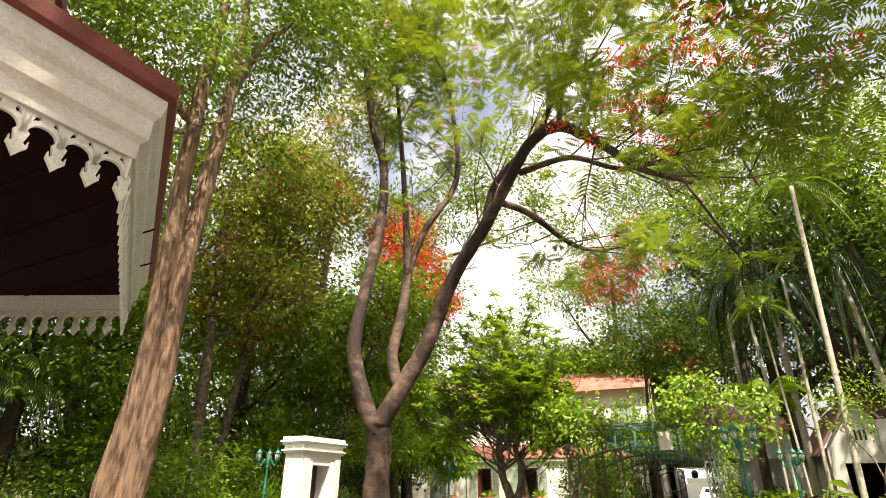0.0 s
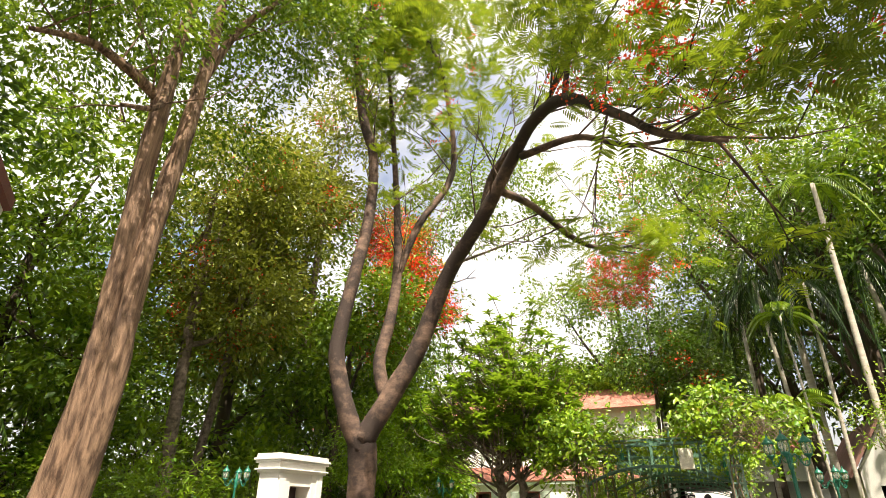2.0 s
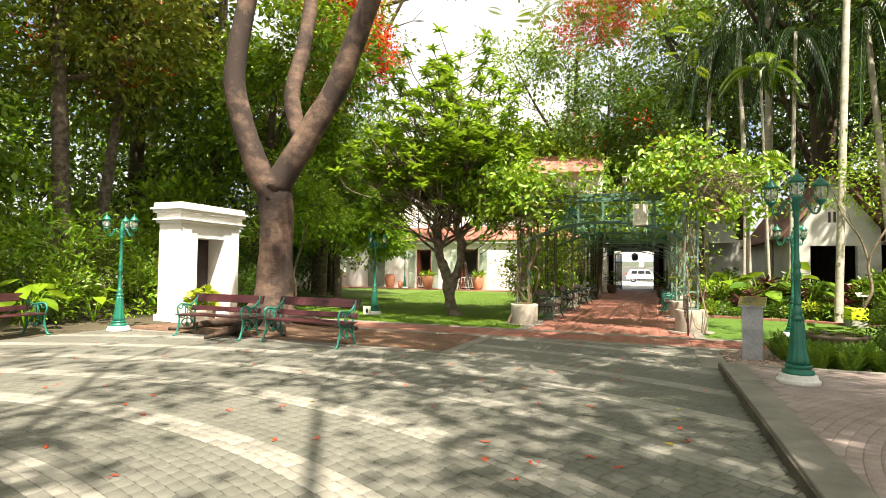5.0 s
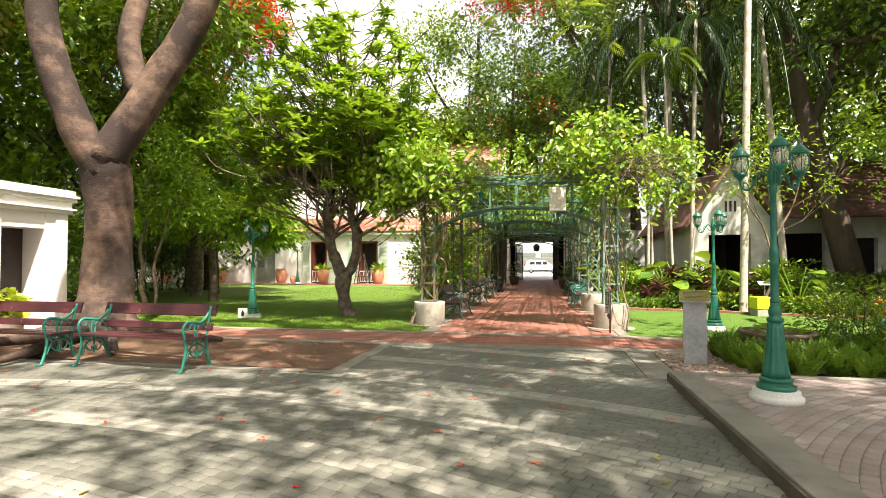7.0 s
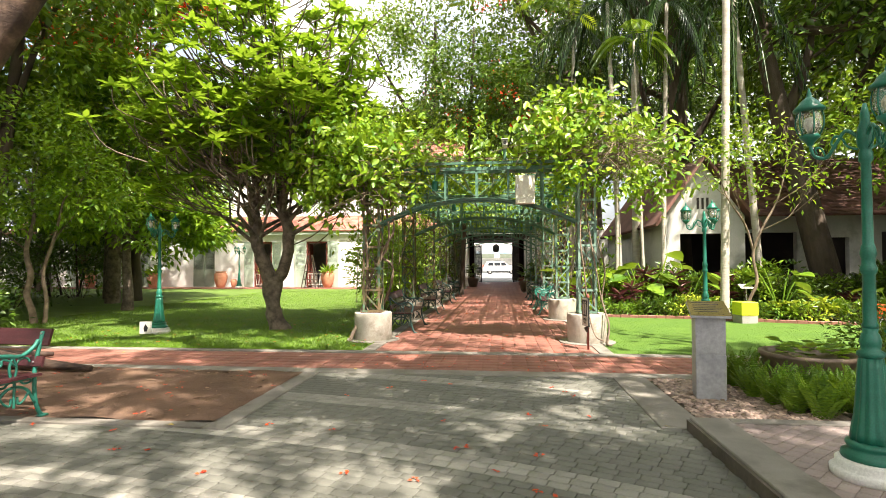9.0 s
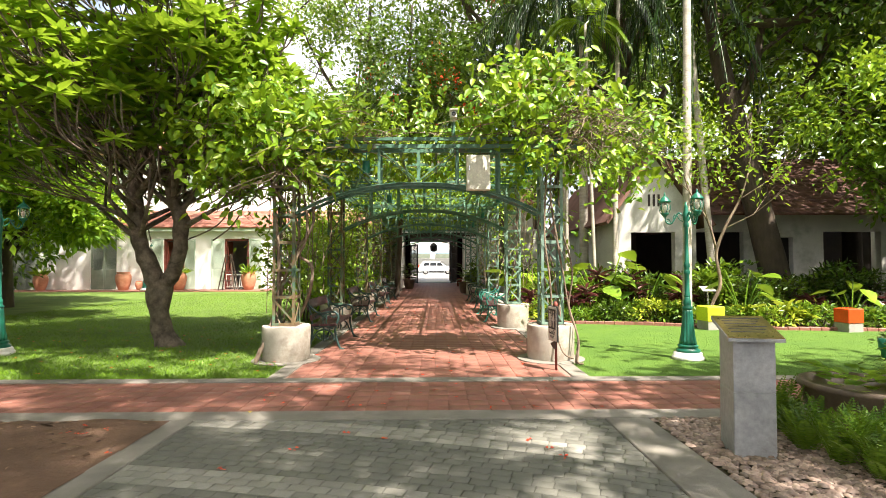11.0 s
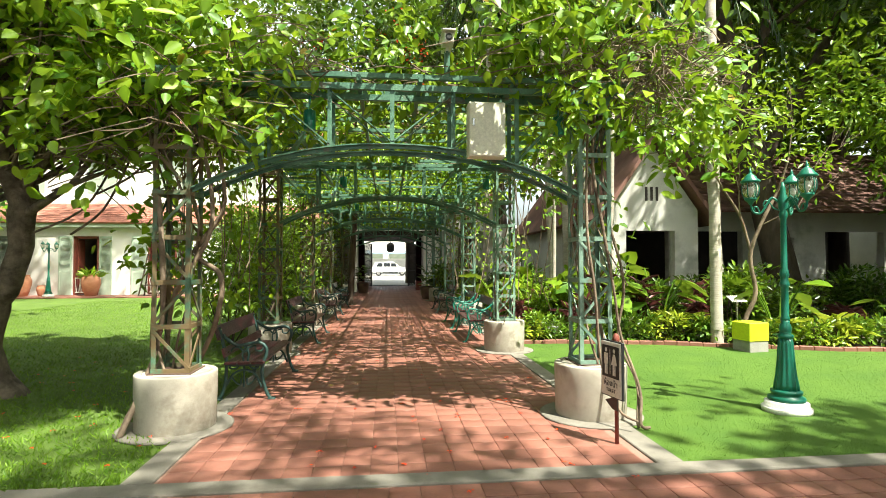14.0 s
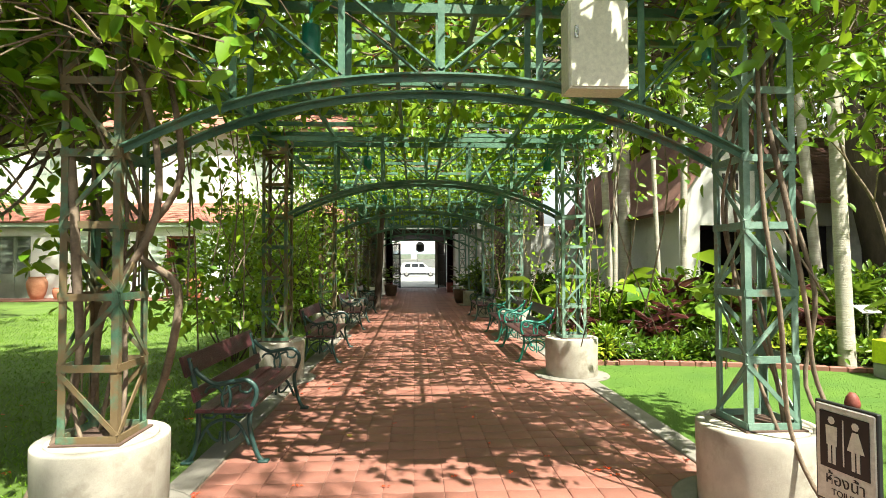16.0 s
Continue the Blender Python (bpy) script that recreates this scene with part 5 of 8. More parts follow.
part("case", Geo().box(-0.13, -0.05, 0.10, 0.13, 0.05, 0.28, 0.01), CHROME, flood)
part("stand", Geo().bar((0, 0, 0), (0, 0, 0.12), 0.05), CHROME, flood)
wall = thing("engraved_stone", 3.8, 15.35, -0.01, -6, "tall rough stone slab with an engraved emblem", "stone slab")
part("slab", Geo().loft([[(-0.9 * f, -0.15, z), (0.9 * f, -0.15, z), (0.9 * f, 0.15, z), (-0.9 * f, 0.15, z)] for z, f in ((0, 1.0), (1.4, 0.98), (2.85, 0.96), (2.95, 0.93))]), GREY_WALL, wall)
part("emblem", Geo().lathe([(0.22, 0), (0.25, 0.012), (0.28, 0.0)], 24).at(pose(-0.45, -0.155, 2.2, 90)), STONE_GREY, wall, "faint round relief")

# ---- trees ----
rand = random.Random(11)


def twigs(g, starts, length, r, depth=2, spread=0.7, lift=0.25, n=5):
    """Branching twigs from (place, way) pairs. Returns the tips and their ways."""
    tips = []
    for p, d in starts:
        p, d = Vector(p), Vector(d).normalized()
        bend = Vector((rand.uniform(-1, 1), rand.uniform(-1, 1), rand.uniform(-0.4, 0.8))) * 0.25
        q = p + d * length * 0.5 + bend * length * 0.3
        e = p + d * length + bend * length * 0.6
        g.tube(curve_points([p, q, e], 3), [r, r * 0.9, r * 0.85, r * 0.78, r * 0.7, r * 0.62, r * 0.55], n)
        if depth <= 0:
            tips.append((e, (e - q).normalized()))
            continue
        for _ in range(rand.choice((2, 2, 3))):
            w = (e - q).normalized() + Vector((rand.uniform(-1, 1), rand.uniform(-1, 1), rand.uniform(-0.5, 0.9) + lift)) * spread
            tips += twigs(g, [(e, w)], length * rand.uniform(0.6, 0.85), r * 0.55, depth - 1, spread, lift, n)
    return tips


def blossoms(name, parent, centres, petals=26, size=0.055, spread=0.16, label="scarlet flower clusters"):
    c = np.repeat(np.array(centres, float), petals, 0)
    p = c + rng.normal(0, spread, c.shape) * np.array([1, 1, 0.7])
    me = leaf_blades(name, p, rand_dirs(len(p), -0.5, 1), rand_dirs(len(p)), size * rng.uniform(0.7, 1.3, len(p)), size * 0.8, fold=0.3, simple=True)
    return part(name, me, PETAL, parent, label)


def in_blobs(blobs, n):
    pick = rng.integers(0, len(blobs), n)
    b = np.array(blobs)[pick]
    return b[:, :3] + rand_dirs(n) * b[:, 3:] * rng.uniform(0.5, 1.0, (n, 1))


def feather_crown(name, parent, material, blobs, clumps, per, spread, length, pairs=8):
    p, out = crown_points(blobs, clumps, per, spread, 0.2)
    way = out * 0.8 + rand_dirs(len(p), -0.5, 0.5)
    way[:, 2] = way[:, 2] * 0.35 - 0.12
    return feather(name, parent, material, p, way, length * rng.uniform(0.7, 1.2, len(p)), pairs)


# the flame tree over the plaza
flame = thing("flame_tree", -10.6, 15.8, 0, 0, "wide flame tree with smooth brown limbs and scarlet blossom", "tree")
fm = pose(10.6, -15.8, 0)
g = Geo()
limb(g, [(-10.62, 15.75, -0.15, 0.78), (-10.62, 15.8, 0.25, 0.58), (-10.60, 15.88, 0.9, 0.47), (-10.58, 15.92, 1.8, 0.42), (-10.55, 15.9, 2.6, 0.42), (-10.5, 15.75, 3.3, 0.44), (-10.45, 15.6, 3.75, 0.36)], 18, 5, 0.10, 0.04)
for a, l in ((0.3, 1.5), (1.4, 1.1), (2.6, 1.2), (3.9, 1.5), (4.9, 1.7), (5.6, 1.3)):
    c, s = math.cos(a), math.sin(a)
    limb(g, [(-10.62 + 0.3 * c, 15.8 + 0.3 * s, 0.55, 0.20), (-10.62 + 0.62 * c, 15.8 + 0.62 * s, 0.22, 0.17), (-10.62 + l * c, 15.8 + l * s, 0.06, 0.09), (-10.62 + (l + 0.7) * c + 0.2 * s, 15.8 + (l + 0.7) * s, -0.04, 0.04)], 8, 4)
L1 = limb(g, [(-10.5, 15.68, 3.2, 0.33), (-10.78, 15.35, 4.0, 0.30), (-11.05, 15.14, 5.0, 0.27), (-11.22, 15.0, 6.3, 0.25), (-10.97, 15.18, 8.5, 0.22), (-10.65, 15.4, 11.2, 0.20), (-10.62, 15.3, 13.7, 0.18), (-10.95, 15.0, 15.2, 0.19), (-11.28, 14.5, 18.8, 0.15), (-10.75, 14.6, 21.2, 0.12), (-10.1, 14.7, 24.8, 0.07)], 12)
L2 = limb(g, [(-9.85, 15.95, 4.55, 0.22), (-10.2, 15.92, 5.8, 0.21), (-10.1, 16.25, 7.3, 0.19), (-10.05, 16.5, 9.2, 0.17), (-10.3, 16.6, 12.3, 0.13), (-10.8, 16.5, 17.5, 0.09), (-11.3, 16.4, 22.0, 0.04)], 10)
L2b = limb(g, [(-10.05, 16.5, 9.0, 0.13), (-9.45, 16.9, 11.2, 0.14), (-8.35, 17.5, 13.5, 0.12), (-8.4, 17.25, 16.9, 0.10), (-9.0, 16.7, 20.0, 0.08), (-10.4, 15.6, 21.8, 0.04)], 10)
L3 = limb(g, [(-10.45, 15.62, 3.4, 0.34), (-9.67, 15.85, 4.7, 0.31), (-8.85, 16.0, 6.1, 0.28), (-8.2, 15.95, 7.5, 0.26), (-7.43, 15.7, 8.66, 0.24), (-6.17, 15.2, 9.8, 0.22), (-4.84, 14.4, 11.05, 0.19), (-3.85, 13.5, 11.45, 0.18), (-2.7, 12.5, 11.0, 0.16), (-1.43, 11.7, 9.4, 0.11), (-0.69, 11.1, 8.2, 0.08), (0.3, 10.3, 7.1, 0.035)], 12)
L3b = limb(g, [(-5.4, 14.9, 10.35, 0.13), (-4.9, 16.5, 10.55, 0.12), (-4.1, 18.8, 10.2, 0.10), (-3.3, 20.1, 10.25, 0.06), (-2.3, 21.6, 10.9, 0.03)], 8)
L3c = limb(g, [(-7.6, 15.75, 8.4, 0.17), (-6.49, 15.7, 9.9, 0.15), (-5.77, 15.35, 11.5, 0.13), (-4.05, 14.9, 12.65, 0.10), (-2.9, 14.1, 13.7, 0.08), (-1.4, 13.3, 13.9, 0.04)], 9)
L3d = limb(g, [(-4.5, 14.2, 10.9, 0.11), (-2.79, 13.9, 10.8, 0.09), (-1.45, 13.5, 9.8, 0.07), (-0.4, 13.3, 9.5, 0.03)], 8)
L3e = limb(g, [(-2.7, 12.5, 11.0, 0.09), (-2.32, 12.2, 12.4, 0.06), (-1.6, 11.9, 13.4, 0.03)], 7)
starts = []
for c in (L1[24:], L2[14:], L2b[8:], L3[24:], L3b[6:], L3c[10:], L3d[5:], L3e[4:]):
    for p, q in list(zip(c, c[1:]))[::2]:
        d = Vector(q[:3]) - Vector(p[:3])
        starts.append((p[:3], d.normalized() + Vector((rand.uniform(-1, 1), rand.uniform(-1, 1), rand.uniform(-0.2, 0.9)))))
tips = twigs(g, starts, 1.5, 0.035, 2, 0.8, 0.1)
trunk = part("trunk", g.at(fm), BARK, flame, "", True)
tip_p = np.array([t[0] for t in tips])
FLAME_BLOBS = [(-10.8, 15, 21, 3.5, 3, 4.5), (-9, 17, 19, 3.5, 3, 4), (0.6, 10, 13.6, 2.8, 2.3, 2.0), (-0.5, 10.5, 9.6, 2.6, 2.0, 1.6), (1.8, 9.2, 8.2, 1.8, 1.4, 1.1), (-3, 9, 13.5, 3, 2.5, 1.8), (-3.0, 21.6, 10.2, 2.2, 1.8, 1.8)]
p1, o1 = crown_points(FLAME_BLOBS, 350, 11, 0.6, 0.2)
p2 = np.repeat(tip_p, 3, 0) + rng.normal(0, 0.16, (len(tip_p) * 3, 3))
base = np.concatenate([p1, p2])
way = rand_dirs(len(base), -0.45, 0.4)
way[:, 2] -= 0.12
crown = feather("crown", flame, LEAF_FLAME, base + np.array([10.6, -15.8, 0]), way, 0.55 * rng.uniform(0.7, 1.25, len(base)), 9)
fl = np.concatenate([in_blobs(FLAME_BLOBS, 60), in_blobs([(-3.3, 21.6, 9.5, 1.6, 1.3, 1.4)], 70), in_blobs([(0.4, 10.2, 9.2, 2.8, 1.8, 1.2)], 30)]) + np.array([10.6, -15.8, 0])
blossoms("blossom", flame, fl, 40, 0.075, 0.17)
flame.location, flame.scale = (-9.94, 14.88, 0.099), (0.934, 0.934, 0.934)

# the twin-stemmed tree at the left edge of the plaza
twin = thing("twin_trunk_tree", -15.8, 10.8, 0, 0, "tall tree with two fused fluted tan trunks", "tree")
tm = pose(15.8, -10.8, 0)
g = Geo()
limb(g, [(-16.6, 10.35, -0.2, 0.66), (-16.55, 10.35, 0.5, 0.50), (-16.38, 10.32, 1.8, 0.42), (-16.02, 10.25, 3.2, 0.38), (-15.65, 10.15, 5.2, 0.34), (-15.28, 9.8, 8.7, 0.34), (-15.28, 9.6, 11.5, 0.30), (-15.15, 9.45, 13.7, 0.28), (-14.95, 9.35, 16, 0.22), (-14.6, 9.3, 20.7, 0.12)], 16, 5, 0.14, 0.07)
limb(g, [(-15.8, 10.6, -0.2, 0.60), (-15.78, 10.58, 0.5, 0.46), (-15.68, 10.55, 1.8, 0.39), (-15.42, 10.5, 3.2, 0.35), (-15.1, 10.4, 5.0, 0.32), (-15.0, 10.2, 8.0, 0.30), (-14.9, 10.3, 12.0, 0.28), (-14.85, 10.38, 14.3, 0.25), (-14.83, 10.4, 18, 0.18), (-14.9, 10.3, 23, 0.08)], 16, 5, 0.14, 0.07)
for a, l in ((-0.6, 1.5), (-1.5, 1.7), (0.4, 1.4), (-2.6, 1.6), (1.6, 1.3)):
    c, s = math.cos(a), math.sin(a)
    limb(g, [(-16.2 + 0.4 * c, 10.45 + 0.3 * s, 0.9, 0.2), (-16.2 + 0.7 * c, 10.45 + 0.6 * s, 0.3, 0.18), (-16.2 + l * c, 10.45 + l * s, 0.02, 0.1), (-16.2 + (l + 0.4) * c, 10.45 + (l + 0.4) * s, -0.06, 0.05)], 8, 4)
B1 = limb(g, [(-15.2, 9.4, 13.7, 0.2), (-15.33, 8.2, 14.1, 0.17), (-15.39, 7.0, 14.1, 0.13), (-15.3, 5.6, 13.2, 0.06)], 9)
B2 = limb(g, [(-15.15, 9.46, 14.4, 0.14), (-14.5, 9.0, 12.8, 0.1), (-14.3, 7.9, 12.0, 0.05)], 8)
B3 = limb(g, [(-14.9, 10.3, 14.5, 0.18), (-14.44, 11.0, 18, 0.14), (-13.8, 11.8, 19.9, 0.1), (-13, 12.7, 21.8, 0.05)], 9)
starts = []
for c in (B1[4:], B2[4:], B3[4:]):
    for p in c[::2]:
        starts.append((p[:3], (rand.uniform(-1, 1), rand.uniform(-1, 1), rand.uniform(-0.1, 0.8))))
tips = twigs(g, starts, 1.4, 0.035, 2)
part("trunk", g.at(tm), BARK_TAN, twin, "", True)
tp = np.array([t[0] for t in tips])
foliage("crown", twin, LEAF_MID, [(0.9, -0.6, 22, 4.5, 4.5, 4.2), (1.5, -4, 15.5, 3, 2.5, 2.4), (3.2, 1.8, 19.5, 3, 2.6, 2.6), (-2, 2.5, 17.5, 3.4, 3, 2.6), (-3.5, -3.5, 18, 3.6, 3.2, 2.8), (1.0, -6.5, 17, 3.2, 2.8, 2.2)], 1500, 26, 0.36, 0.28, 0.135, gap=-0.12, lump=0.7)
twin.location, twin.scale = (-13.55, 9.6, 0), (0.85, 0.85, 0.865)


def background_tree(name, x, y, h, r, blobs, material, label, clumps=300, per=22, size=0.24, bark=BARK_DARK, lean=(0, 0), spread=0.55, flowers=0, shell=0.4, gap=-0.04, lump=0.8):
    """A tree: a bent tapering trunk, a few limbs towards its leaf masses and the leaves."""
    t = thing(name, x, y, 0, 0, label, "tree")
    g = Geo()
    c = limb(g, [(0, 0, -0.2, r * 1.35), (0.05, 0.03, 0.5, r), (lean[0] * 0.35, lean[1] * 0.35, h * 0.35, r * 0.85), (lean[0] * 0.7, lean[1] * 0.7, h * 0.65, r * 0.65), (lean[0], lean[1], h, r * 0.3)], 10, 5)
    for b in blobs:
        s = c[int(len(c) * rand.uniform(0.45, 0.85))]
        mid = [(s[k] + b[k]) / 2 + rand.uniform(-0.4, 0.4) for k in range(3)]
        limb(g, [(*s[:3], r * 0.45), (*mid, r * 0.3), (*b[:3], r * 0.1)], 7, 4)
        twigs(g, [(mid, (rand.uniform(-1, 1), rand.uniform(-1, 1), 0.5)) for _ in range(2)] + [(b[:3], (rand.uniform(-1, 1), rand.uniform(-1, 1), 0.5)) for _ in range(3)], max(b[3:]) * 0.5, r * 0.14, 1)
    part("trunk", g, bark, t, "", True)
    foliage("crown", t, material, blobs, int(clumps * 2.0), per, spread * 0.55, size * 1.45, size * 0.72, shell, gap=gap, lump=lump)
    if flowers:
        blossoms("blossom", t, in_blobs(blobs, flowers), 46, 0.13, 0.32)
    return t

# frangipani on the lawn
def frangipani(x, y, s, label, blobs, clumps=520, per=10):
    t = thing("frangipani_tree", x, y, 0, 0, label, "tree", "frangipani trees")
    g = Geo()
    limb(g, [(0.05, 0, -0.1, 0.30), (0, 0, 0.15, 0.22), (-0.08, 0, 0.55, 0.17), (-0.1, 0, 1.05, 0.20), (-0.12, 0, 1.2, 0.16)], 14, 6, 0.4)
    a = limb(g, [(-0.1, 0, 1.05, 0.16), (-0.33, -0.08, 1.6, 0.165), (-0.42, -0.12, 2.0, 0.14), (-0.48, -0.12, 2.45, 0.16), (-0.52, -0.1, 3.1, 0.12), (-0.2, 0.0, 4.1, 0.08)], 12, 5, 0.4)
    b = limb(g, [(-0.08, 0, 1.05, 0.15), (0.22, 0, 1.5, 0.14), (0.3, -0.05, 2.3, 0.14), (0.14, -0.1, 2.9, 0.11), (0.5, -0.15, 3.6, 0.07)], 12, 5, 0.4)
    starts = []
    for c in (a, b):
        for p in c[9::2]:
            ang = rand.uniform(0, 6.28)
            starts.append((p[:3], (math.cos(ang), math.sin(ang), rand.uniform(0.1, 0.7))))
            starts.append((p[:3], (math.cos(ang + 2.4), math.sin(ang + 2.4), rand.uniform(0.2, 0.8))))
    tips = twigs(g, starts, 0.95, 0.06, 3, 0.75, 0.22, 4)
    part("trunk", g, BARK_GREY, t, "knobbly grey-brown stems", True)
    tp = np.array([v[0] for v in tips])
    extra, _ = crown_points(blobs, clumps, 1, 0.05, 0.5)
    fine = Geo()
    for q in extra:
        r = math.hypot(q[0], q[1]) + 0.01
        k = max(0.0, 1 - rand.uniform(0.5, 1.1) / r)
        s = (q[0] * k, q[1] * k, q[2] - rand.uniform(0.5, 1.0))
        mid = ((s[0] + q[0]) / 2 + rand.uniform(-0.12, 0.12) + 0.15 * q[0] / r, (s[1] + q[1]) / 2 + rand.uniform(-0.12, 0.12) + 0.15 * q[1] / r, (s[2] + q[2]) / 2 - 0.12)
        fine.tube(curve_points([s, mid, tuple(q)], 4), 0.014, 5)
    tagged(part("branch_tangle", fine, BARK_GREY, t, "", True), kind="stuff")
    c = np.concatenate([tp, extra])
    n = len(c)
    base = np.repeat(c, per, 0)
    ang = np.tile(np.arange(per) * 2.4, n) + np.repeat(rng.uniform(0, 6.28, n), per)
    tilt = np.tile(np.linspace(0.75, -0.25, per), n) + rng.normal(0, 0.12, n * per)
    way = np.stack([np.cos(ang), np.sin(ang), tilt], 1)
    up = np.stack([-np.cos(ang) * tilt, -np.sin(ang) * tilt, np.ones(n * per)], 1)
    me = leaf_blades("crown", base, way, up, 0.31 * rng.uniform(0.7, 1.2, n * per), 0.115, 0.12, 0.18)
    part("crown", me, LEAF_FRANGI, t, "rosettes of long glossy leaves")
    return t


frangipani(-7.45, 20.5, 1, "old frangipani with knobbly stems on the lawn", [(-0.3, 0.1, 4.5, 2.6, 2.4, 1.6), (-0.2, 0, 6.2, 2.3, 2.1, 1.9), (-2.0, 0, 4.7, 1.4, 1.5, 1.1), (1.5, 0.1, 4.5, 1.3, 1.4, 1.1)], 680, 12)

# crooked pale-stemmed tree on the lawn
pale = thing("small_lawn_tree", -14.3, 21.2, 0, 0, "small crooked tree with pale forked stems on the lawn", "tree")
g = Geo()
limb(g, [(0, 0, -0.05, 0.10), (-0.05, 0, 0.3, 0.085), (-0.22, 0, 0.75, 0.08), (-0.12, 0, 1.25, 0.075), (-0.3, 0.05, 1.9, 0.06), (-0.15, 0.1, 2.8, 0.045), (-0.4, 0.1, 3.8, 0.03)], 9, 5, 0.2)
limb(g, [(0.25, 0.05, -0.05, 0.06), (0.3, 0.05, 0.6, 0.05), (0.2, 0.05, 1.3, 0.045), (0.45, 0.1, 2.2, 0.04), (0.7, 0.1, 3.2, 0.025)], 8, 5, 0.2)
twigs(g, [((-0.3, 0.05, 1.9), (-0.8, -0.3, 0.7)), ((-0.15, 0.1, 2.8), (0.4, -0.5, 0.8)), ((0.45, 0.1, 2.2), (0.8, -0.2, 0.7)), ((0.7, 0.1, 3.2), (0.4, 0.3, 0.9))], 0.8, 0.02, 2)
part("trunk", g, VINE_BARK, pale, "pale grey-brown stems", True)
foliage("crown", pale, LEAF_FRANGI, [(0, 0, 3.6, 1.7, 1.4, 1.1), (-1.0, 0.1, 3.0, 1.2, 1.1, 0.8), (1.2, 0.1, 3.2, 1.2, 1.1, 0.8), (0.2, 0.1, 4.8, 1.4, 1.2, 0.9)], 260, 20, 0.2, 0.19, 0.085, gap=-0.1, lump=0.9)

# trees behind and round the garden
BT = background_tree
BT("shade_tree", -14.6, 25.0, 4.5, 0.16, [(0, 0, 3.6, 2.4, 2.0, 1.6), (1.4, 0.3, 3.0, 1.5, 1.4, 1.3), (-1.4, 0, 4.6, 2.0, 1.8, 1.5), (0.4, 0, 5.6, 1.8, 1.6, 1.3), (2.2, 0.5, 2.6, 1.0, 1.0, 1.0), (0, 0, 7.2, 1.8, 1.6, 1.4)], LEAF_FRANGI, "bushy shade tree with drooping green leaves", 420, 24, 0.18, BARK_GREY, spread=0.32)
BT("shade_tree", -17.6, 29.5, 6, 0.22, [(0, 0, 5.2, 3, 2.6, 2.2), (2.6, 0, 4.4, 2.2, 2, 1.8), (-2.5, 0, 4.4, 2.4, 2, 1.8)], LEAF_DARK, "dark shade tree beside the lawn", 330, 24, 0.22, spread=0.42)
BT("garden_tree", -20.0, 32.5, 4.2, 0.2, [(0, 0, 3.4, 2.0, 1.8, 1.2), (1.6, 0.4, 3.9, 1.5, 1.4, 1.0), (-1.6, 0.2, 3.6, 1.5, 1.4, 1.0)], LEAF_DARK, "low dark-leaved tree in front of the house", 240, 22, 0.2, BARK_DARK, spread=0.34)
BT("tall_tree", -20.6, 17.0, 17, 0.30, [(-0.5, 0, 13, 3.2, 3, 3.4), (1.5, 1, 9.5, 2.6, 2.2, 2.2), (-2.5, -1, 10, 2.6, 2.4, 2.4), (0.4, 0.5, 17.5, 3.4, 3, 3)], LEAF_OLIVE, "tall olive-green tree with slender brown trunks", 430, 24, 0.22, BARK_GREY, (-0.6, -0.3), 0.6, 24)
BT("tall_tree", -21.5, 18.6, 18, 0.22, [(1.2, 0.5, 12, 2.8, 2.6, 3), (2, 1.5, 16, 3, 2.8, 3), (0.5, 0, 8.4, 2.2, 2, 2)], LEAF_OLIVE, "tall olive-green tree with slender brown trunks", 330, 24, 0.22, BARK_GREY, (1.4, 1.2), 0.6, 18)
BT("tall_tree", -17.2, 22.5, 11, 0.24, [(0, 0, 8, 3, 2.6, 2.6), (2, 1, 10.5, 2.8, 2.4, 2.2), (-2, 0, 5.4, 2.4, 2, 2)], LEAF_MID, "dense dark evergreen tree", 380, 24, 0.24, BARK_DARK, (0.5, 0.8), 0.55)
BT("tall_tree", -26, 24, 19, 0.4, [(0, 0, 14, 5, 4.5, 4.5), (3.5, 1, 10, 3.5, 3, 3), (-4, 0, 10, 4, 3, 3.2), (2, 0, 20, 4, 4, 3.4)], LEAF_MID, "tall dense tree closing the garden", 520, 24, 0.32, BARK_DARK, (0, 0), 0.8)
BT("tall_tree", -24.5, 11.5, 13, 0.35, [(0, 0, 10, 4, 4, 3.6), (2.5, 1.5, 6.5, 3, 2.8, 2.6), (-1, -3, 8, 3.5, 3, 3), (1, 1, 15, 4, 3.6, 3.4)], LEAF_MID, "dense green tree behind the hedge", 480, 24, 0.27, BARK_DARK, (0, 0), 0.7)
BT("tall_tree", -22, 4, 13, 0.35, [(0, 0, 9, 4, 4, 3.4), (2.5, 1.5, 5.5, 3, 2.8, 2.4), (1, 1, 13, 4, 3.6, 3)], LEAF_DARK, "dense dark tree behind the hedge", 380, 24, 0.27, BARK_DARK, (0, 0), 0.7)
BT("flame_tree", -17.5, 28.0, 15, 0.26, [(1.2, -1.2, 14.6, 2.4, 2.2, 2.2), (2.6, -0.6, 12.2, 2.0, 1.8, 1.6), (-1.5, 0, 11.0, 2.6, 2.2, 2.0), (0.5, -1, 17, 2.4, 2, 1.6)], LEAF_OLIVE, "second flame tree thick with scarlet blossom", 230, 22, 0.2, BARK_GREY, (0.9, -0.6), 0.5, 330)
BT("tall_tree", -28, 36, 16, 0.4, [(0, 0, 12, 5, 4, 4), (4, 0, 9, 3.5, 3, 3), (-4, 0, 9, 4, 3, 3)], LEAF_DARK, "dark tree beyond the lawn", 380, 24, 0.32, spread=0.8)
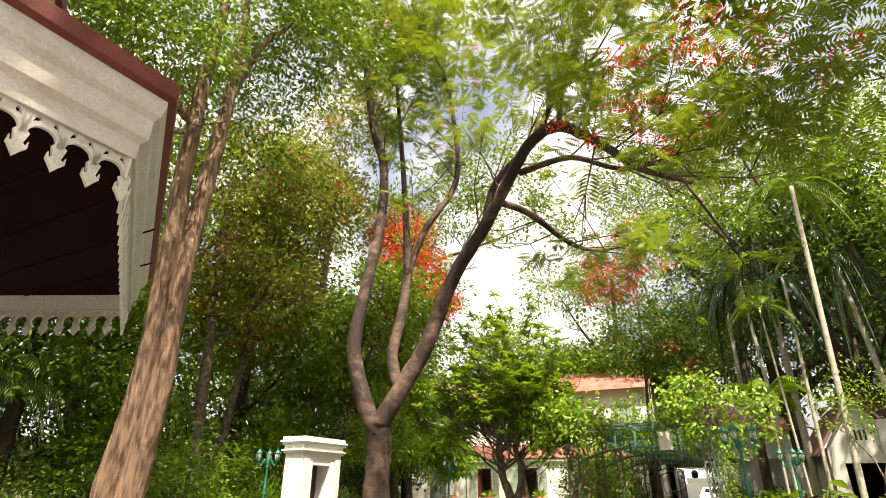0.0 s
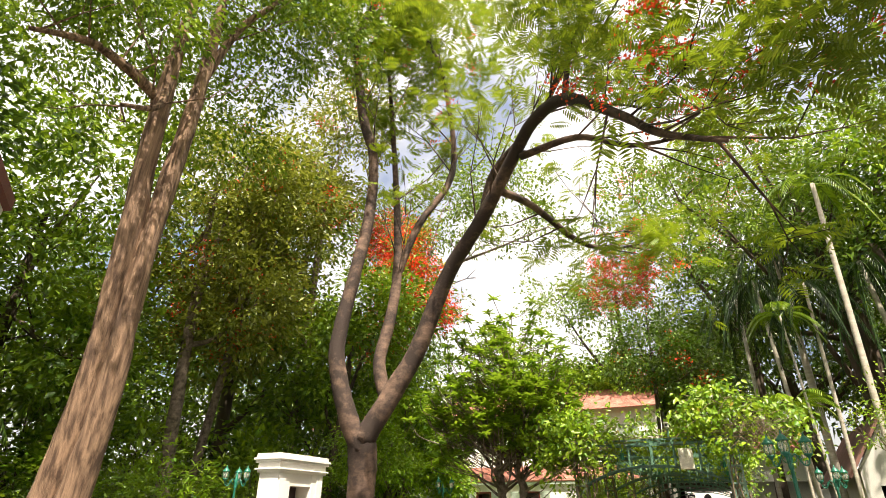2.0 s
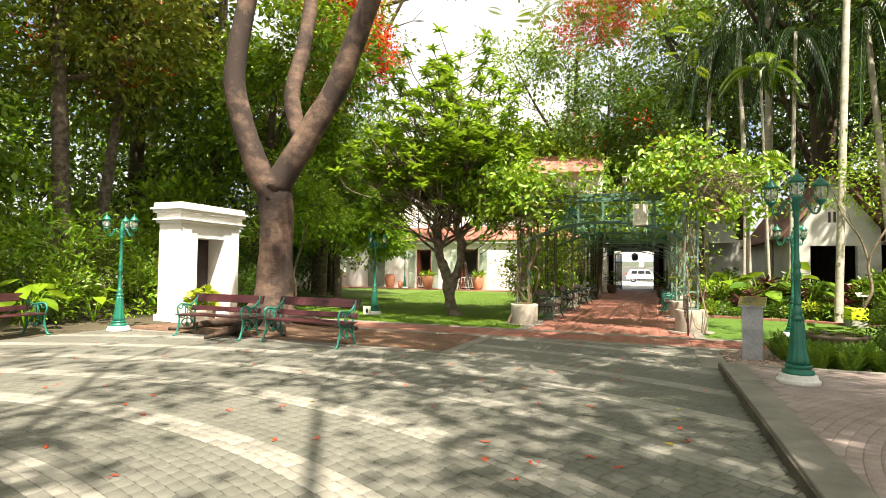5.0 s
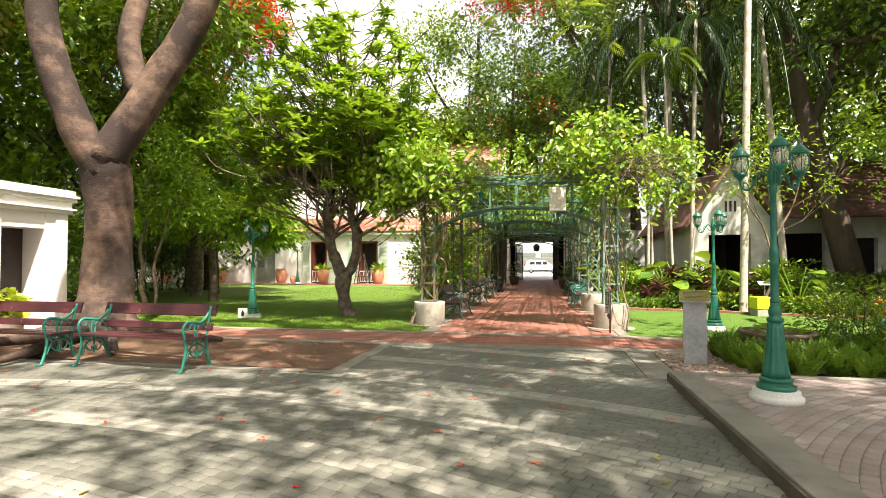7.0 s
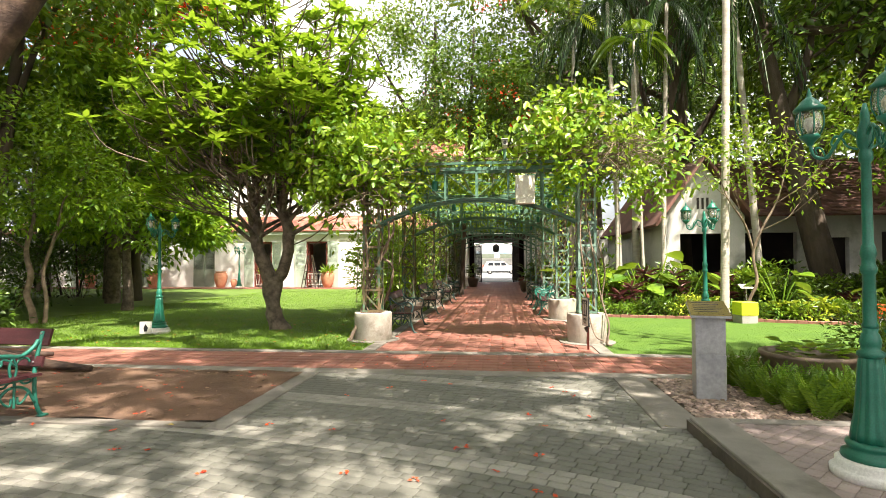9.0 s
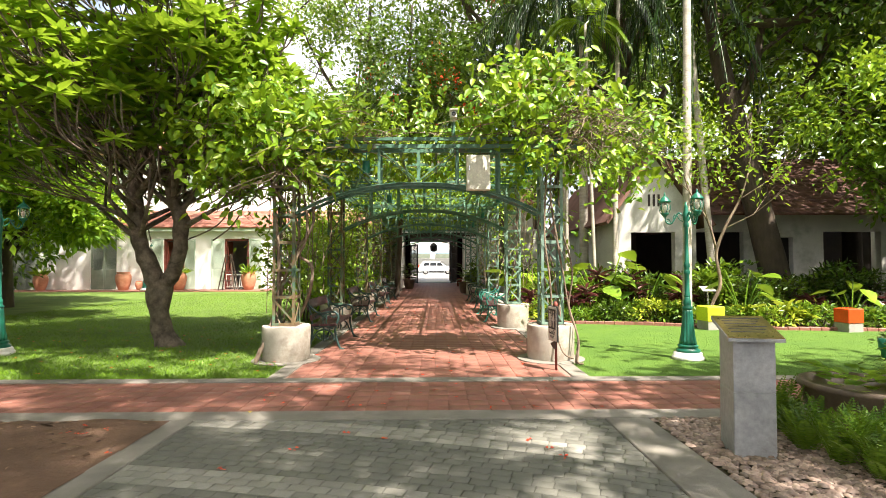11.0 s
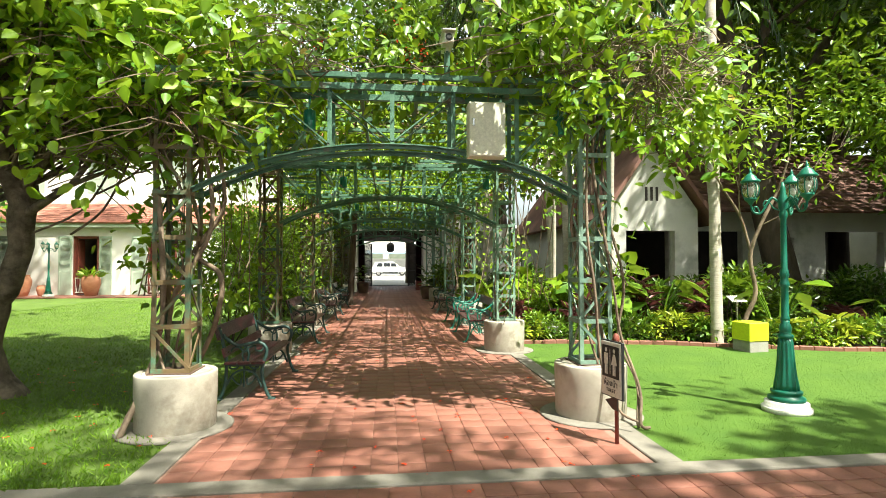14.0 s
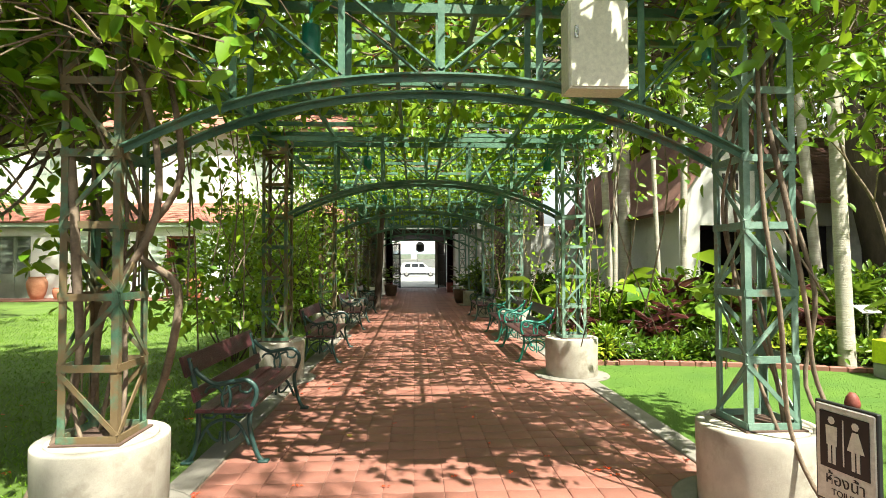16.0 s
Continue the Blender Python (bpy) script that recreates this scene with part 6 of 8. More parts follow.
BT("tall_tree", -12, 52, 14, 0.4, [(0, 0, 11.5, 4.5, 3.5, 2.6), (4, 0, 10.5, 3.6, 3, 2.2), (-5, 0, 11, 4, 3, 2.5)], LEAF_MID, "leafy tree behind the house roof", 380, 24, 0.32, spread=0.8)
BT("tall_tree", -6.5, 48, 13, 0.4, [(0, 0, 10.5, 3.4, 3, 3.2), (3, 0, 9, 2.6, 2.4, 2.4), (-3, 0, 11.5, 3, 2.6, 2.4)], LEAF_VINE, "light-green tree behind the gatehouse", 360, 24, 0.27, spread=0.65)
BT("fig_tree", 4.5, 47.5, 15, 0.7, [(-3.5, -3, 12, 4, 3, 2.6), (0, -2, 14.5, 4.5, 4, 3), (4, -3, 11, 4, 3.4, 2.8), (-6, -2, 9.5, 3, 2.6, 2.2), (7, -2, 14, 4, 3.5, 3)], LEAF_DARK, "huge dark fig tree with spreading limbs", 520, 24, 0.27, BARK_DARK, (-1, -2), 0.75)
BT("fig_tree", 8.6, 27.7, 12, 0.46, [(0, 0.4, 10.8, 3.6, 3, 2.4), (4, 0.8, 12.5, 4, 3.4, 3), (-2.5, 1.8, 13.5, 3.4, 3, 2.6), (3, -1.8, 9.4, 3, 2.6, 2.2)], LEAF_DARK, "big dark-trunked tree leaning over the roof", 430, 24, 0.24, BARK_DARK, (-2.2, 0.4), 0.65)
BT("garden_tree", 9.7, 24.4, 5.5, 0.14, [(0, -0.5, 4.4, 2.0, 1.8, 1.7), (2, 0, 3.4, 2.0, 1.8, 1.6), (-1.6, -0.8, 5.2, 1.6, 1.4, 1.2), (3.4, -0.6, 5.0, 2.2, 1.8, 1.8), (1.2, -0.6, 6.4, 1.8, 1.6, 1.3)], LEAF_MID, "bushy garden tree with hanging pointed leaves", 620, 22, 0.155, BARK_DARK, (0.3, -0.3), 0.36)
BT("garden_tree", 13.5, 23.5, 7, 0.2, [(0, 0, 5, 2.8, 2.4, 2.4), (2.5, -1, 3.4, 2.4, 2, 2), (-1, 0, 7.5, 2.6, 2.4, 2)], LEAF_DARK, "dark shrubby tree at the lawn edge", 360, 24, 0.2, spread=0.42)
BT("tall_tree", 16, 34, 17, 0.4, [(0, 0, 13, 4.5, 4, 4), (-4, 0, 10, 3.6, 3, 3), (4, 0, 9, 4, 3.5, 3.5)], LEAF_MID, "tall green tree behind the outbuilding", 420, 24, 0.3, spread=0.75)


def bush(name, x, y, rx, ry, h, material, label, clumps=90, per=20, size=0.12, hang=0.2, simple=True, category="shrub", width=0.42):
    t = thing(name, x, y, 0, 0, label, category)
    g = Geo()
    for _ in range(7):
        a = rand.uniform(0, 6.28)
        twigs(g, [((0.15 * rx * math.cos(a), 0.15 * ry * math.sin(a), 0), (0.5 * math.cos(a), 0.5 * math.sin(a), 1))], h * 0.42, 0.018, 2, n=3)
    tagged(part("stem_tangle", g, BARK_DARK, t, "", True), kind="stuff")
    p, out = crown_points([(0, 0, h * 0.55, rx, ry, h * 0.48)], clumps, per, min(rx, h) * 0.18, 0.35)
    p[:, 2] = np.abs(p[:, 2])
    way = out + rand_dirs(len(p)) * 0.6 + np.array([0, 0, 0.25 - hang])
    me = leaf_blades("leaves", p, way, rand_dirs(len(p), 0.1, 1) + np.array([0, 0, 0.6]), size * rng.uniform(0.6, 1.2, len(p)), size * width, simple=simple)
    part("leaves", me, material, t)
    return t


# understorey on the plaza's far left
for x, y, rx, h, m in ((-18.5, 7.2, 1.9, 1.9, LEAF_FRANGI), (-20.5, 9.5, 2.2, 2.1, LEAF_MID), (-17.2, 4.8, 1.8, 1.7, LEAF_FRANGI), (-19.0, 12.4, 1.6, 2.0, LEAF_DARK), (-17.2, 13.6, 1.3, 1.8, LEAF_MID), (-15.6, 13.3, 1.1, 1.5, LEAF_MID), (-15.2, 16.2, 1.2, 1.7, LEAF_FRANGI), (-17.4, 17.4, 1.7, 2.4, LEAF_MID), (-14.4, 18.8, 1.1, 1.2, LEAF_DARK), (-16.2, 20.5, 1.5, 1.8, LEAF_DARK), (-20, 15, 1.9, 3.0, LEAF_VINE), (-22.5, 21, 2.4, 3.4, LEAF_DARK), (-19.5, 25.5, 2, 2.6, LEAF_DARK), (-21.5, 31, 2.2, 3, LEAF_DARK), (-15.5, 8.2, 0.8, 0.9, LEAF_MID)):
    bush("shrub", x, y, rx, rx, h, m, "leafy green garden shrub in the shade", 120, 22, 0.15)
frangipani_small = bush("frangipani_shrub", -16.9, 14.6, 1.6, 1.5, 3.4, LEAF_FRANGI, "leggy young frangipani with pale flowers", 70, 16, 0.27, 0.3, False, width=0.28)

# outer trees that close the view
for x, y, h, m, label in ((-36, 20, 15, LEAF_DARK, "dark outer garden tree"), (-34, 8, 14, LEAF_MID, "green outer garden tree"), (-33, -4, 13, LEAF_DARK, "dark outer garden tree"), (-37, 34, 16, LEAF_MID, "green outer garden tree"), (-30, 52, 16, LEAF_DARK, "dark tree behind the house"), (-21, 54, 15, LEAF_MID, "green tree behind the house"),
                          (-1, 56, 14, LEAF_DARK, "dark tree beyond the gate roof"), (11, 49, 17, LEAF_DARK, "dark tall tree beyond the garden wall"), (18, 44, 16, LEAF_MID, "green tall tree beyond the garden wall"), (22, 36, 16, LEAF_DARK, "dark outer garden tree"), (21, 27, 14, LEAF_MID, "green outer garden tree"), (20, 18, 13, LEAF_DARK, "dark outer garden tree"), (19, 9, 13, LEAF_MID, "green outer garden tree")):
    BT("outer_tree", x, y, h, 0.4, [(0, 0, h * 0.75, 4.6, 4.2, 3.6), (2.8, 0.5, h * 0.5, 3.4, 3, 2.8), (-3, 0.5, h * 0.5, 3.4, 3, 2.8), (0.5, 0, h * 1.05, 3.8, 3.4, 2.6)], m, label, 220, 22, 0.40, spread=0.9)
# unseen crowns added over the start of the walk to shade the plaza
BT("unseen_shade_tree", 6.5, -7.0, 11, 0.35, [(-3, 3.5, 12.5, 4.2, 3.8, 1.5), (-8, 5.5, 13.2, 4.0, 3.6, 1.4), (0, 8, 12.5, 3.4, 3.6, 1.3), (-3, 10.5, 13, 2.6, 2.6, 1.1), (-9, 8.5, 12.8, 2.6, 2.4, 1.2), (-7, 11.2, 12.8, 2.6, 2.2, 1.1), (-10.5, 11, 13.2, 2.2, 2.0, 1.0)], LEAF_MID, "unseen wide canopy tree added behind the start of the walk to shade the plaza", 560, 22, 0.22, spread=0.75, gap=0.0, lump=0.34)
BT("unseen_shade_tree", -12.5, -8.0, 12, 0.4, [(2, 5, 13.5, 3.6, 3.2, 1.4), (-2, 7, 14, 3.6, 3.2, 1.5)], LEAF_MID, "unseen wide canopy tree added behind the pavilion to shade the plaza", 200, 22, 0.22, spread=0.75, gap=0.0, lump=0.34)

# added out of view so that its shadow falls on the cross path
BT("unseen_shade_tree", 11.0, 10.5, 11, 0.3, [(-3.5, 0, 12, 2.6, 1.7, 0.9), (-5.9, -0.4, 12.2, 2.0, 1.5, 0.9), (-8.0, -0.3, 12.3, 1.8, 1.4, 0.8)], LEAF_MID, "unseen canopy tree added to shade the cross path", 190, 20, 0.22, spread=0.7, gap=-0.06, lump=0.5)

# tall crowns over the turf side
BT("tall_tree", 7.0, 38.5, 19, 0.45, [(-3, -2, 15, 4.2, 3.4, 3.2), (1, -3, 18.5, 4.4, 3.6, 3.2), (4, -2, 14, 4, 3.4, 3), (-6, -1, 11.5, 3.4, 3, 2.6)], LEAF_DARK, "tall dark tree with a high crown", 430, 22, 0.26, BARK_DARK, (0.5, -1), 0.7)
BT("tall_tree", 12.5, 27.0, 16, 0.3, [(-2, -2, 12, 3.4, 3, 2.8), (1, -1.5, 15.5, 3.6, 3.2, 2.8), (-4, -0.5, 15, 3.2, 2.8, 2.4), (2, -3, 9.5, 3, 2.6, 2.4)], LEAF_VINE, "tall light-green tree by the outbuilding", 430, 22, 0.22, BARK_GREY, (-0.5, -1), 0.6)
BT("tall_tree", -4.2, 34.0, 12, 0.12, [(0.6, -2, 9.2, 2.2, 1.8, 1.8), (2.4, -2.5, 8.0, 1.8, 1.6, 1.6)], LEAF_DARK, "thin dark tree hung with scarlet blossom", 190, 22, 0.18, BARK_DARK, (0.8, -2), 0.45, 10)
# unseen tree, placed only for its shadow on the raised paving
BT("unseen_shade_tree", 11.5, 1.0, 11, 0.35, [(-5.5, 4.5, 12, 3.4, 3.2, 1.4), (-3, 2.5, 12.5, 3.4, 3.2, 1.5), (-7.5, 1.5, 13, 3.2, 3.0, 1.3), (-1.5, 6.5, 11.2, 3.0, 2.8, 1.4), (-4, 10, 12, 2.6, 2.4, 1.2)], LEAF_MID, "unseen wide canopy tree added to shade the raised paving", 480, 22, 0.22, spread=0.75, gap=0.0, lump=0.34)

BT("tall_tree", 1.5, 43.5, 23, 0.4, [(-3.5, 0, 20, 4.2, 3.2, 3.2), (1.5, -1, 25, 4.4, 3.4, 3.4), (6, 0, 20.5, 4, 3.4, 3.2), (-5.5, 0, 26, 3.6, 3, 2.6)], LEAF_MID, "very tall tree hung with scarlet blossom", 430, 22, 0.26, BARK_DARK, (0.8, -0.5), 0.7, 40)

# dense thickets that close the garden's left side
def thicket(x, y, rx, ry, h, material, label):
    t = thing("thicket", x, y, 0, 0, label, "shrub", "boundary thickets")
    g = Geo()
    for _ in range(6):
        a = rand.uniform(0, 6.28)
        twigs(g, [((rx * 0.5 * math.cos(a), ry * 0.5 * math.sin(a), 0), (0.3 * math.cos(a), 0.3 * math.sin(a), 1))], h * 0.4, 0.06, 2, n=4)
    tagged(part("stem_tangle", g, BARK_DARK, t, "", True), kind="stuff")
    p, out = crown_points([(0, 0, h * 0.5, rx, ry, h * 0.5)], 200, 26, 0.42, 0.5)
    p[:, 2] = np.abs(p[:, 2])
    me = leaf_blades("leaves", p, out + rand_dirs(len(p)) * 0.6, rand_dirs(len(p), 0.1, 1) + np.array([0, 0, 0.6]), 0.34 * rng.uniform(0.6, 1.2, len(p)), 0.17, simple=True)
    part("leaves", me, material, t)


for x, y, rx, ry, h, m in ((-27, 2, 3, 3.4, 6, LEAF_DARK), (-27.5, 8, 3, 3.4, 7, LEAF_FRANGI), (-27, 14, 3, 3.2, 7.5, LEAF_MID), (-28, 20, 3, 3.4, 7, LEAF_FRANGI), (-25, 27.5, 2.6, 3.2, 6.5, LEAF_DARK), (-23, 33, 2.6, 2.8, 6, LEAF_DARK), (-23.5, -3, 3, 3, 6, LEAF_DARK), (-22.5, 14.5, 2, 2.4, 5, LEAF_FRANGI), (-19, 20.5, 1.8, 2, 4.2, LEAF_VINE), (-30, 27, 3, 3.5, 8, LEAF_DARK)):
    thicket(x, y, rx, ry, h, m, "dense dark green thicket along the garden boundary")

# high crowns behind the plaza and the lawn
BT("rain_tree", 6.0, 34.0, 18, 0.4, [(-6.5, -3, 17.5, 3.0, 2.6, 2.2), (-3, -5, 19.5, 3.2, 2.8, 2.2), (1, -6, 17, 3.2, 2.8, 2.4), (-5, -6.5, 14, 2.4, 2.2, 1.8), (4, -6, 20, 3.2, 2.8, 2.4)], LEAF_MID, "tall spreading tree with an airy crown", 330, 22, 0.2, BARK_DARK, (-1, -2), 0.7)
BT("rain_tree", -19.5, 30.5, 20, 0.35, [(4, 0, 20.5, 3.4, 3, 2.6), (8, 1, 22, 3.2, 3, 2.4), (0, 0, 19, 3.4, 3, 2.6), (10, 3, 19, 2.6, 2.4, 2.0)], LEAF_MID, "tall spreading tree with an airy crown", 300, 22, 0.22, BARK_GREY, (0.6, 0), 0.75)
BT("rain_tree", -20.5, 23.5, 20, 0.3, [(0, 0, 19, 3.2, 3, 3), (2.5, -1, 23, 3, 3, 2.4), (-3, -1, 16.5, 3, 2.6, 2.4)], LEAF_OLIVE, "tall olive-green tree with an airy crown", 300, 22, 0.22, BARK_GREY, (0.6, 0), 0.7, 16)
BT("rain_tree", -7.5, 46.5, 19, 0.35, [(0, 0, 17, 3.6, 3, 2.4), (4.5, -0.5, 15, 3.4, 2.8, 2.4), (-4.5, 0, 18.5, 3.4, 2.8, 2.2), (8, -1, 18, 3.4, 3, 2.4)], LEAF_MID, "tall spreading tree behind the gatehouse", 300, 22, 0.25, BARK_DARK, (0.6, 0), 0.8)

# ---- vines on the pergola ----
vine = thing("climbing_vine", -2.75, 19.2, 0.0, 0, "lush climbing vine with broad light-green leaves over the pergola", "vine")
vo = np.array([2.75, -19.2, 0.0])


def vine_leaves(name, p, size, material=LEAF_VINE, droop=0.35):
    n = len(p)
    way = rand_dirs(n, -0.9, 0.5)
    way[:, 2] -= 0.35
    way[:, 1] -= 0.25
    up = rand_dirs(n, 0.0, 1.0) + np.array([0, -0.7, 0.5])
    part(name, leaf_blades(name, p + vo, way, up, size * rng.uniform(0.6, 1.25, n), size * 0.62 * rng.uniform(0.7, 1.15, n), 0.14, 0.2), material, vine)


FRONT = [(-4.9, 18.9, 3.55, 1.2, 0.8, 0.65), (-6.0, 19.4, 3.6, 1.1, 0.9, 0.7), (-3.9, 18.6, 3.5, 0.6, 0.4, 0.35), (-1.2, 18.6, 3.65, 0.9, 0.6, 0.55), (-0.3, 18.9, 3.7, 1.0, 0.8, 0.75), (0.6, 19.3, 3.4, 0.7, 0.7, 0.8), (-0.7, 18.9, 4.35, 0.7, 0.5, 0.4), (-5.6, 18.8, 2.9, 0.6, 0.5, 0.6), (-4.6, 18.45, 3.0, 0.5, 0.3, 0.4)]
FRONT = [(a, b + 0.15, c + 0.16, d, e, f) for a, b, c, d, e, f in FRONT]
p, _ = crown_points(FRONT, 430, 13, 0.20, 0.3)
vine_leaves("front_leaves", p, 0.165)
n = 24000
yy = 19.0 + 22 * rng.uniform(0, 1, n)
xx = rng.uniform(-5.5, -0.05, n)
zz = 3.36 + np.abs(rng.normal(0, 0.16, n)) + 0.15 * np.abs(xx + 2.75) / 2.7
keep = np.array([noise.noise(Vector((x * 0.9, y * 0.9, 7))) > -0.34 + 0.16 * (abs(x + 2.75) < 1.7) for x, y in zip(xx, yy)])
vine_leaves("roof_leaves", np.stack([xx, yy, zz], 1)[keep], 0.15)
side = []
for cx, cnt, y1 in ((-4.98, 5600, 37), (-0.46, 1700, 36)):
    y = 18.9 + (y1 - 18.9) * rng.uniform(0, 1, cnt) ** 1.2
    z = 3.2 - 2.3 * rng.uniform(0, 1, cnt) ** (1.6 if cx < -2 else 2.2)
    x = cx + rng.normal(0, 0.22, cnt) + (-0.12 if cx < -2 else 0.15)
    ok = np.array([noise.noise(Vector((a * 0.8, b * 1.3, 3))) > -0.02 for a, b in zip(y, z)])
    side.append(np.stack([x, y, z], 1)[ok])
vine_leaves("side_leaves", np.concatenate(side), 0.115)
c = np.repeat(in_blobs(FRONT, 12), 3, 0)
vine_leaves("dry_leaves", c + rng.normal(0, 0.15, c.shape), 0.12, LEAF_DRY)
# upright shoots above the first arch
shoots = Geo()
sp = []
for _ in range(26):
    x0, y0 = rng.uniform(-5.6, 0.6), rng.uniform(18.4, 20)
    h = rng.uniform(0.5, 1.5)
    nodes = [(x0, y0, 3.4), (x0 + rng.normal(0, 0.15), y0 + rng.normal(0, 0.1), 3.4 + h * 0.5), (x0 + rng.normal(0, 0.3), y0 + rng.normal(0, 0.2), 3.4 + h)]
    cp = curve_points(nodes, 6)
    shoots.tube(cp, 0.006, 4)
    sp += [q for q in cp[2:] for _ in range(3)]
for _ in range(30):
    x0, y0 = rng.choice([rng.uniform(-6.2, -3.6), rng.uniform(-1.4, 0.9)]), rng.uniform(18.2, 19.8)
    l = rng.uniform(0.3, 1.0)
    cp = curve_points([(x0, y0, 3.3), (x0 + rng.normal(0, 0.1), y0 - 0.1, 3.3 - l * 0.5), (x0 + rng.normal(0, 0.15), y0 - 0.12, 3.3 - l)], 6)
    shoots.tube(cp, 0.005, 4)
    sp += [q for q in cp[1:] for _ in range(3)]
vine_leaves("shoot_leaves", np.array(sp) + rng.normal(0, 0.05, (len(sp), 3)), 0.125)
for ri, yi in enumerate(ROWS_Y):
    for cx in COL_X:
        for k in range(3 if ri == 0 else 2):
            ph, turns, dirn = rng.uniform(0, 6.28), rng.uniform(0.5, 1.6), rng.choice([-1, 1])
            nodes = []
            for s in np.linspace(0, 1, 9):
                a = ph + dirn * turns * 6.28 * s
                rad = 0.10 + 0.09 * rng.uniform()
                nodes.append((cx + rad * math.cos(a), yi + rad * math.sin(a), 0.52 + 3.0 * s, 0.012 - 0.005 * s + 0.004 * rng.uniform()))
            stem = Geo()
            limb(stem, nodes, 6, 4, 0.0)
            part("stem", stem.at(pose(2.75, -19.2, 0)), VINE_BARK, vine, "twisted grey-brown stem", True)
# stout stems that rise from the ground beside the first planters
for nodes in ([(-5.3, 18.35, -0.02, 0.036), (-5.12, 18.5, 0.35, 0.032), (-4.92, 18.65, 0.9, 0.028), (-4.85, 18.7, 1.6, 0.034), (-4.95, 18.75, 2.4, 0.03), (-5.1, 18.8, 3.2, 0.025)],
              [(-5.4, 18.5, -0.02, 0.03), (-5.22, 18.62, 0.3, 0.028), (-4.98, 18.85, 0.7, 0.026), (-4.8, 18.9, 1.3, 0.03), (-4.4, 18.85, 1.9, 0.028), (-4.45, 18.8, 2.6, 0.026), (-4.8, 18.8, 3.3, 0.02)],
              [(-5.1, 19.3, 0.0, 0.036), (-4.6, 19.2, 0.6, 0.034), (-4.42, 19.1, 1.0, 0.034), (-4.35, 19.05, 1.45, 0.034), (-4.62, 19.0, 1.7, 0.03), (-4.3, 19.0, 2.2, 0.026), (-4.5, 19, 3.2, 0.02)],
              [(0.02, 18.1, 0.03, 0.024), (-0.16, 18.12, 0.06, 0.025), (-0.04, 18.25, 0.36, 0.024), (-0.25, 18.45, 0.85, 0.023), (-0.5, 18.6, 1.3, 0.022), (-0.62, 18.6, 1.9, 0.028), (-0.7, 18.7, 2.6, 0.025), (-0.6, 18.8, 3.3, 0.02)],
              [(-0.02, 18.25, 0.02, 0.02), (-0.2, 18.15, 0.06, 0.022), (0.0, 18.35, 0.4, 0.022), (-0.16, 18.6, 0.8, 0.022), (-0.3, 18.75, 1.4, 0.024), (-0.5, 18.8, 2.2, 0.022), (-0.5, 18.9, 3.2, 0.02)],
              [(-0.35, 18.0, 0.12, 0.018), (-0.62, 18.15, 0.2, 0.02), (-0.8, 18.35, 0.6, 0.022), (-0.78, 18.5, 1.3, 0.024), (-0.85, 18.55, 2.0, 0.022), (-0.75, 18.7, 3.1, 0.02)]):
    col = -4.95 if nodes[0][0] < -2 else -0.58
    pull = 0.62 if col < -2 else 0.45
    nodes = [(col + (a - col) * (pull if c < 1.0 else 0.85), b + (0.28 if c < 1.0 else 0.1), c, r * (0.8 if col < -2 else 0.62)) for a, b, c, r in nodes]
    stem = Geo()
    limb(stem, nodes, 7, 5, 0.15)
    part("stem", stem.at(pose(2.75, -19.2, 0)), VINE_BARK, vine, "stout grey-brown stem", True)
tangle = Geo()
for _ in range(240):
    c = np.array([-0.25, 18.72, 3.58]) + rng.normal(0, 1, 3) * [0.32, 0.12, 0.16]
    d = rand_dirs(1, -0.8, 0.5)[0] * rng.uniform(0.25, 0.7)
    m = c + d * 0.5 + rng.normal(0, 0.12, 3)
    tangle.tube(curve_points([tuple(c), tuple(m), tuple(c + d)], 3), 0.0055, 4)
for _ in range(420):
    bx, by, bz = in_blobs(FRONT, 1)[0]
    d = rand_dirs(1, -0.5, 0.3)[0]
    l = rng.uniform(0.3, 0.9)
    q = (bx + d[0] * l * 0.5 + rng.normal(0, 0.1), by + d[1] * l * 0.5, bz - 0.12 + d[2] * l * 0.5 + rng.normal(0, 0.08))
    tangle.tube(curve_points([(bx, by, bz - 0.15), q, (bx + d[0] * l, by + d[1] * l, bz - 0.2 + d[2] * l)], 3), 0.0055, 4)
for _ in range(620):
    x0, y0 = rng.uniform(-5.3, -0.2), 19 + 21 * rng.uniform() ** 1.3
    a, l = rng.uniform(0, 6.28), rng.uniform(0.5, 1.6)
    tangle.tube(curve_points([(x0, y0, 3.46), (x0 + l * 0.5 * math.cos(a), y0 + l * 0.5 * math.sin(a), 3.43 + rng.uniform(0, 0.12)), (x0 + l * math.cos(a + 0.4), y0 + l * math.sin(a + 0.4), 3.46)], 3), 0.007, 4)
for _ in range(60):
    x0, y0 = rng.choice([-4.95, -0.5]) + rng.normal(0, 0.2), rng.uniform(18.6, 33)
    tangle.tube(curve_points([(x0, y0, 3.2), (x0 + rng.normal(0, 0.15), y0 + rng.normal(0, 0.2), 2.2), (x0 + rng.normal(0, 0.2), y0 + rng.normal(0, 0.3), rng.uniform(0.6, 1.6))], 4), 0.007, 4)
tagged(part("twig_tangle", tangle.at(pose(2.75, -19.2, 0)), VINE_BARK, vine, "tangle of dry brown twigs"), kind="stuff")


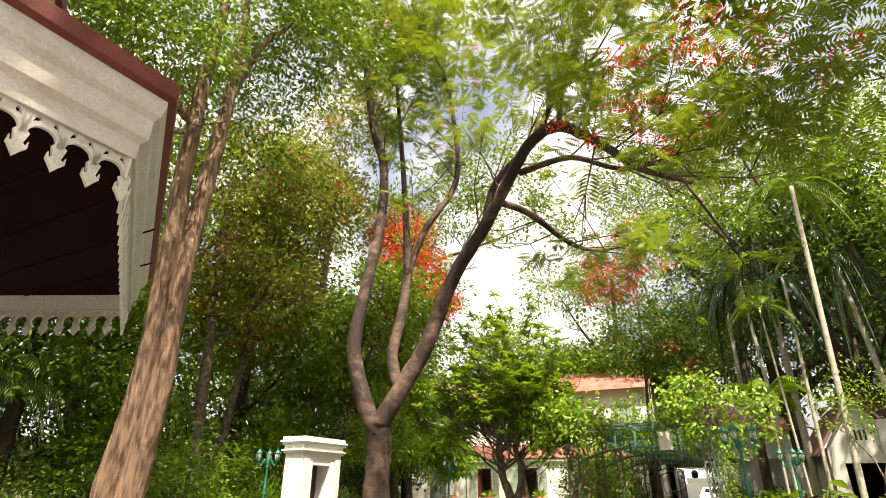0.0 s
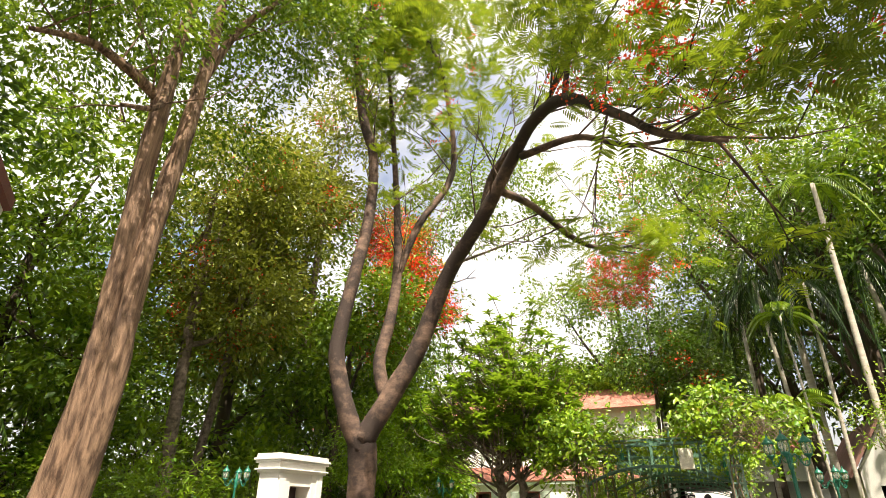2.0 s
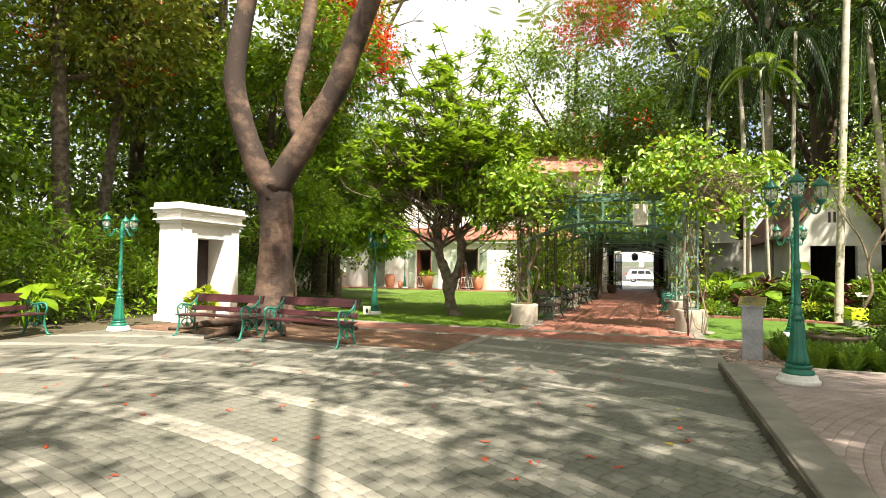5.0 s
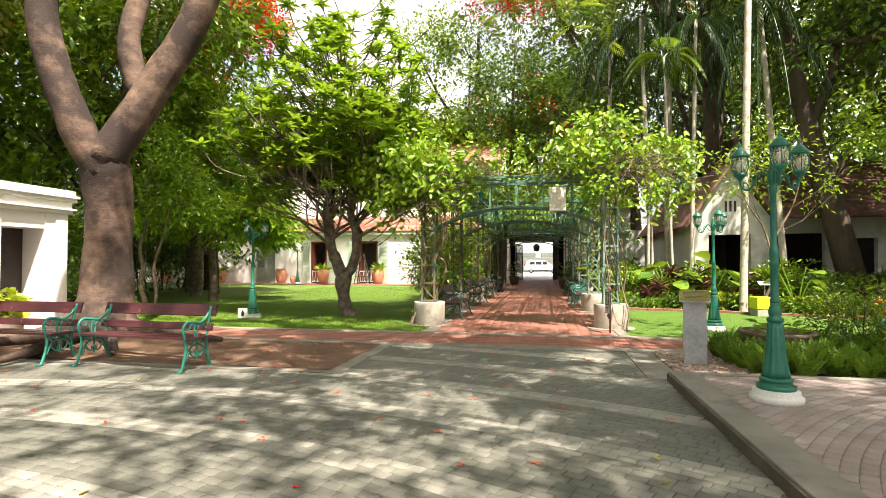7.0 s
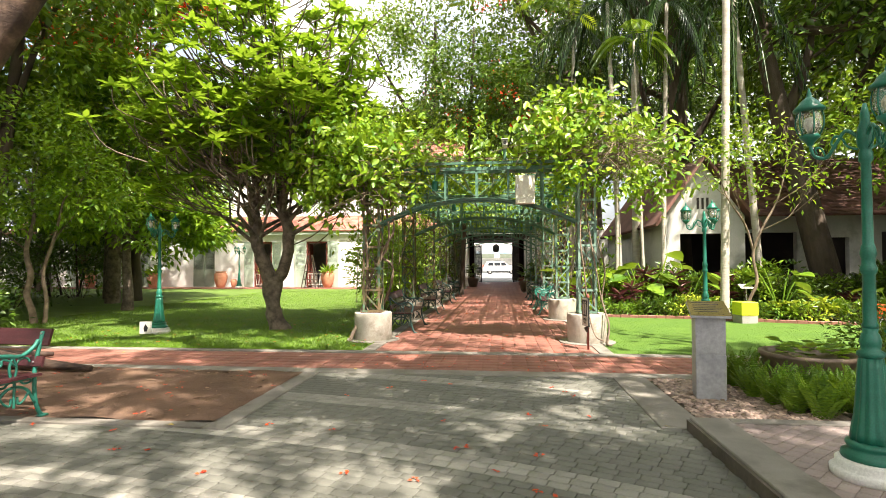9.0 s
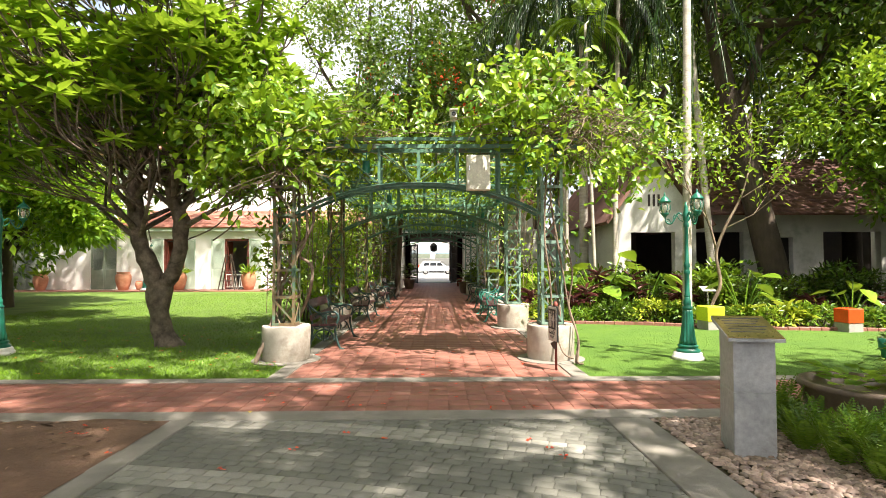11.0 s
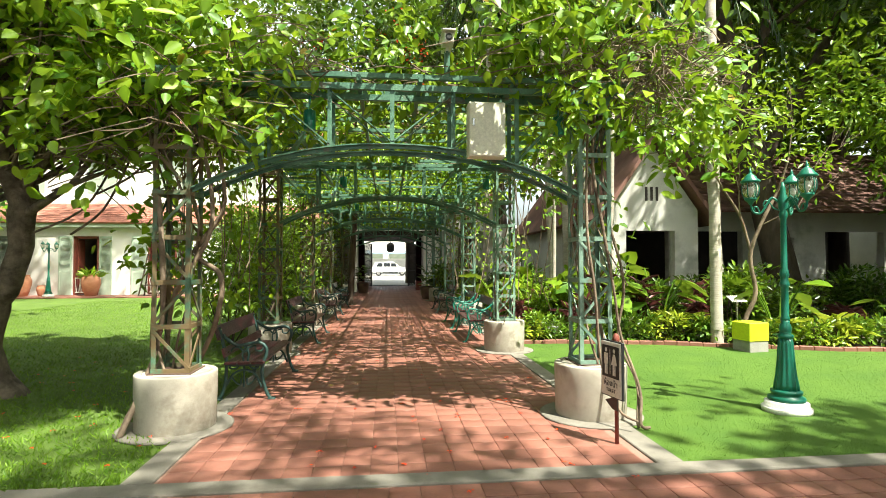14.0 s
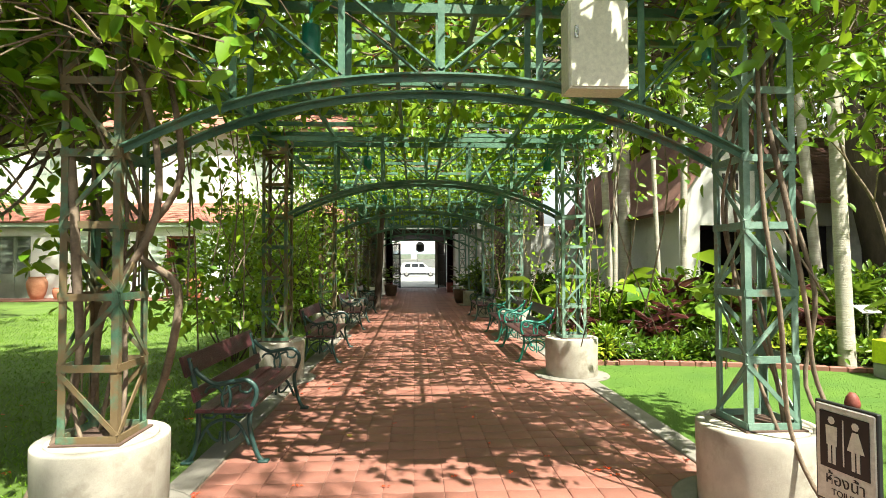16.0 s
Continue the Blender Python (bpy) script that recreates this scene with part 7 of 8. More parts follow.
# ---- palms ----
def frond_set(name, parent, at, count, length, material, lift=0.6, droop=1.0, lw=0.035, ll=0.45):
    b, w, u, l = [], [], [], []
    g = Geo()
    for k in range(count):
        a = 2.4 * k + rng.uniform(-0.3, 0.3)
        e = lift + rng.uniform(-0.5, 0.5)
        d = np.array([math.cos(a), math.sin(a), 0])
        prev = None
        pts = []
        for s in np.linspace(0, 1, 22):
            p = np.array(at) + d * length * s * (1 - 0.15 * s) + np.array([0, 0, 1]) * length * (e * s - droop * s * s)
            pts.append(tuple(p))
            if prev is not None and s > 0.12:
                t = (p - prev) / max(np.linalg.norm(p - prev), 1e-5)
                sd = np.cross(t, [0, 0, 1.0])
                for sg in (-1, 1):
                    b.append(p), w.append(sd * sg + t * 0.6 + np.array([0, 0, -0.35])), u.append(np.array([0, 0, 1.0])), l.append(ll * (0.5 + 0.7 * math.sin(3.14 * min(1, s * 0.95))))
            prev = p
        g.tube(pts[::3], 0.014, 4)
    tagged(part(name, leaf_blades(name, np.array(b), np.array(w), np.array(u), np.array(l), lw, 0.1, 0.25, True), material, parent), kind="stuff")
    tagged(part("frond_stalk_mass", g, material, parent), kind="stuff")


def palm(x, y, h, r, label, lean=(0, 0), fronds=13, length=2.2, material=LEAF_MID, lift=0.6, droop=1.0):
    t = thing("palm_tree", x, y, 0, 0, label, "palm tree", "palms")
    g = Geo()
    limb(g, [(0, 0, -0.1, r * 1.4), (lean[0] * 0.05, lean[1] * 0.05, 0.5, r), (lean[0] * 0.5, lean[1] * 0.5, h * 0.5, r * 0.9), (lean[0], lean[1], h, r * 0.75)], 12, 8, 0.05)
    part("trunk", g, PALM_BARK, t, "pale ringed trunk", True)
    if fronds:
        frond_set("fronds", t, (lean[0], lean[1], h), fronds, length, material, lift, droop)
    return t


palm(3.45, 23.1, 13.5, 0.11, "tall slender palm with a pale ringed trunk", (0.9, 1.5), 12, 2.2)
palm(2.15, 29.0, 11.5, 0.10, "tall slender palm with a pale ringed trunk", (-0.3, 0.4), 14, 2.4, LEAF_PALM, 0.2, 1.3)
palm(3.0, 30.2, 14.0, 0.17, "tall slender palm with a pale ringed trunk", (0.2, 0.5), 16, 2.8, LEAF_PALM, 0.1, 1.4)
palm(2.45, 26.9, 9.0, 0.055, "thin pale palm stem among the plants", (-0.2, 0.2), 10, 1.6)
palm(3.1, 27.2, 10.5, 0.08, "tall slender palm with a pale ringed trunk", (0.4, 0.4), 14, 2.2, LEAF_PALM, 0.2, 1.3)
palm(1.7, 27.6, 5.2, 0.06, "young palm with bright arching fronds", (0.1, 0.1), 12, 1.9, LEAF_VINE, 0.7, 0.9)
palm(6.2, 27.0, 11.0, 0.12, "tall palm with dark hanging fronds", (-0.6, 0.5), 18, 2.9, LEAF_PALM, 0.1, 1.4)
palm(0.9, 33.5, 12.5, 0.12, "tall palm with dark hanging fronds", (0.3, 0.3), 18, 3.0, LEAF_PALM, 0.1, 1.4)
palm(-19.8, 8.4, 4.5, 0.12, "young palm with dark arching fronds", (0.3, 0), 14, 2.4, LEAF_DARK, 0.6, 1.0)

# ---- planting beds ----
def fern(x, y, s=1.0, material=LEAF_FERN):
    t = thing("fern", x, y, -0.01, 0, "bright green sword fern in the bed", "fern", "bed ferns")
    n = 34
    a = np.arange(n) * 2.4 + rng.uniform(0, 6)
    way = np.stack([np.cos(a), np.sin(a), rng.uniform(1.2, 4.4, n)], 1)
    base = np.stack([0.05 * np.cos(a), 0.05 * np.sin(a), np.zeros(n)], 1)
    length = 0.56 * s * rng.uniform(0.6, 1.15, n)
    way = unit(way)
    b, w, u, l = [], [], [], []
    sd = unit(np.cross(way, np.array([0, 0, 1.0])))
    for k in range(16):
        q = (k + 1) / 16
        at = base + way * length[:, None] * q - np.array([0, 0, 1.0]) * length[:, None] * 0.30 * q * q
        for sg in (-1, 1):
            b.append(at), w.append(sd * sg + way * 0.3), u.append(np.cross(sd, way)), l.append(0.052 * s * np.full(n, math.sin(3.14 * min(1, q * 0.9 + 0.1)) * 0.8 + 0.2))
    part("fronds", leaf_blades("fronds", np.concatenate(b), np.concatenate(w), np.concatenate(u), np.concatenate(l), 0.017 * s, 0.05, 0.1, True), material, t)
    return t


for _ in range(84):
    fx, fy = rng.uniform(0.6, 5.4), rng.uniform(13.95, 15.6)
    if math.hypot(fx - 1.21, fy - 15.12) > 0.62:
        fern(fx, fy, rng.uniform(0.95, 1.35))
for fx, fy in ((0.62, 14.25), (0.55, 14.55), (0.5, 14.85), (0.5, 15.4), (0.75, 14.05), (1.1, 13.98), (0.95, 14.3), (1.35, 14.4), (0.8, 14.5)):
    fern(fx, fy, 1.15)
for x, y, rx, h in ((2.35, 14.95, 0.75, 1.05), (3.5, 14.9, 0.8, 1.1), (4.6, 14.6, 0.9, 1.1), (5.9, 14.6, 1.0, 1.2), (7.2, 14.9, 1.0, 1.1)):
    bush("box_shrub", x, y, rx, 0.65, h, LEAF_MID, "rounded small-leaved green shrub by the path", 150, 22, 0.075)


def big_leaf(x, y, n, s, material, label, name="elephant_ear", aspect=0.75, lift=1.2):
    t = thing(name, x, y, 0.02, 0, label, "plant", "broad-leaved bed plants")
    g = Geo()
    b, w = [], []
    for k in range(n):
        a, h = 2.4 * k + rng.uniform(-0.4, 0.4), s * rng.uniform(0.7, 1.2)
        out = np.array([math.cos(a), math.sin(a), 0])
        tip = out * h * 0.45 + np.array([0, 0, h * lift * rng.uniform(0.7, 1.0)])
        g.tube(curve_points([(0, 0, 0), tuple(tip * 0.55 + np.array([0, 0, 0.1 * h])), tuple(tip)], 4), 0.012 * s + 0.004, 5)
        b.append(tip), w.append(out + np.array([0, 0, -0.15 + rng.normal(0, 0.25)]))
    tagged(part("stalk_tangle", g, material, t), kind="stuff")
    w = np.array(w)
    part("leaves", leaf_blades("leaves", np.array(b), w, np.tile([[0, 0, 1.0]], (n, 1)) + rng.normal(0, 0.2, (n, 3)), 0.55 * s, 0.55 * s * aspect, 0.12, 0.22), material, t)
    return t


def strappy(x, y, n, s, material, label, name="cordyline"):
    t = thing(name, x, y, 0.02, 0, label, "plant", "cordylines")
    g = Geo()
    b, w = [], []
    for stem in range(3):
        sx, sy, h = rng.normal(0, 0.14), rng.normal(0, 0.14), s * rng.uniform(0.45, 1.0)
        g.tube([(sx * 0.4, sy * 0.4, 0), (sx, sy, h)], 0.018, 6)
        for k in range(n):
            a = 2.4 * k
            b.append((sx, sy, h * (0.55 + 0.45 * k / n)))
            w.append((math.cos(a), math.sin(a), rng.uniform(0.1, 1.4)))
    part("stem_tangle", g, BARK_DARK, t)
    m = len(b)
    part("leaves", leaf_blades("leaves", np.array(b), np.array(w), np.tile([[0, 0, 1.0]], (m, 1)), 0.42 * rng.uniform(0.7, 1.15, m), 0.085, 0.2, 0.45), material, t)
    return t


for x, y, n, s in ((3.0, 24.5, 7, 0.95), (1.9, 25.0, 7, 0.95), (5.0, 23.5, 7, 0.8), (2.5, 26.0, 6, 1.1), (0.6, 25.5, 6, 0.9), (0.2, 27.5, 6, 1.0), (7.6, 23.4, 6, 0.7)):
    big_leaf(x, y, n, s * 1.25, LEAF_FERN if n == 7 else LEAF_MID, "broad-leaved elephant-ear plant in the bed")
for x, y, s in ((1.3, 24.6, 0.9), (2.6, 24.9, 1.2), (2.2, 25.5, 1.4), (3.9, 24.6, 1.0), (4.4, 25.2, 1.1), (0.9, 26.2, 1.0), (7.4, 24.4, 0.9), (9.0, 23.4, 1.0), (-0.0, 25.2, 0.8)):
    strappy(x, y, 16, s, LEAF_RED, "burgundy-leaved cordyline in the bed")
for x, y, s in ((3.3, 23.9, 0.7), (4.9, 22.95, 0.55), (5.8, 22.9, 0.5), (1.4, 26.3, 0.9)):
    strappy(x, y, 16, s, LEAF_LIME, "lime and cream striped dracaena in the bed", "dracaena")
for k in range(22):
    s = k / 21
    x = -0.15 + 8.6 * s
    y = float(np.interp(x, [-0.4, 0.6, 2.4, 5.2, 8.1, 12], [24.15, 24.1, 23.8, 22.75, 22.3, 21.6])) + rng.uniform(0, 0.25)
    bush("ground_cover", x, y, 0.42, 0.34, rng.uniform(0.28, 0.5), LEAF_LIME if k % 7 == 0 else (LEAF_FERN, LEAF_MID, LEAF_DARK)[k % 3], "low leafy ground cover along the bed edge", 26, 14, 0.13, 0.1, False, "plant", 0.4)
for k in range(26):
    bush("bed_shrub", rng.uniform(-0.1, 9.5), rng.uniform(24.4, 27.4), 0.6, 0.5, rng.uniform(0.6, 1.3), LEAF_MID if k % 2 else LEAF_DARK, "leafy shrub filling the shaded bed", 40, 16, 0.17, 0.2, False, "shrub", 0.42)
for k in range(14):
    bush("bed_shrub", rng.uniform(-0.15, 1.8), 27.5 + k * 1.1, 0.6, 0.6, rng.uniform(0.7, 1.5), LEAF_VINE if k % 3 == 0 else LEAF_DARK, "leafy shrub beside the pergola walk", 44, 16, 0.2, 0.2, False, "shrub", 0.42)
for k in range(9):
    bush("bed_shrub", rng.uniform(-6.4, -5.3), 28.5 + k * 1.35, 0.7, 0.6, rng.uniform(0.9, 2.2), LEAF_MID if k % 2 else LEAF_DARK, "leafy shrub behind the pergola benches", 60, 18, 0.15, 0.2, True, "shrub")
for k, (x, y, h) in enumerate(((-5.9, 24.6, 2.3), (-5.8, 26.4, 3.0), (-6.2, 28.2, 3.2), (-5.9, 30.2, 2.8), (-6.3, 32.4, 3.3), (-6.0, 34.6, 3.0), (-6.4, 37.0, 3.2))):
    bush("garden_shrub", x, y, 0.75, 0.95, h, LEAF_FRANGI if k % 3 == 0 else LEAF_MID, "tall leafy shrub between the pergola columns", 150, 18, 0.15, 0.25, True, "shrub")
# potted plants by the gate and the memorial
for x, y in ((-4.05, 42.2), (-1.0, 37.2)):
    pp = thing("potted_plant", x, y, 0.0, 0, "broad-leaved plant in a dark round pot", "plant pot")
    part("pot", Geo().lathe([(0.22, 0), (0.30, 0.25), (0.33, 0.5), (0.36, 0.56), (0.30, 0.56), (0.28, 0.48), (0, 0.46)], 20), BROWN_GLAZE, pp, "", True)
    m = 26
    a = np.arange(m) * 2.4
    part("leaves", leaf_blades("leaves", np.stack([0.12 * np.cos(a), 0.12 * np.sin(a), 0.6 + rng.uniform(0, 0.8, m)], 1), np.stack([np.cos(a), np.sin(a), rng.uniform(0, 0.8, m)], 1), np.tile([[0, 0, 1.0]], (m, 1)), 0.4, 0.24, 0.12, 0.25), LEAF_DARK, pp)
pp = thing("potted_plant", -11.85, 14.7, 0.0, 0, "round pot of bright lime-yellow leaves before the memorial gate", "plant pot")
part("pot", Geo().lathe([(0.2, 0), (0.27, 0.1), (0.30, 0.36), (0.32, 0.40), (0.27, 0.40), (0.25, 0.34), (0, 0.33)], 20), POT_CONC, pp, "", True)
m = 150
a, rr = rng.uniform(0, 6.28, m), rng.uniform(0, 0.32, m)
part("leaves", leaf_blades("leaves", np.stack([rr * np.cos(a), rr * np.sin(a), 0.42 + 0.55 * rng.uniform(0, 1, m) * (1 - rr)], 1), np.stack([np.cos(a), np.sin(a), rng.uniform(-0.1, 0.9, m)], 1), rand_dirs(m, 0.3, 1), 0.17 * rng.uniform(0.7, 1.2, m), 0.14, 0.12, 0.2), LEAF_LIME, pp, "heart-shaped lime leaves")
for x, y, s in ((-14.4, 12.2, 0.9), (-15.6, 9.9, 0.7), (-15.0, 12.9, 0.9), (-14.6, 13.9, 0.7)):
    big_leaf(x, y, 6, s, LEAF_FRANGI, "broad-leaved plant under the trees")
# climbing stems and slim trunk on the lawn side
slim = thing("slim_garden_tree", 4.0, 23.2, 0, 0, "slim crooked garden tree with pale bark", "tree")
g = Geo()
limb(g, [(0, 0, -0.05, 0.05), (0.1, 0, 0.5, 0.045), (0.28, -0.05, 1.0, 0.042), (0.22, 0, 1.7, 0.038), (0.4, -0.05, 2.3, 0.034), (0.75, -0.1, 3.0, 0.025), (0.9, -0.2, 3.6, 0.015)], 8)
limb(g, [(0.24, 0, 1.75, 0.03), (0.05, 0.05, 2.5, 0.026), (-0.35, 0.1, 3.2, 0.018), (-0.6, 0.0, 3.9, 0.012)], 7)
tw = twigs(g, [((0.75, -0.1, 3.0), (0.7, -0.3, 0.5)), ((0.4, -0.05, 2.3), (0.6, -0.4, 0.3)), ((-0.35, 0.1, 3.2), (-0.6, -0.3, 0.5)), ((0.05, 0.05, 2.5), (-0.5, -0.5, 0.4)), ((0.9, -0.2, 3.6), (0.3, 0, 1))], 0.7, 0.014, 2)
part("trunk", g, VINE_BARK, slim, "", True)
foliage("crown", slim, LEAF_VINE, [(0.9, -0.3, 3.7, 1.2, 0.9, 0.8), (-0.5, -0.2, 4.0, 1.0, 0.8, 0.8), (0.2, 0, 4.8, 1.2, 0.9, 0.8), (1.9, -0.4, 4.0, 1.0, 0.8, 0.7)], 70, 14, 0.2, 0.15, 0.07)

# ---- paving pieces ----
CX, CY = -7.0, 0.0
BANDS = [15.9 - 1.25 * k for k in range(9)]
rows_r = np.arange(5.0, 17.0, 0.104)
pc, pa, pale = [], [], []
for r in rows_r:
    n = int(6.28319 * r / 0.150)
    a = (np.arange(n) + rng.uniform()) * 6.28319 / n
    band = min(abs(r - b) for b in BANDS) < 0.157
    x, y = CX + r * np.sin(a), CY + r * np.cos(a)
    ok = (x > -13.1) & (x < -0.60) & ((x < -0.78) | (y < 13.62)) & (y > 2.5) & (y < 15.78) & ~((x < -4.9) & (y > 13.2))
    pc.append(np.stack([x, y], 1)[ok]), pa.append(-a[ok]), pale.append(np.full(ok.sum(), band))
pc, pa, pale = np.concatenate(pc), np.concatenate(pa), np.concatenate(pale)
near = (pc[:, 0] > -3.8) & (pc[:, 0] < -1.4) & (pc[:, 1] > 13.0) & (pc[:, 1] < 14.9) & ~pale
chosen = np.flatnonzero(near)[:290]
rest = ~pale
rest[chosen] = False
tagged(part("pavers", tile_mesh("pavers", pc[rest], pa[rest], 0.144, 0.098, 0.0, 0.012, 0.003), PAVER, plaza), kind="stuff")
tagged(part("pale_pavers", tile_mesh("pale_pavers", pc[pale], pa[pale], 0.144, 0.098, 0.001, 0.012, 0.003), PALE_PAVER, plaza, "pale paver bands"), kind="stuff")
one = tile_mesh("paver", np.zeros((1, 2)), np.zeros(1), 0.144, 0.098, 0.0, 0.012, 0.003)
for i in chosen:
    part("paver", one, PAVER_PIECE, plaza).matrix_basis = pose(pc[i, 0], pc[i, 1], rng.normal(0, 0.0012), 0, 0, math.degrees(pa[i]))

# pinkish fans on the platform
fc, fa = [], []
for r in np.arange(0.5, 14, 0.104):
    n = int(6.28319 * r / 0.13)
    a = (np.arange(n) + rng.uniform()) * 6.28319 / n
    x, y = 4.6 + r * np.sin(a), 8.0 + r * np.cos(a)
    ok = (x > -0.26) & (x < 9) & (y > 5) & (y < 13.48)
    fc.append(np.stack([x, y], 1)[ok]), fa.append(-a[ok])
tagged(part("pavers", tile_mesh("pavers", np.concatenate(fc), np.concatenate(fa), 0.125, 0.099, 0.101, 0.009, 0.003), PINK_PAVER, platform), kind="stuff")

# red clay tiles
T = 0.21
gx, gy = np.meshgrid(np.arange(-4.44 + T / 2 + 0.03, -0.68, T + 0.006), np.arange(17.6 + T / 2, 51.4, T + 0.006))
walk_c = np.stack([gx.ravel(), gy.ravel()], 1)
mask = (walk_c[:, 1] > 18.2) & (walk_c[:, 1] < 22.4)
chosen = np.flatnonzero(mask)[:290]
rest = np.ones(len(walk_c), bool)
rest[chosen] = False
tagged(part("tiles", tile_mesh("tiles", walk_c[rest], np.zeros(rest.sum()), T, T, 0.003, 0.012, 0.003), RED_TILE, walkway), kind="stuff")
one = tile_mesh("tile", np.zeros((1, 2)), np.zeros(1), T, T, 0.003, 0.012, 0.003)
for i in chosen:
    part("tile", one, RED_TILE_PIECE, walkway).matrix_basis = pose(walk_c[i, 0], walk_c[i, 1], rng.normal(0, 0.001), rng.normal(0, 0.12), rng.normal(0, 0.12), 0)
gx, gy = np.meshgrid(np.arange(-12.8, 13.9, T + 0.006), np.arange(16.045 + T / 2, 17.30, T + 0.012))
path_c = np.stack([gx.ravel(), gy.ravel()], 1)
tagged(part("tiles", tile_mesh("tiles", path_c, np.zeros(len(path_c)), T, T, 0.003, 0.012, 0.003), RED_TILE, bpy.data.objects["pavement_path"]), kind="stuff")


# grass
def grass(name, parent, n, region, material, h, w):
    pts = np.empty((0, 2))
    while len(pts) < n:
        c = region(n)
        pts = np.concatenate([pts, c])
    pts = pts[:n]
    base = np.column_stack([pts, np.full(n, -0.004)])
    way = rand_dirs(n, 0.35, 1.0)
    tagged(part(name, leaf_blades(name, base, way, rand_dirs(n, -0.3, 0.3), h * rng.uniform(0.5, 1.3, n), w, 0.1, 0.1, True), material, parent), kind="stuff")


def west(n):
    y = 17.58 + 20 * rng.uniform(0, 1, n) ** 1.8
    return np.stack([rng.uniform(-15, -4.68, n), y], 1)


def east(n):
    x, y = rng.uniform(-0.42, 9, n), 17.6 + 6 * rng.uniform(0, 1, n) ** 1.3
    ok = y < np.interp(x, [-0.42, 0.6, 2.4, 5.2, 8.1, 12], [23.8, 23.75, 23.4, 22.3, 21.9, 21.2])
    return np.stack([x, y], 1)[ok]


grass("grass_blades", bpy.data.objects["lawn_west"], 68000, west, GRASS, 0.06, 0.010)
grass("turf_blades", bpy.data.objects["lawn_east"], 50000, east, GRASS_TURF, 0.023, 0.006)

# brick edging of the turf-side bed
bed_edge = thing("brick_edging", 0, 0, 0, 0, "low red brick edging round the planting bed", "edging", "", "structure")
brick = Geo().box(-0.11, -0.05, -0.05, 0.11, 0.05, 0.075, 0.008)
bm_ = part("brick", brick, RED_TILE_PIECE, bed_edge)
ex = np.array([(-0.4, 23.82), (0.6, 23.77), (2.4, 23.42), (5.2, 22.32), (8.1, 21.92), (12, 21.22)])
seg = np.linalg.norm(np.diff(ex, axis=0), axis=1)
pos = 0.12
first = True
while pos < seg.sum() - 0.1:
    k = int(np.searchsorted(np.cumsum(seg), pos))
    s = (pos - (np.cumsum(seg)[k - 1] if k else 0)) / seg[k]
    q = ex[k] + (ex[k + 1] - ex[k]) * s
    d = ex[k + 1] - ex[k]
    ob = bm_ if first else part("brick", bm_.data, RED_TILE_PIECE, bed_edge)
    first = False
    ob.matrix_basis = pose(q[0], q[1], rng.normal(0, 0.004), 0, 0, math.degrees(math.atan2(d[1], d[0])) + rng.normal(0, 1.5))
    pos += 0.228

# pebbles round the pedestal
n = 2600
ang = np.linspace(0, 6.28319, 7)[:-1]
ring = np.stack([np.cos(ang), np.sin(ang), np.zeros(6)], 1)
shape = np.concatenate([[[0, 0, 0.9]], ring * 0.72 + [0, 0, 0.55], ring, [[0, 0, -0.6]]])
faces = [(0, 1 + i, 1 + (i + 1) % 6) for i in range(6)] + [(1 + i, 7 + i, 7 + (i + 1) % 6) for i in range(6)] + [(1 + i, 7 + (i + 1) % 6, 1 + (i + 1) % 6) for i in range(6)]
px, py = rng.uniform(-0.40, 1.0, n), rng.uniform(13.9, 15.72, n)
sz = rng.uniform(0.016, 0.034, n)
rot = rng.uniform(0, 6.28, n)
v = shape[None] * np.stack([sz * rng.uniform(1.0, 1.6, n), sz, sz * 0.7], 1)[:, None]
c, s = np.cos(rot)[:, None], np.sin(rot)[:, None]
v = np.stack([v[..., 0] * c - v[..., 1] * s + px[:, None], v[..., 0] * s + v[..., 1] * c + py[:, None], v[..., 2] + rng.uniform(0, 0.02, n)[:, None]], 2).reshape(-1, 3)
f = (np.arange(n)[:, None, None] * 14 + np.array(faces)[None]).reshape(-1, 3)
tagged(part("pebbles", np_mesh("pebbles", v, f), PEBBLE), "brown river pebbles round the pedestal foot", "pebbles", "", "stuff")

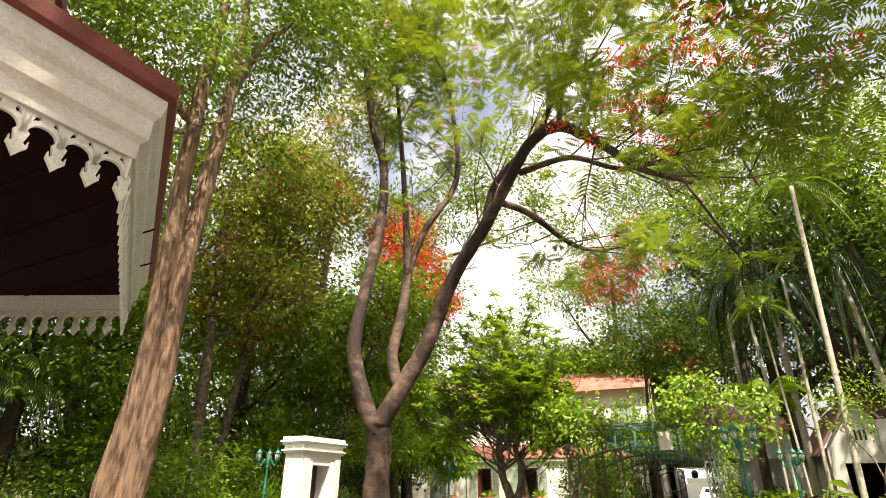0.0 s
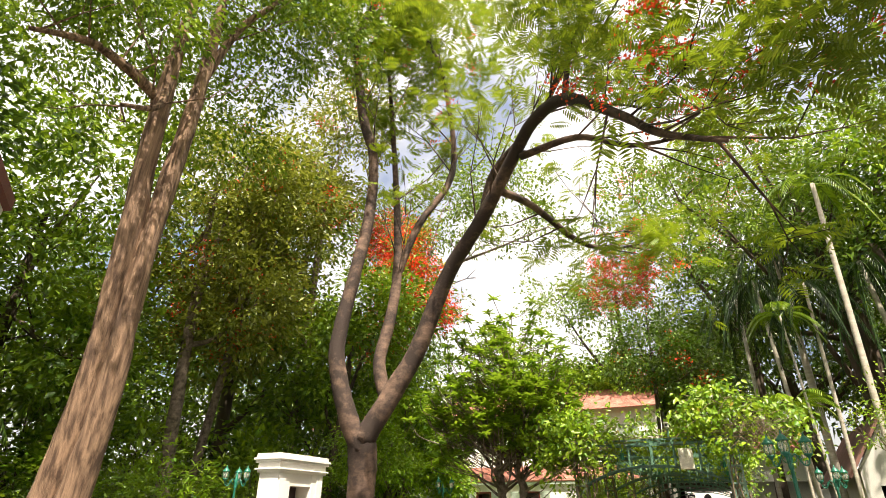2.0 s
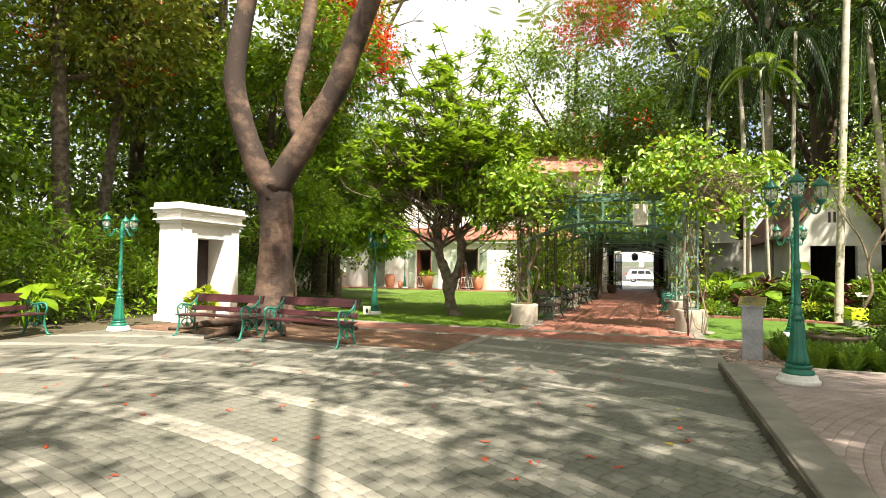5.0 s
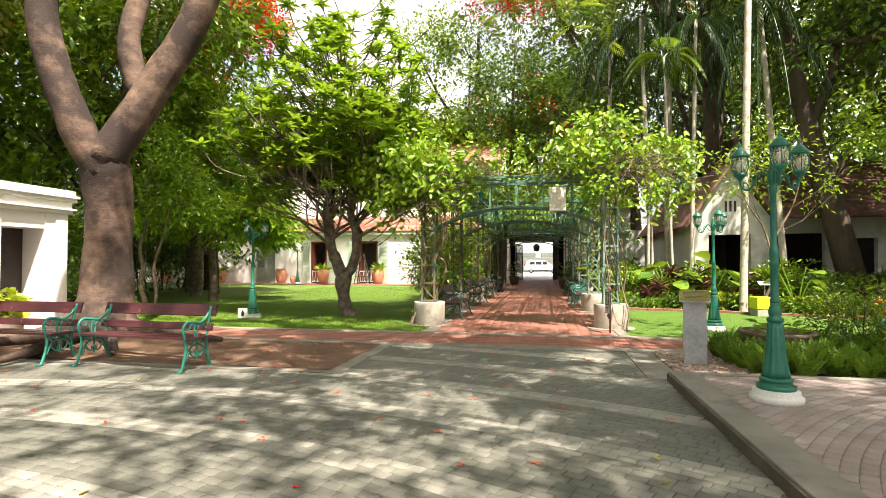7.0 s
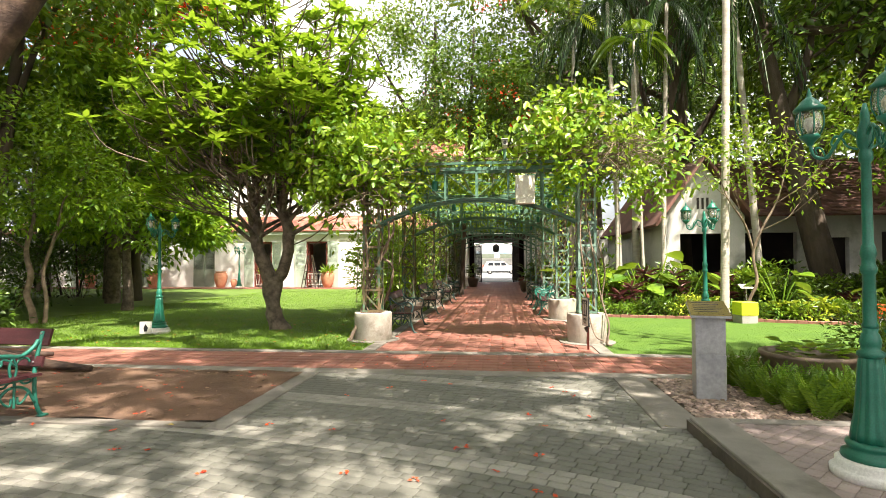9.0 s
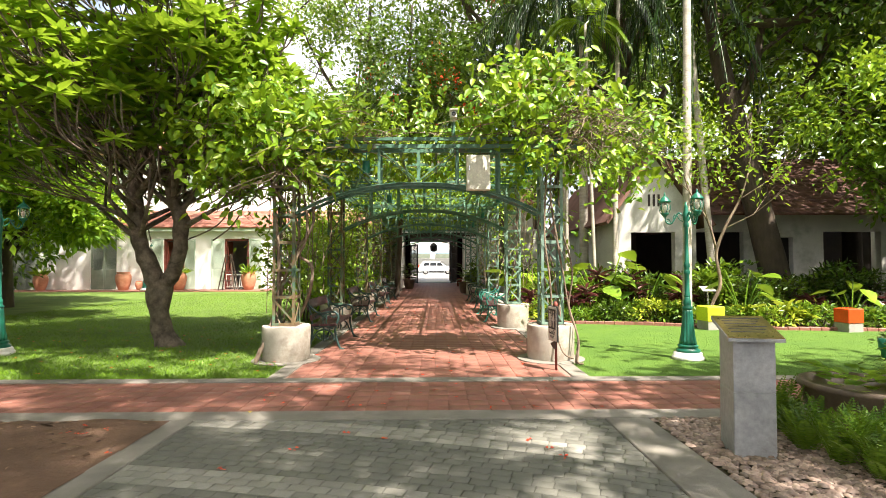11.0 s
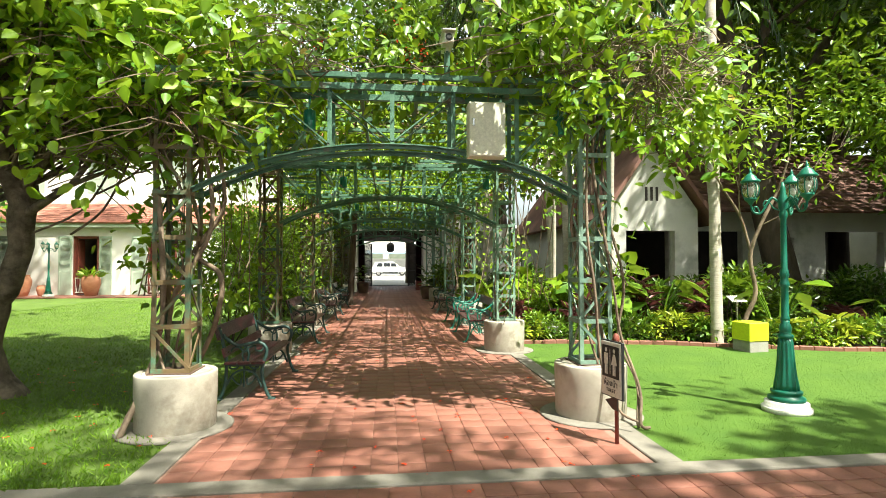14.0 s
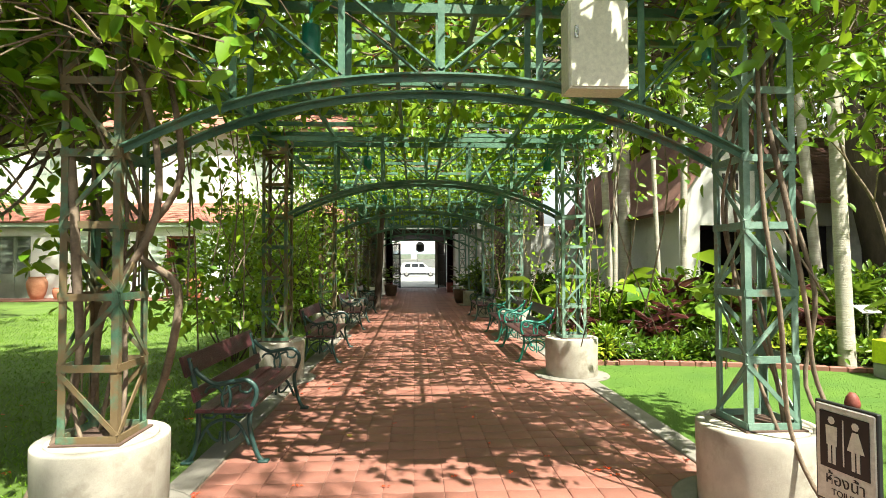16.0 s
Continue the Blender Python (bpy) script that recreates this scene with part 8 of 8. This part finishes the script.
# fallen petals and leaves
def litter(name, label, n, region, size, material, lift=0.008):
    q = region(n)
    m = len(q)
    base = np.repeat(np.column_stack([q, np.full(m, lift)]), 4, 0) + rng.normal(0, size * 0.35, (m * 4, 3)) * np.array([1, 1, 0.08])
    base[:, 2] = np.maximum(base[:, 2], lift - 0.003)
    me = leaf_blades(name, base, rand_dirs(m * 4, -0.02, 0.25), np.tile([[0, 0, 1.0]], (m * 4, 1)) + rng.normal(0, 0.2, (m * 4, 3)), size * rng.uniform(0.6, 1.1, m * 4), size * 0.6, 0.2, 0.05, True)
    tagged(part(name, me, material), label, "litter", "", "stuff")


litter("fallen_petals", "red petals scattered over the plaza", 110, lambda n: np.stack([rng.uniform(-12, -0.9, n), rng.uniform(5, 15.6, n)], 1), 0.042, PETAL)
litter("fallen_petals", "red petals scattered over the tile walk", 150, lambda n: np.stack([rng.uniform(-4.4, -0.7, n), 16.1 + 14 * rng.uniform(0, 1, n) ** 1.6], 1), 0.032, PETAL, 0.012)
litter("fallen_petals", "red petals scattered over the lawn", 90, lambda n: np.stack([rng.uniform(-11, -4.8, n), rng.uniform(17.7, 23, n)], 1), 0.03, PETAL, 0.05)
litter("fallen_petals", "red petals scattered over the soil bed", 60, lambda n: np.stack([rng.uniform(-11, -5, n), rng.uniform(13.5, 15.7, n)], 1), 0.034, PETAL, 0.035)


def single_leaves(name, label, n, region, size, material):
    q = region(n)
    me = leaf_blades(name, np.column_stack([q, np.full(n, 0.012)]), rand_dirs(n, -0.02, 0.1), np.tile([[0, 0, 1.0]], (n, 1)) + rng.normal(0, 0.15, (n, 3)), size * rng.uniform(0.7, 1.2, n), size * 0.5, 0.1, 0.05)
    tagged(part(name, me, material), label, "litter", "", "stuff")


single_leaves("fallen_leaves", "yellow leaves fallen on the paving", 16, lambda n: np.stack([rng.uniform(-12, -0.7, n), rng.uniform(6, 24, n)], 1), 0.085, LEAF_DRY)
n = 900
single_leaves("leaf_litter", "brown leaf litter over the soil bed", n, lambda n: np.stack([rng.uniform(-13, -5, n), 15.75 - 2.3 * rng.uniform(0, 1, n) ** 1.5], 1), 0.07, BARK_TAN)
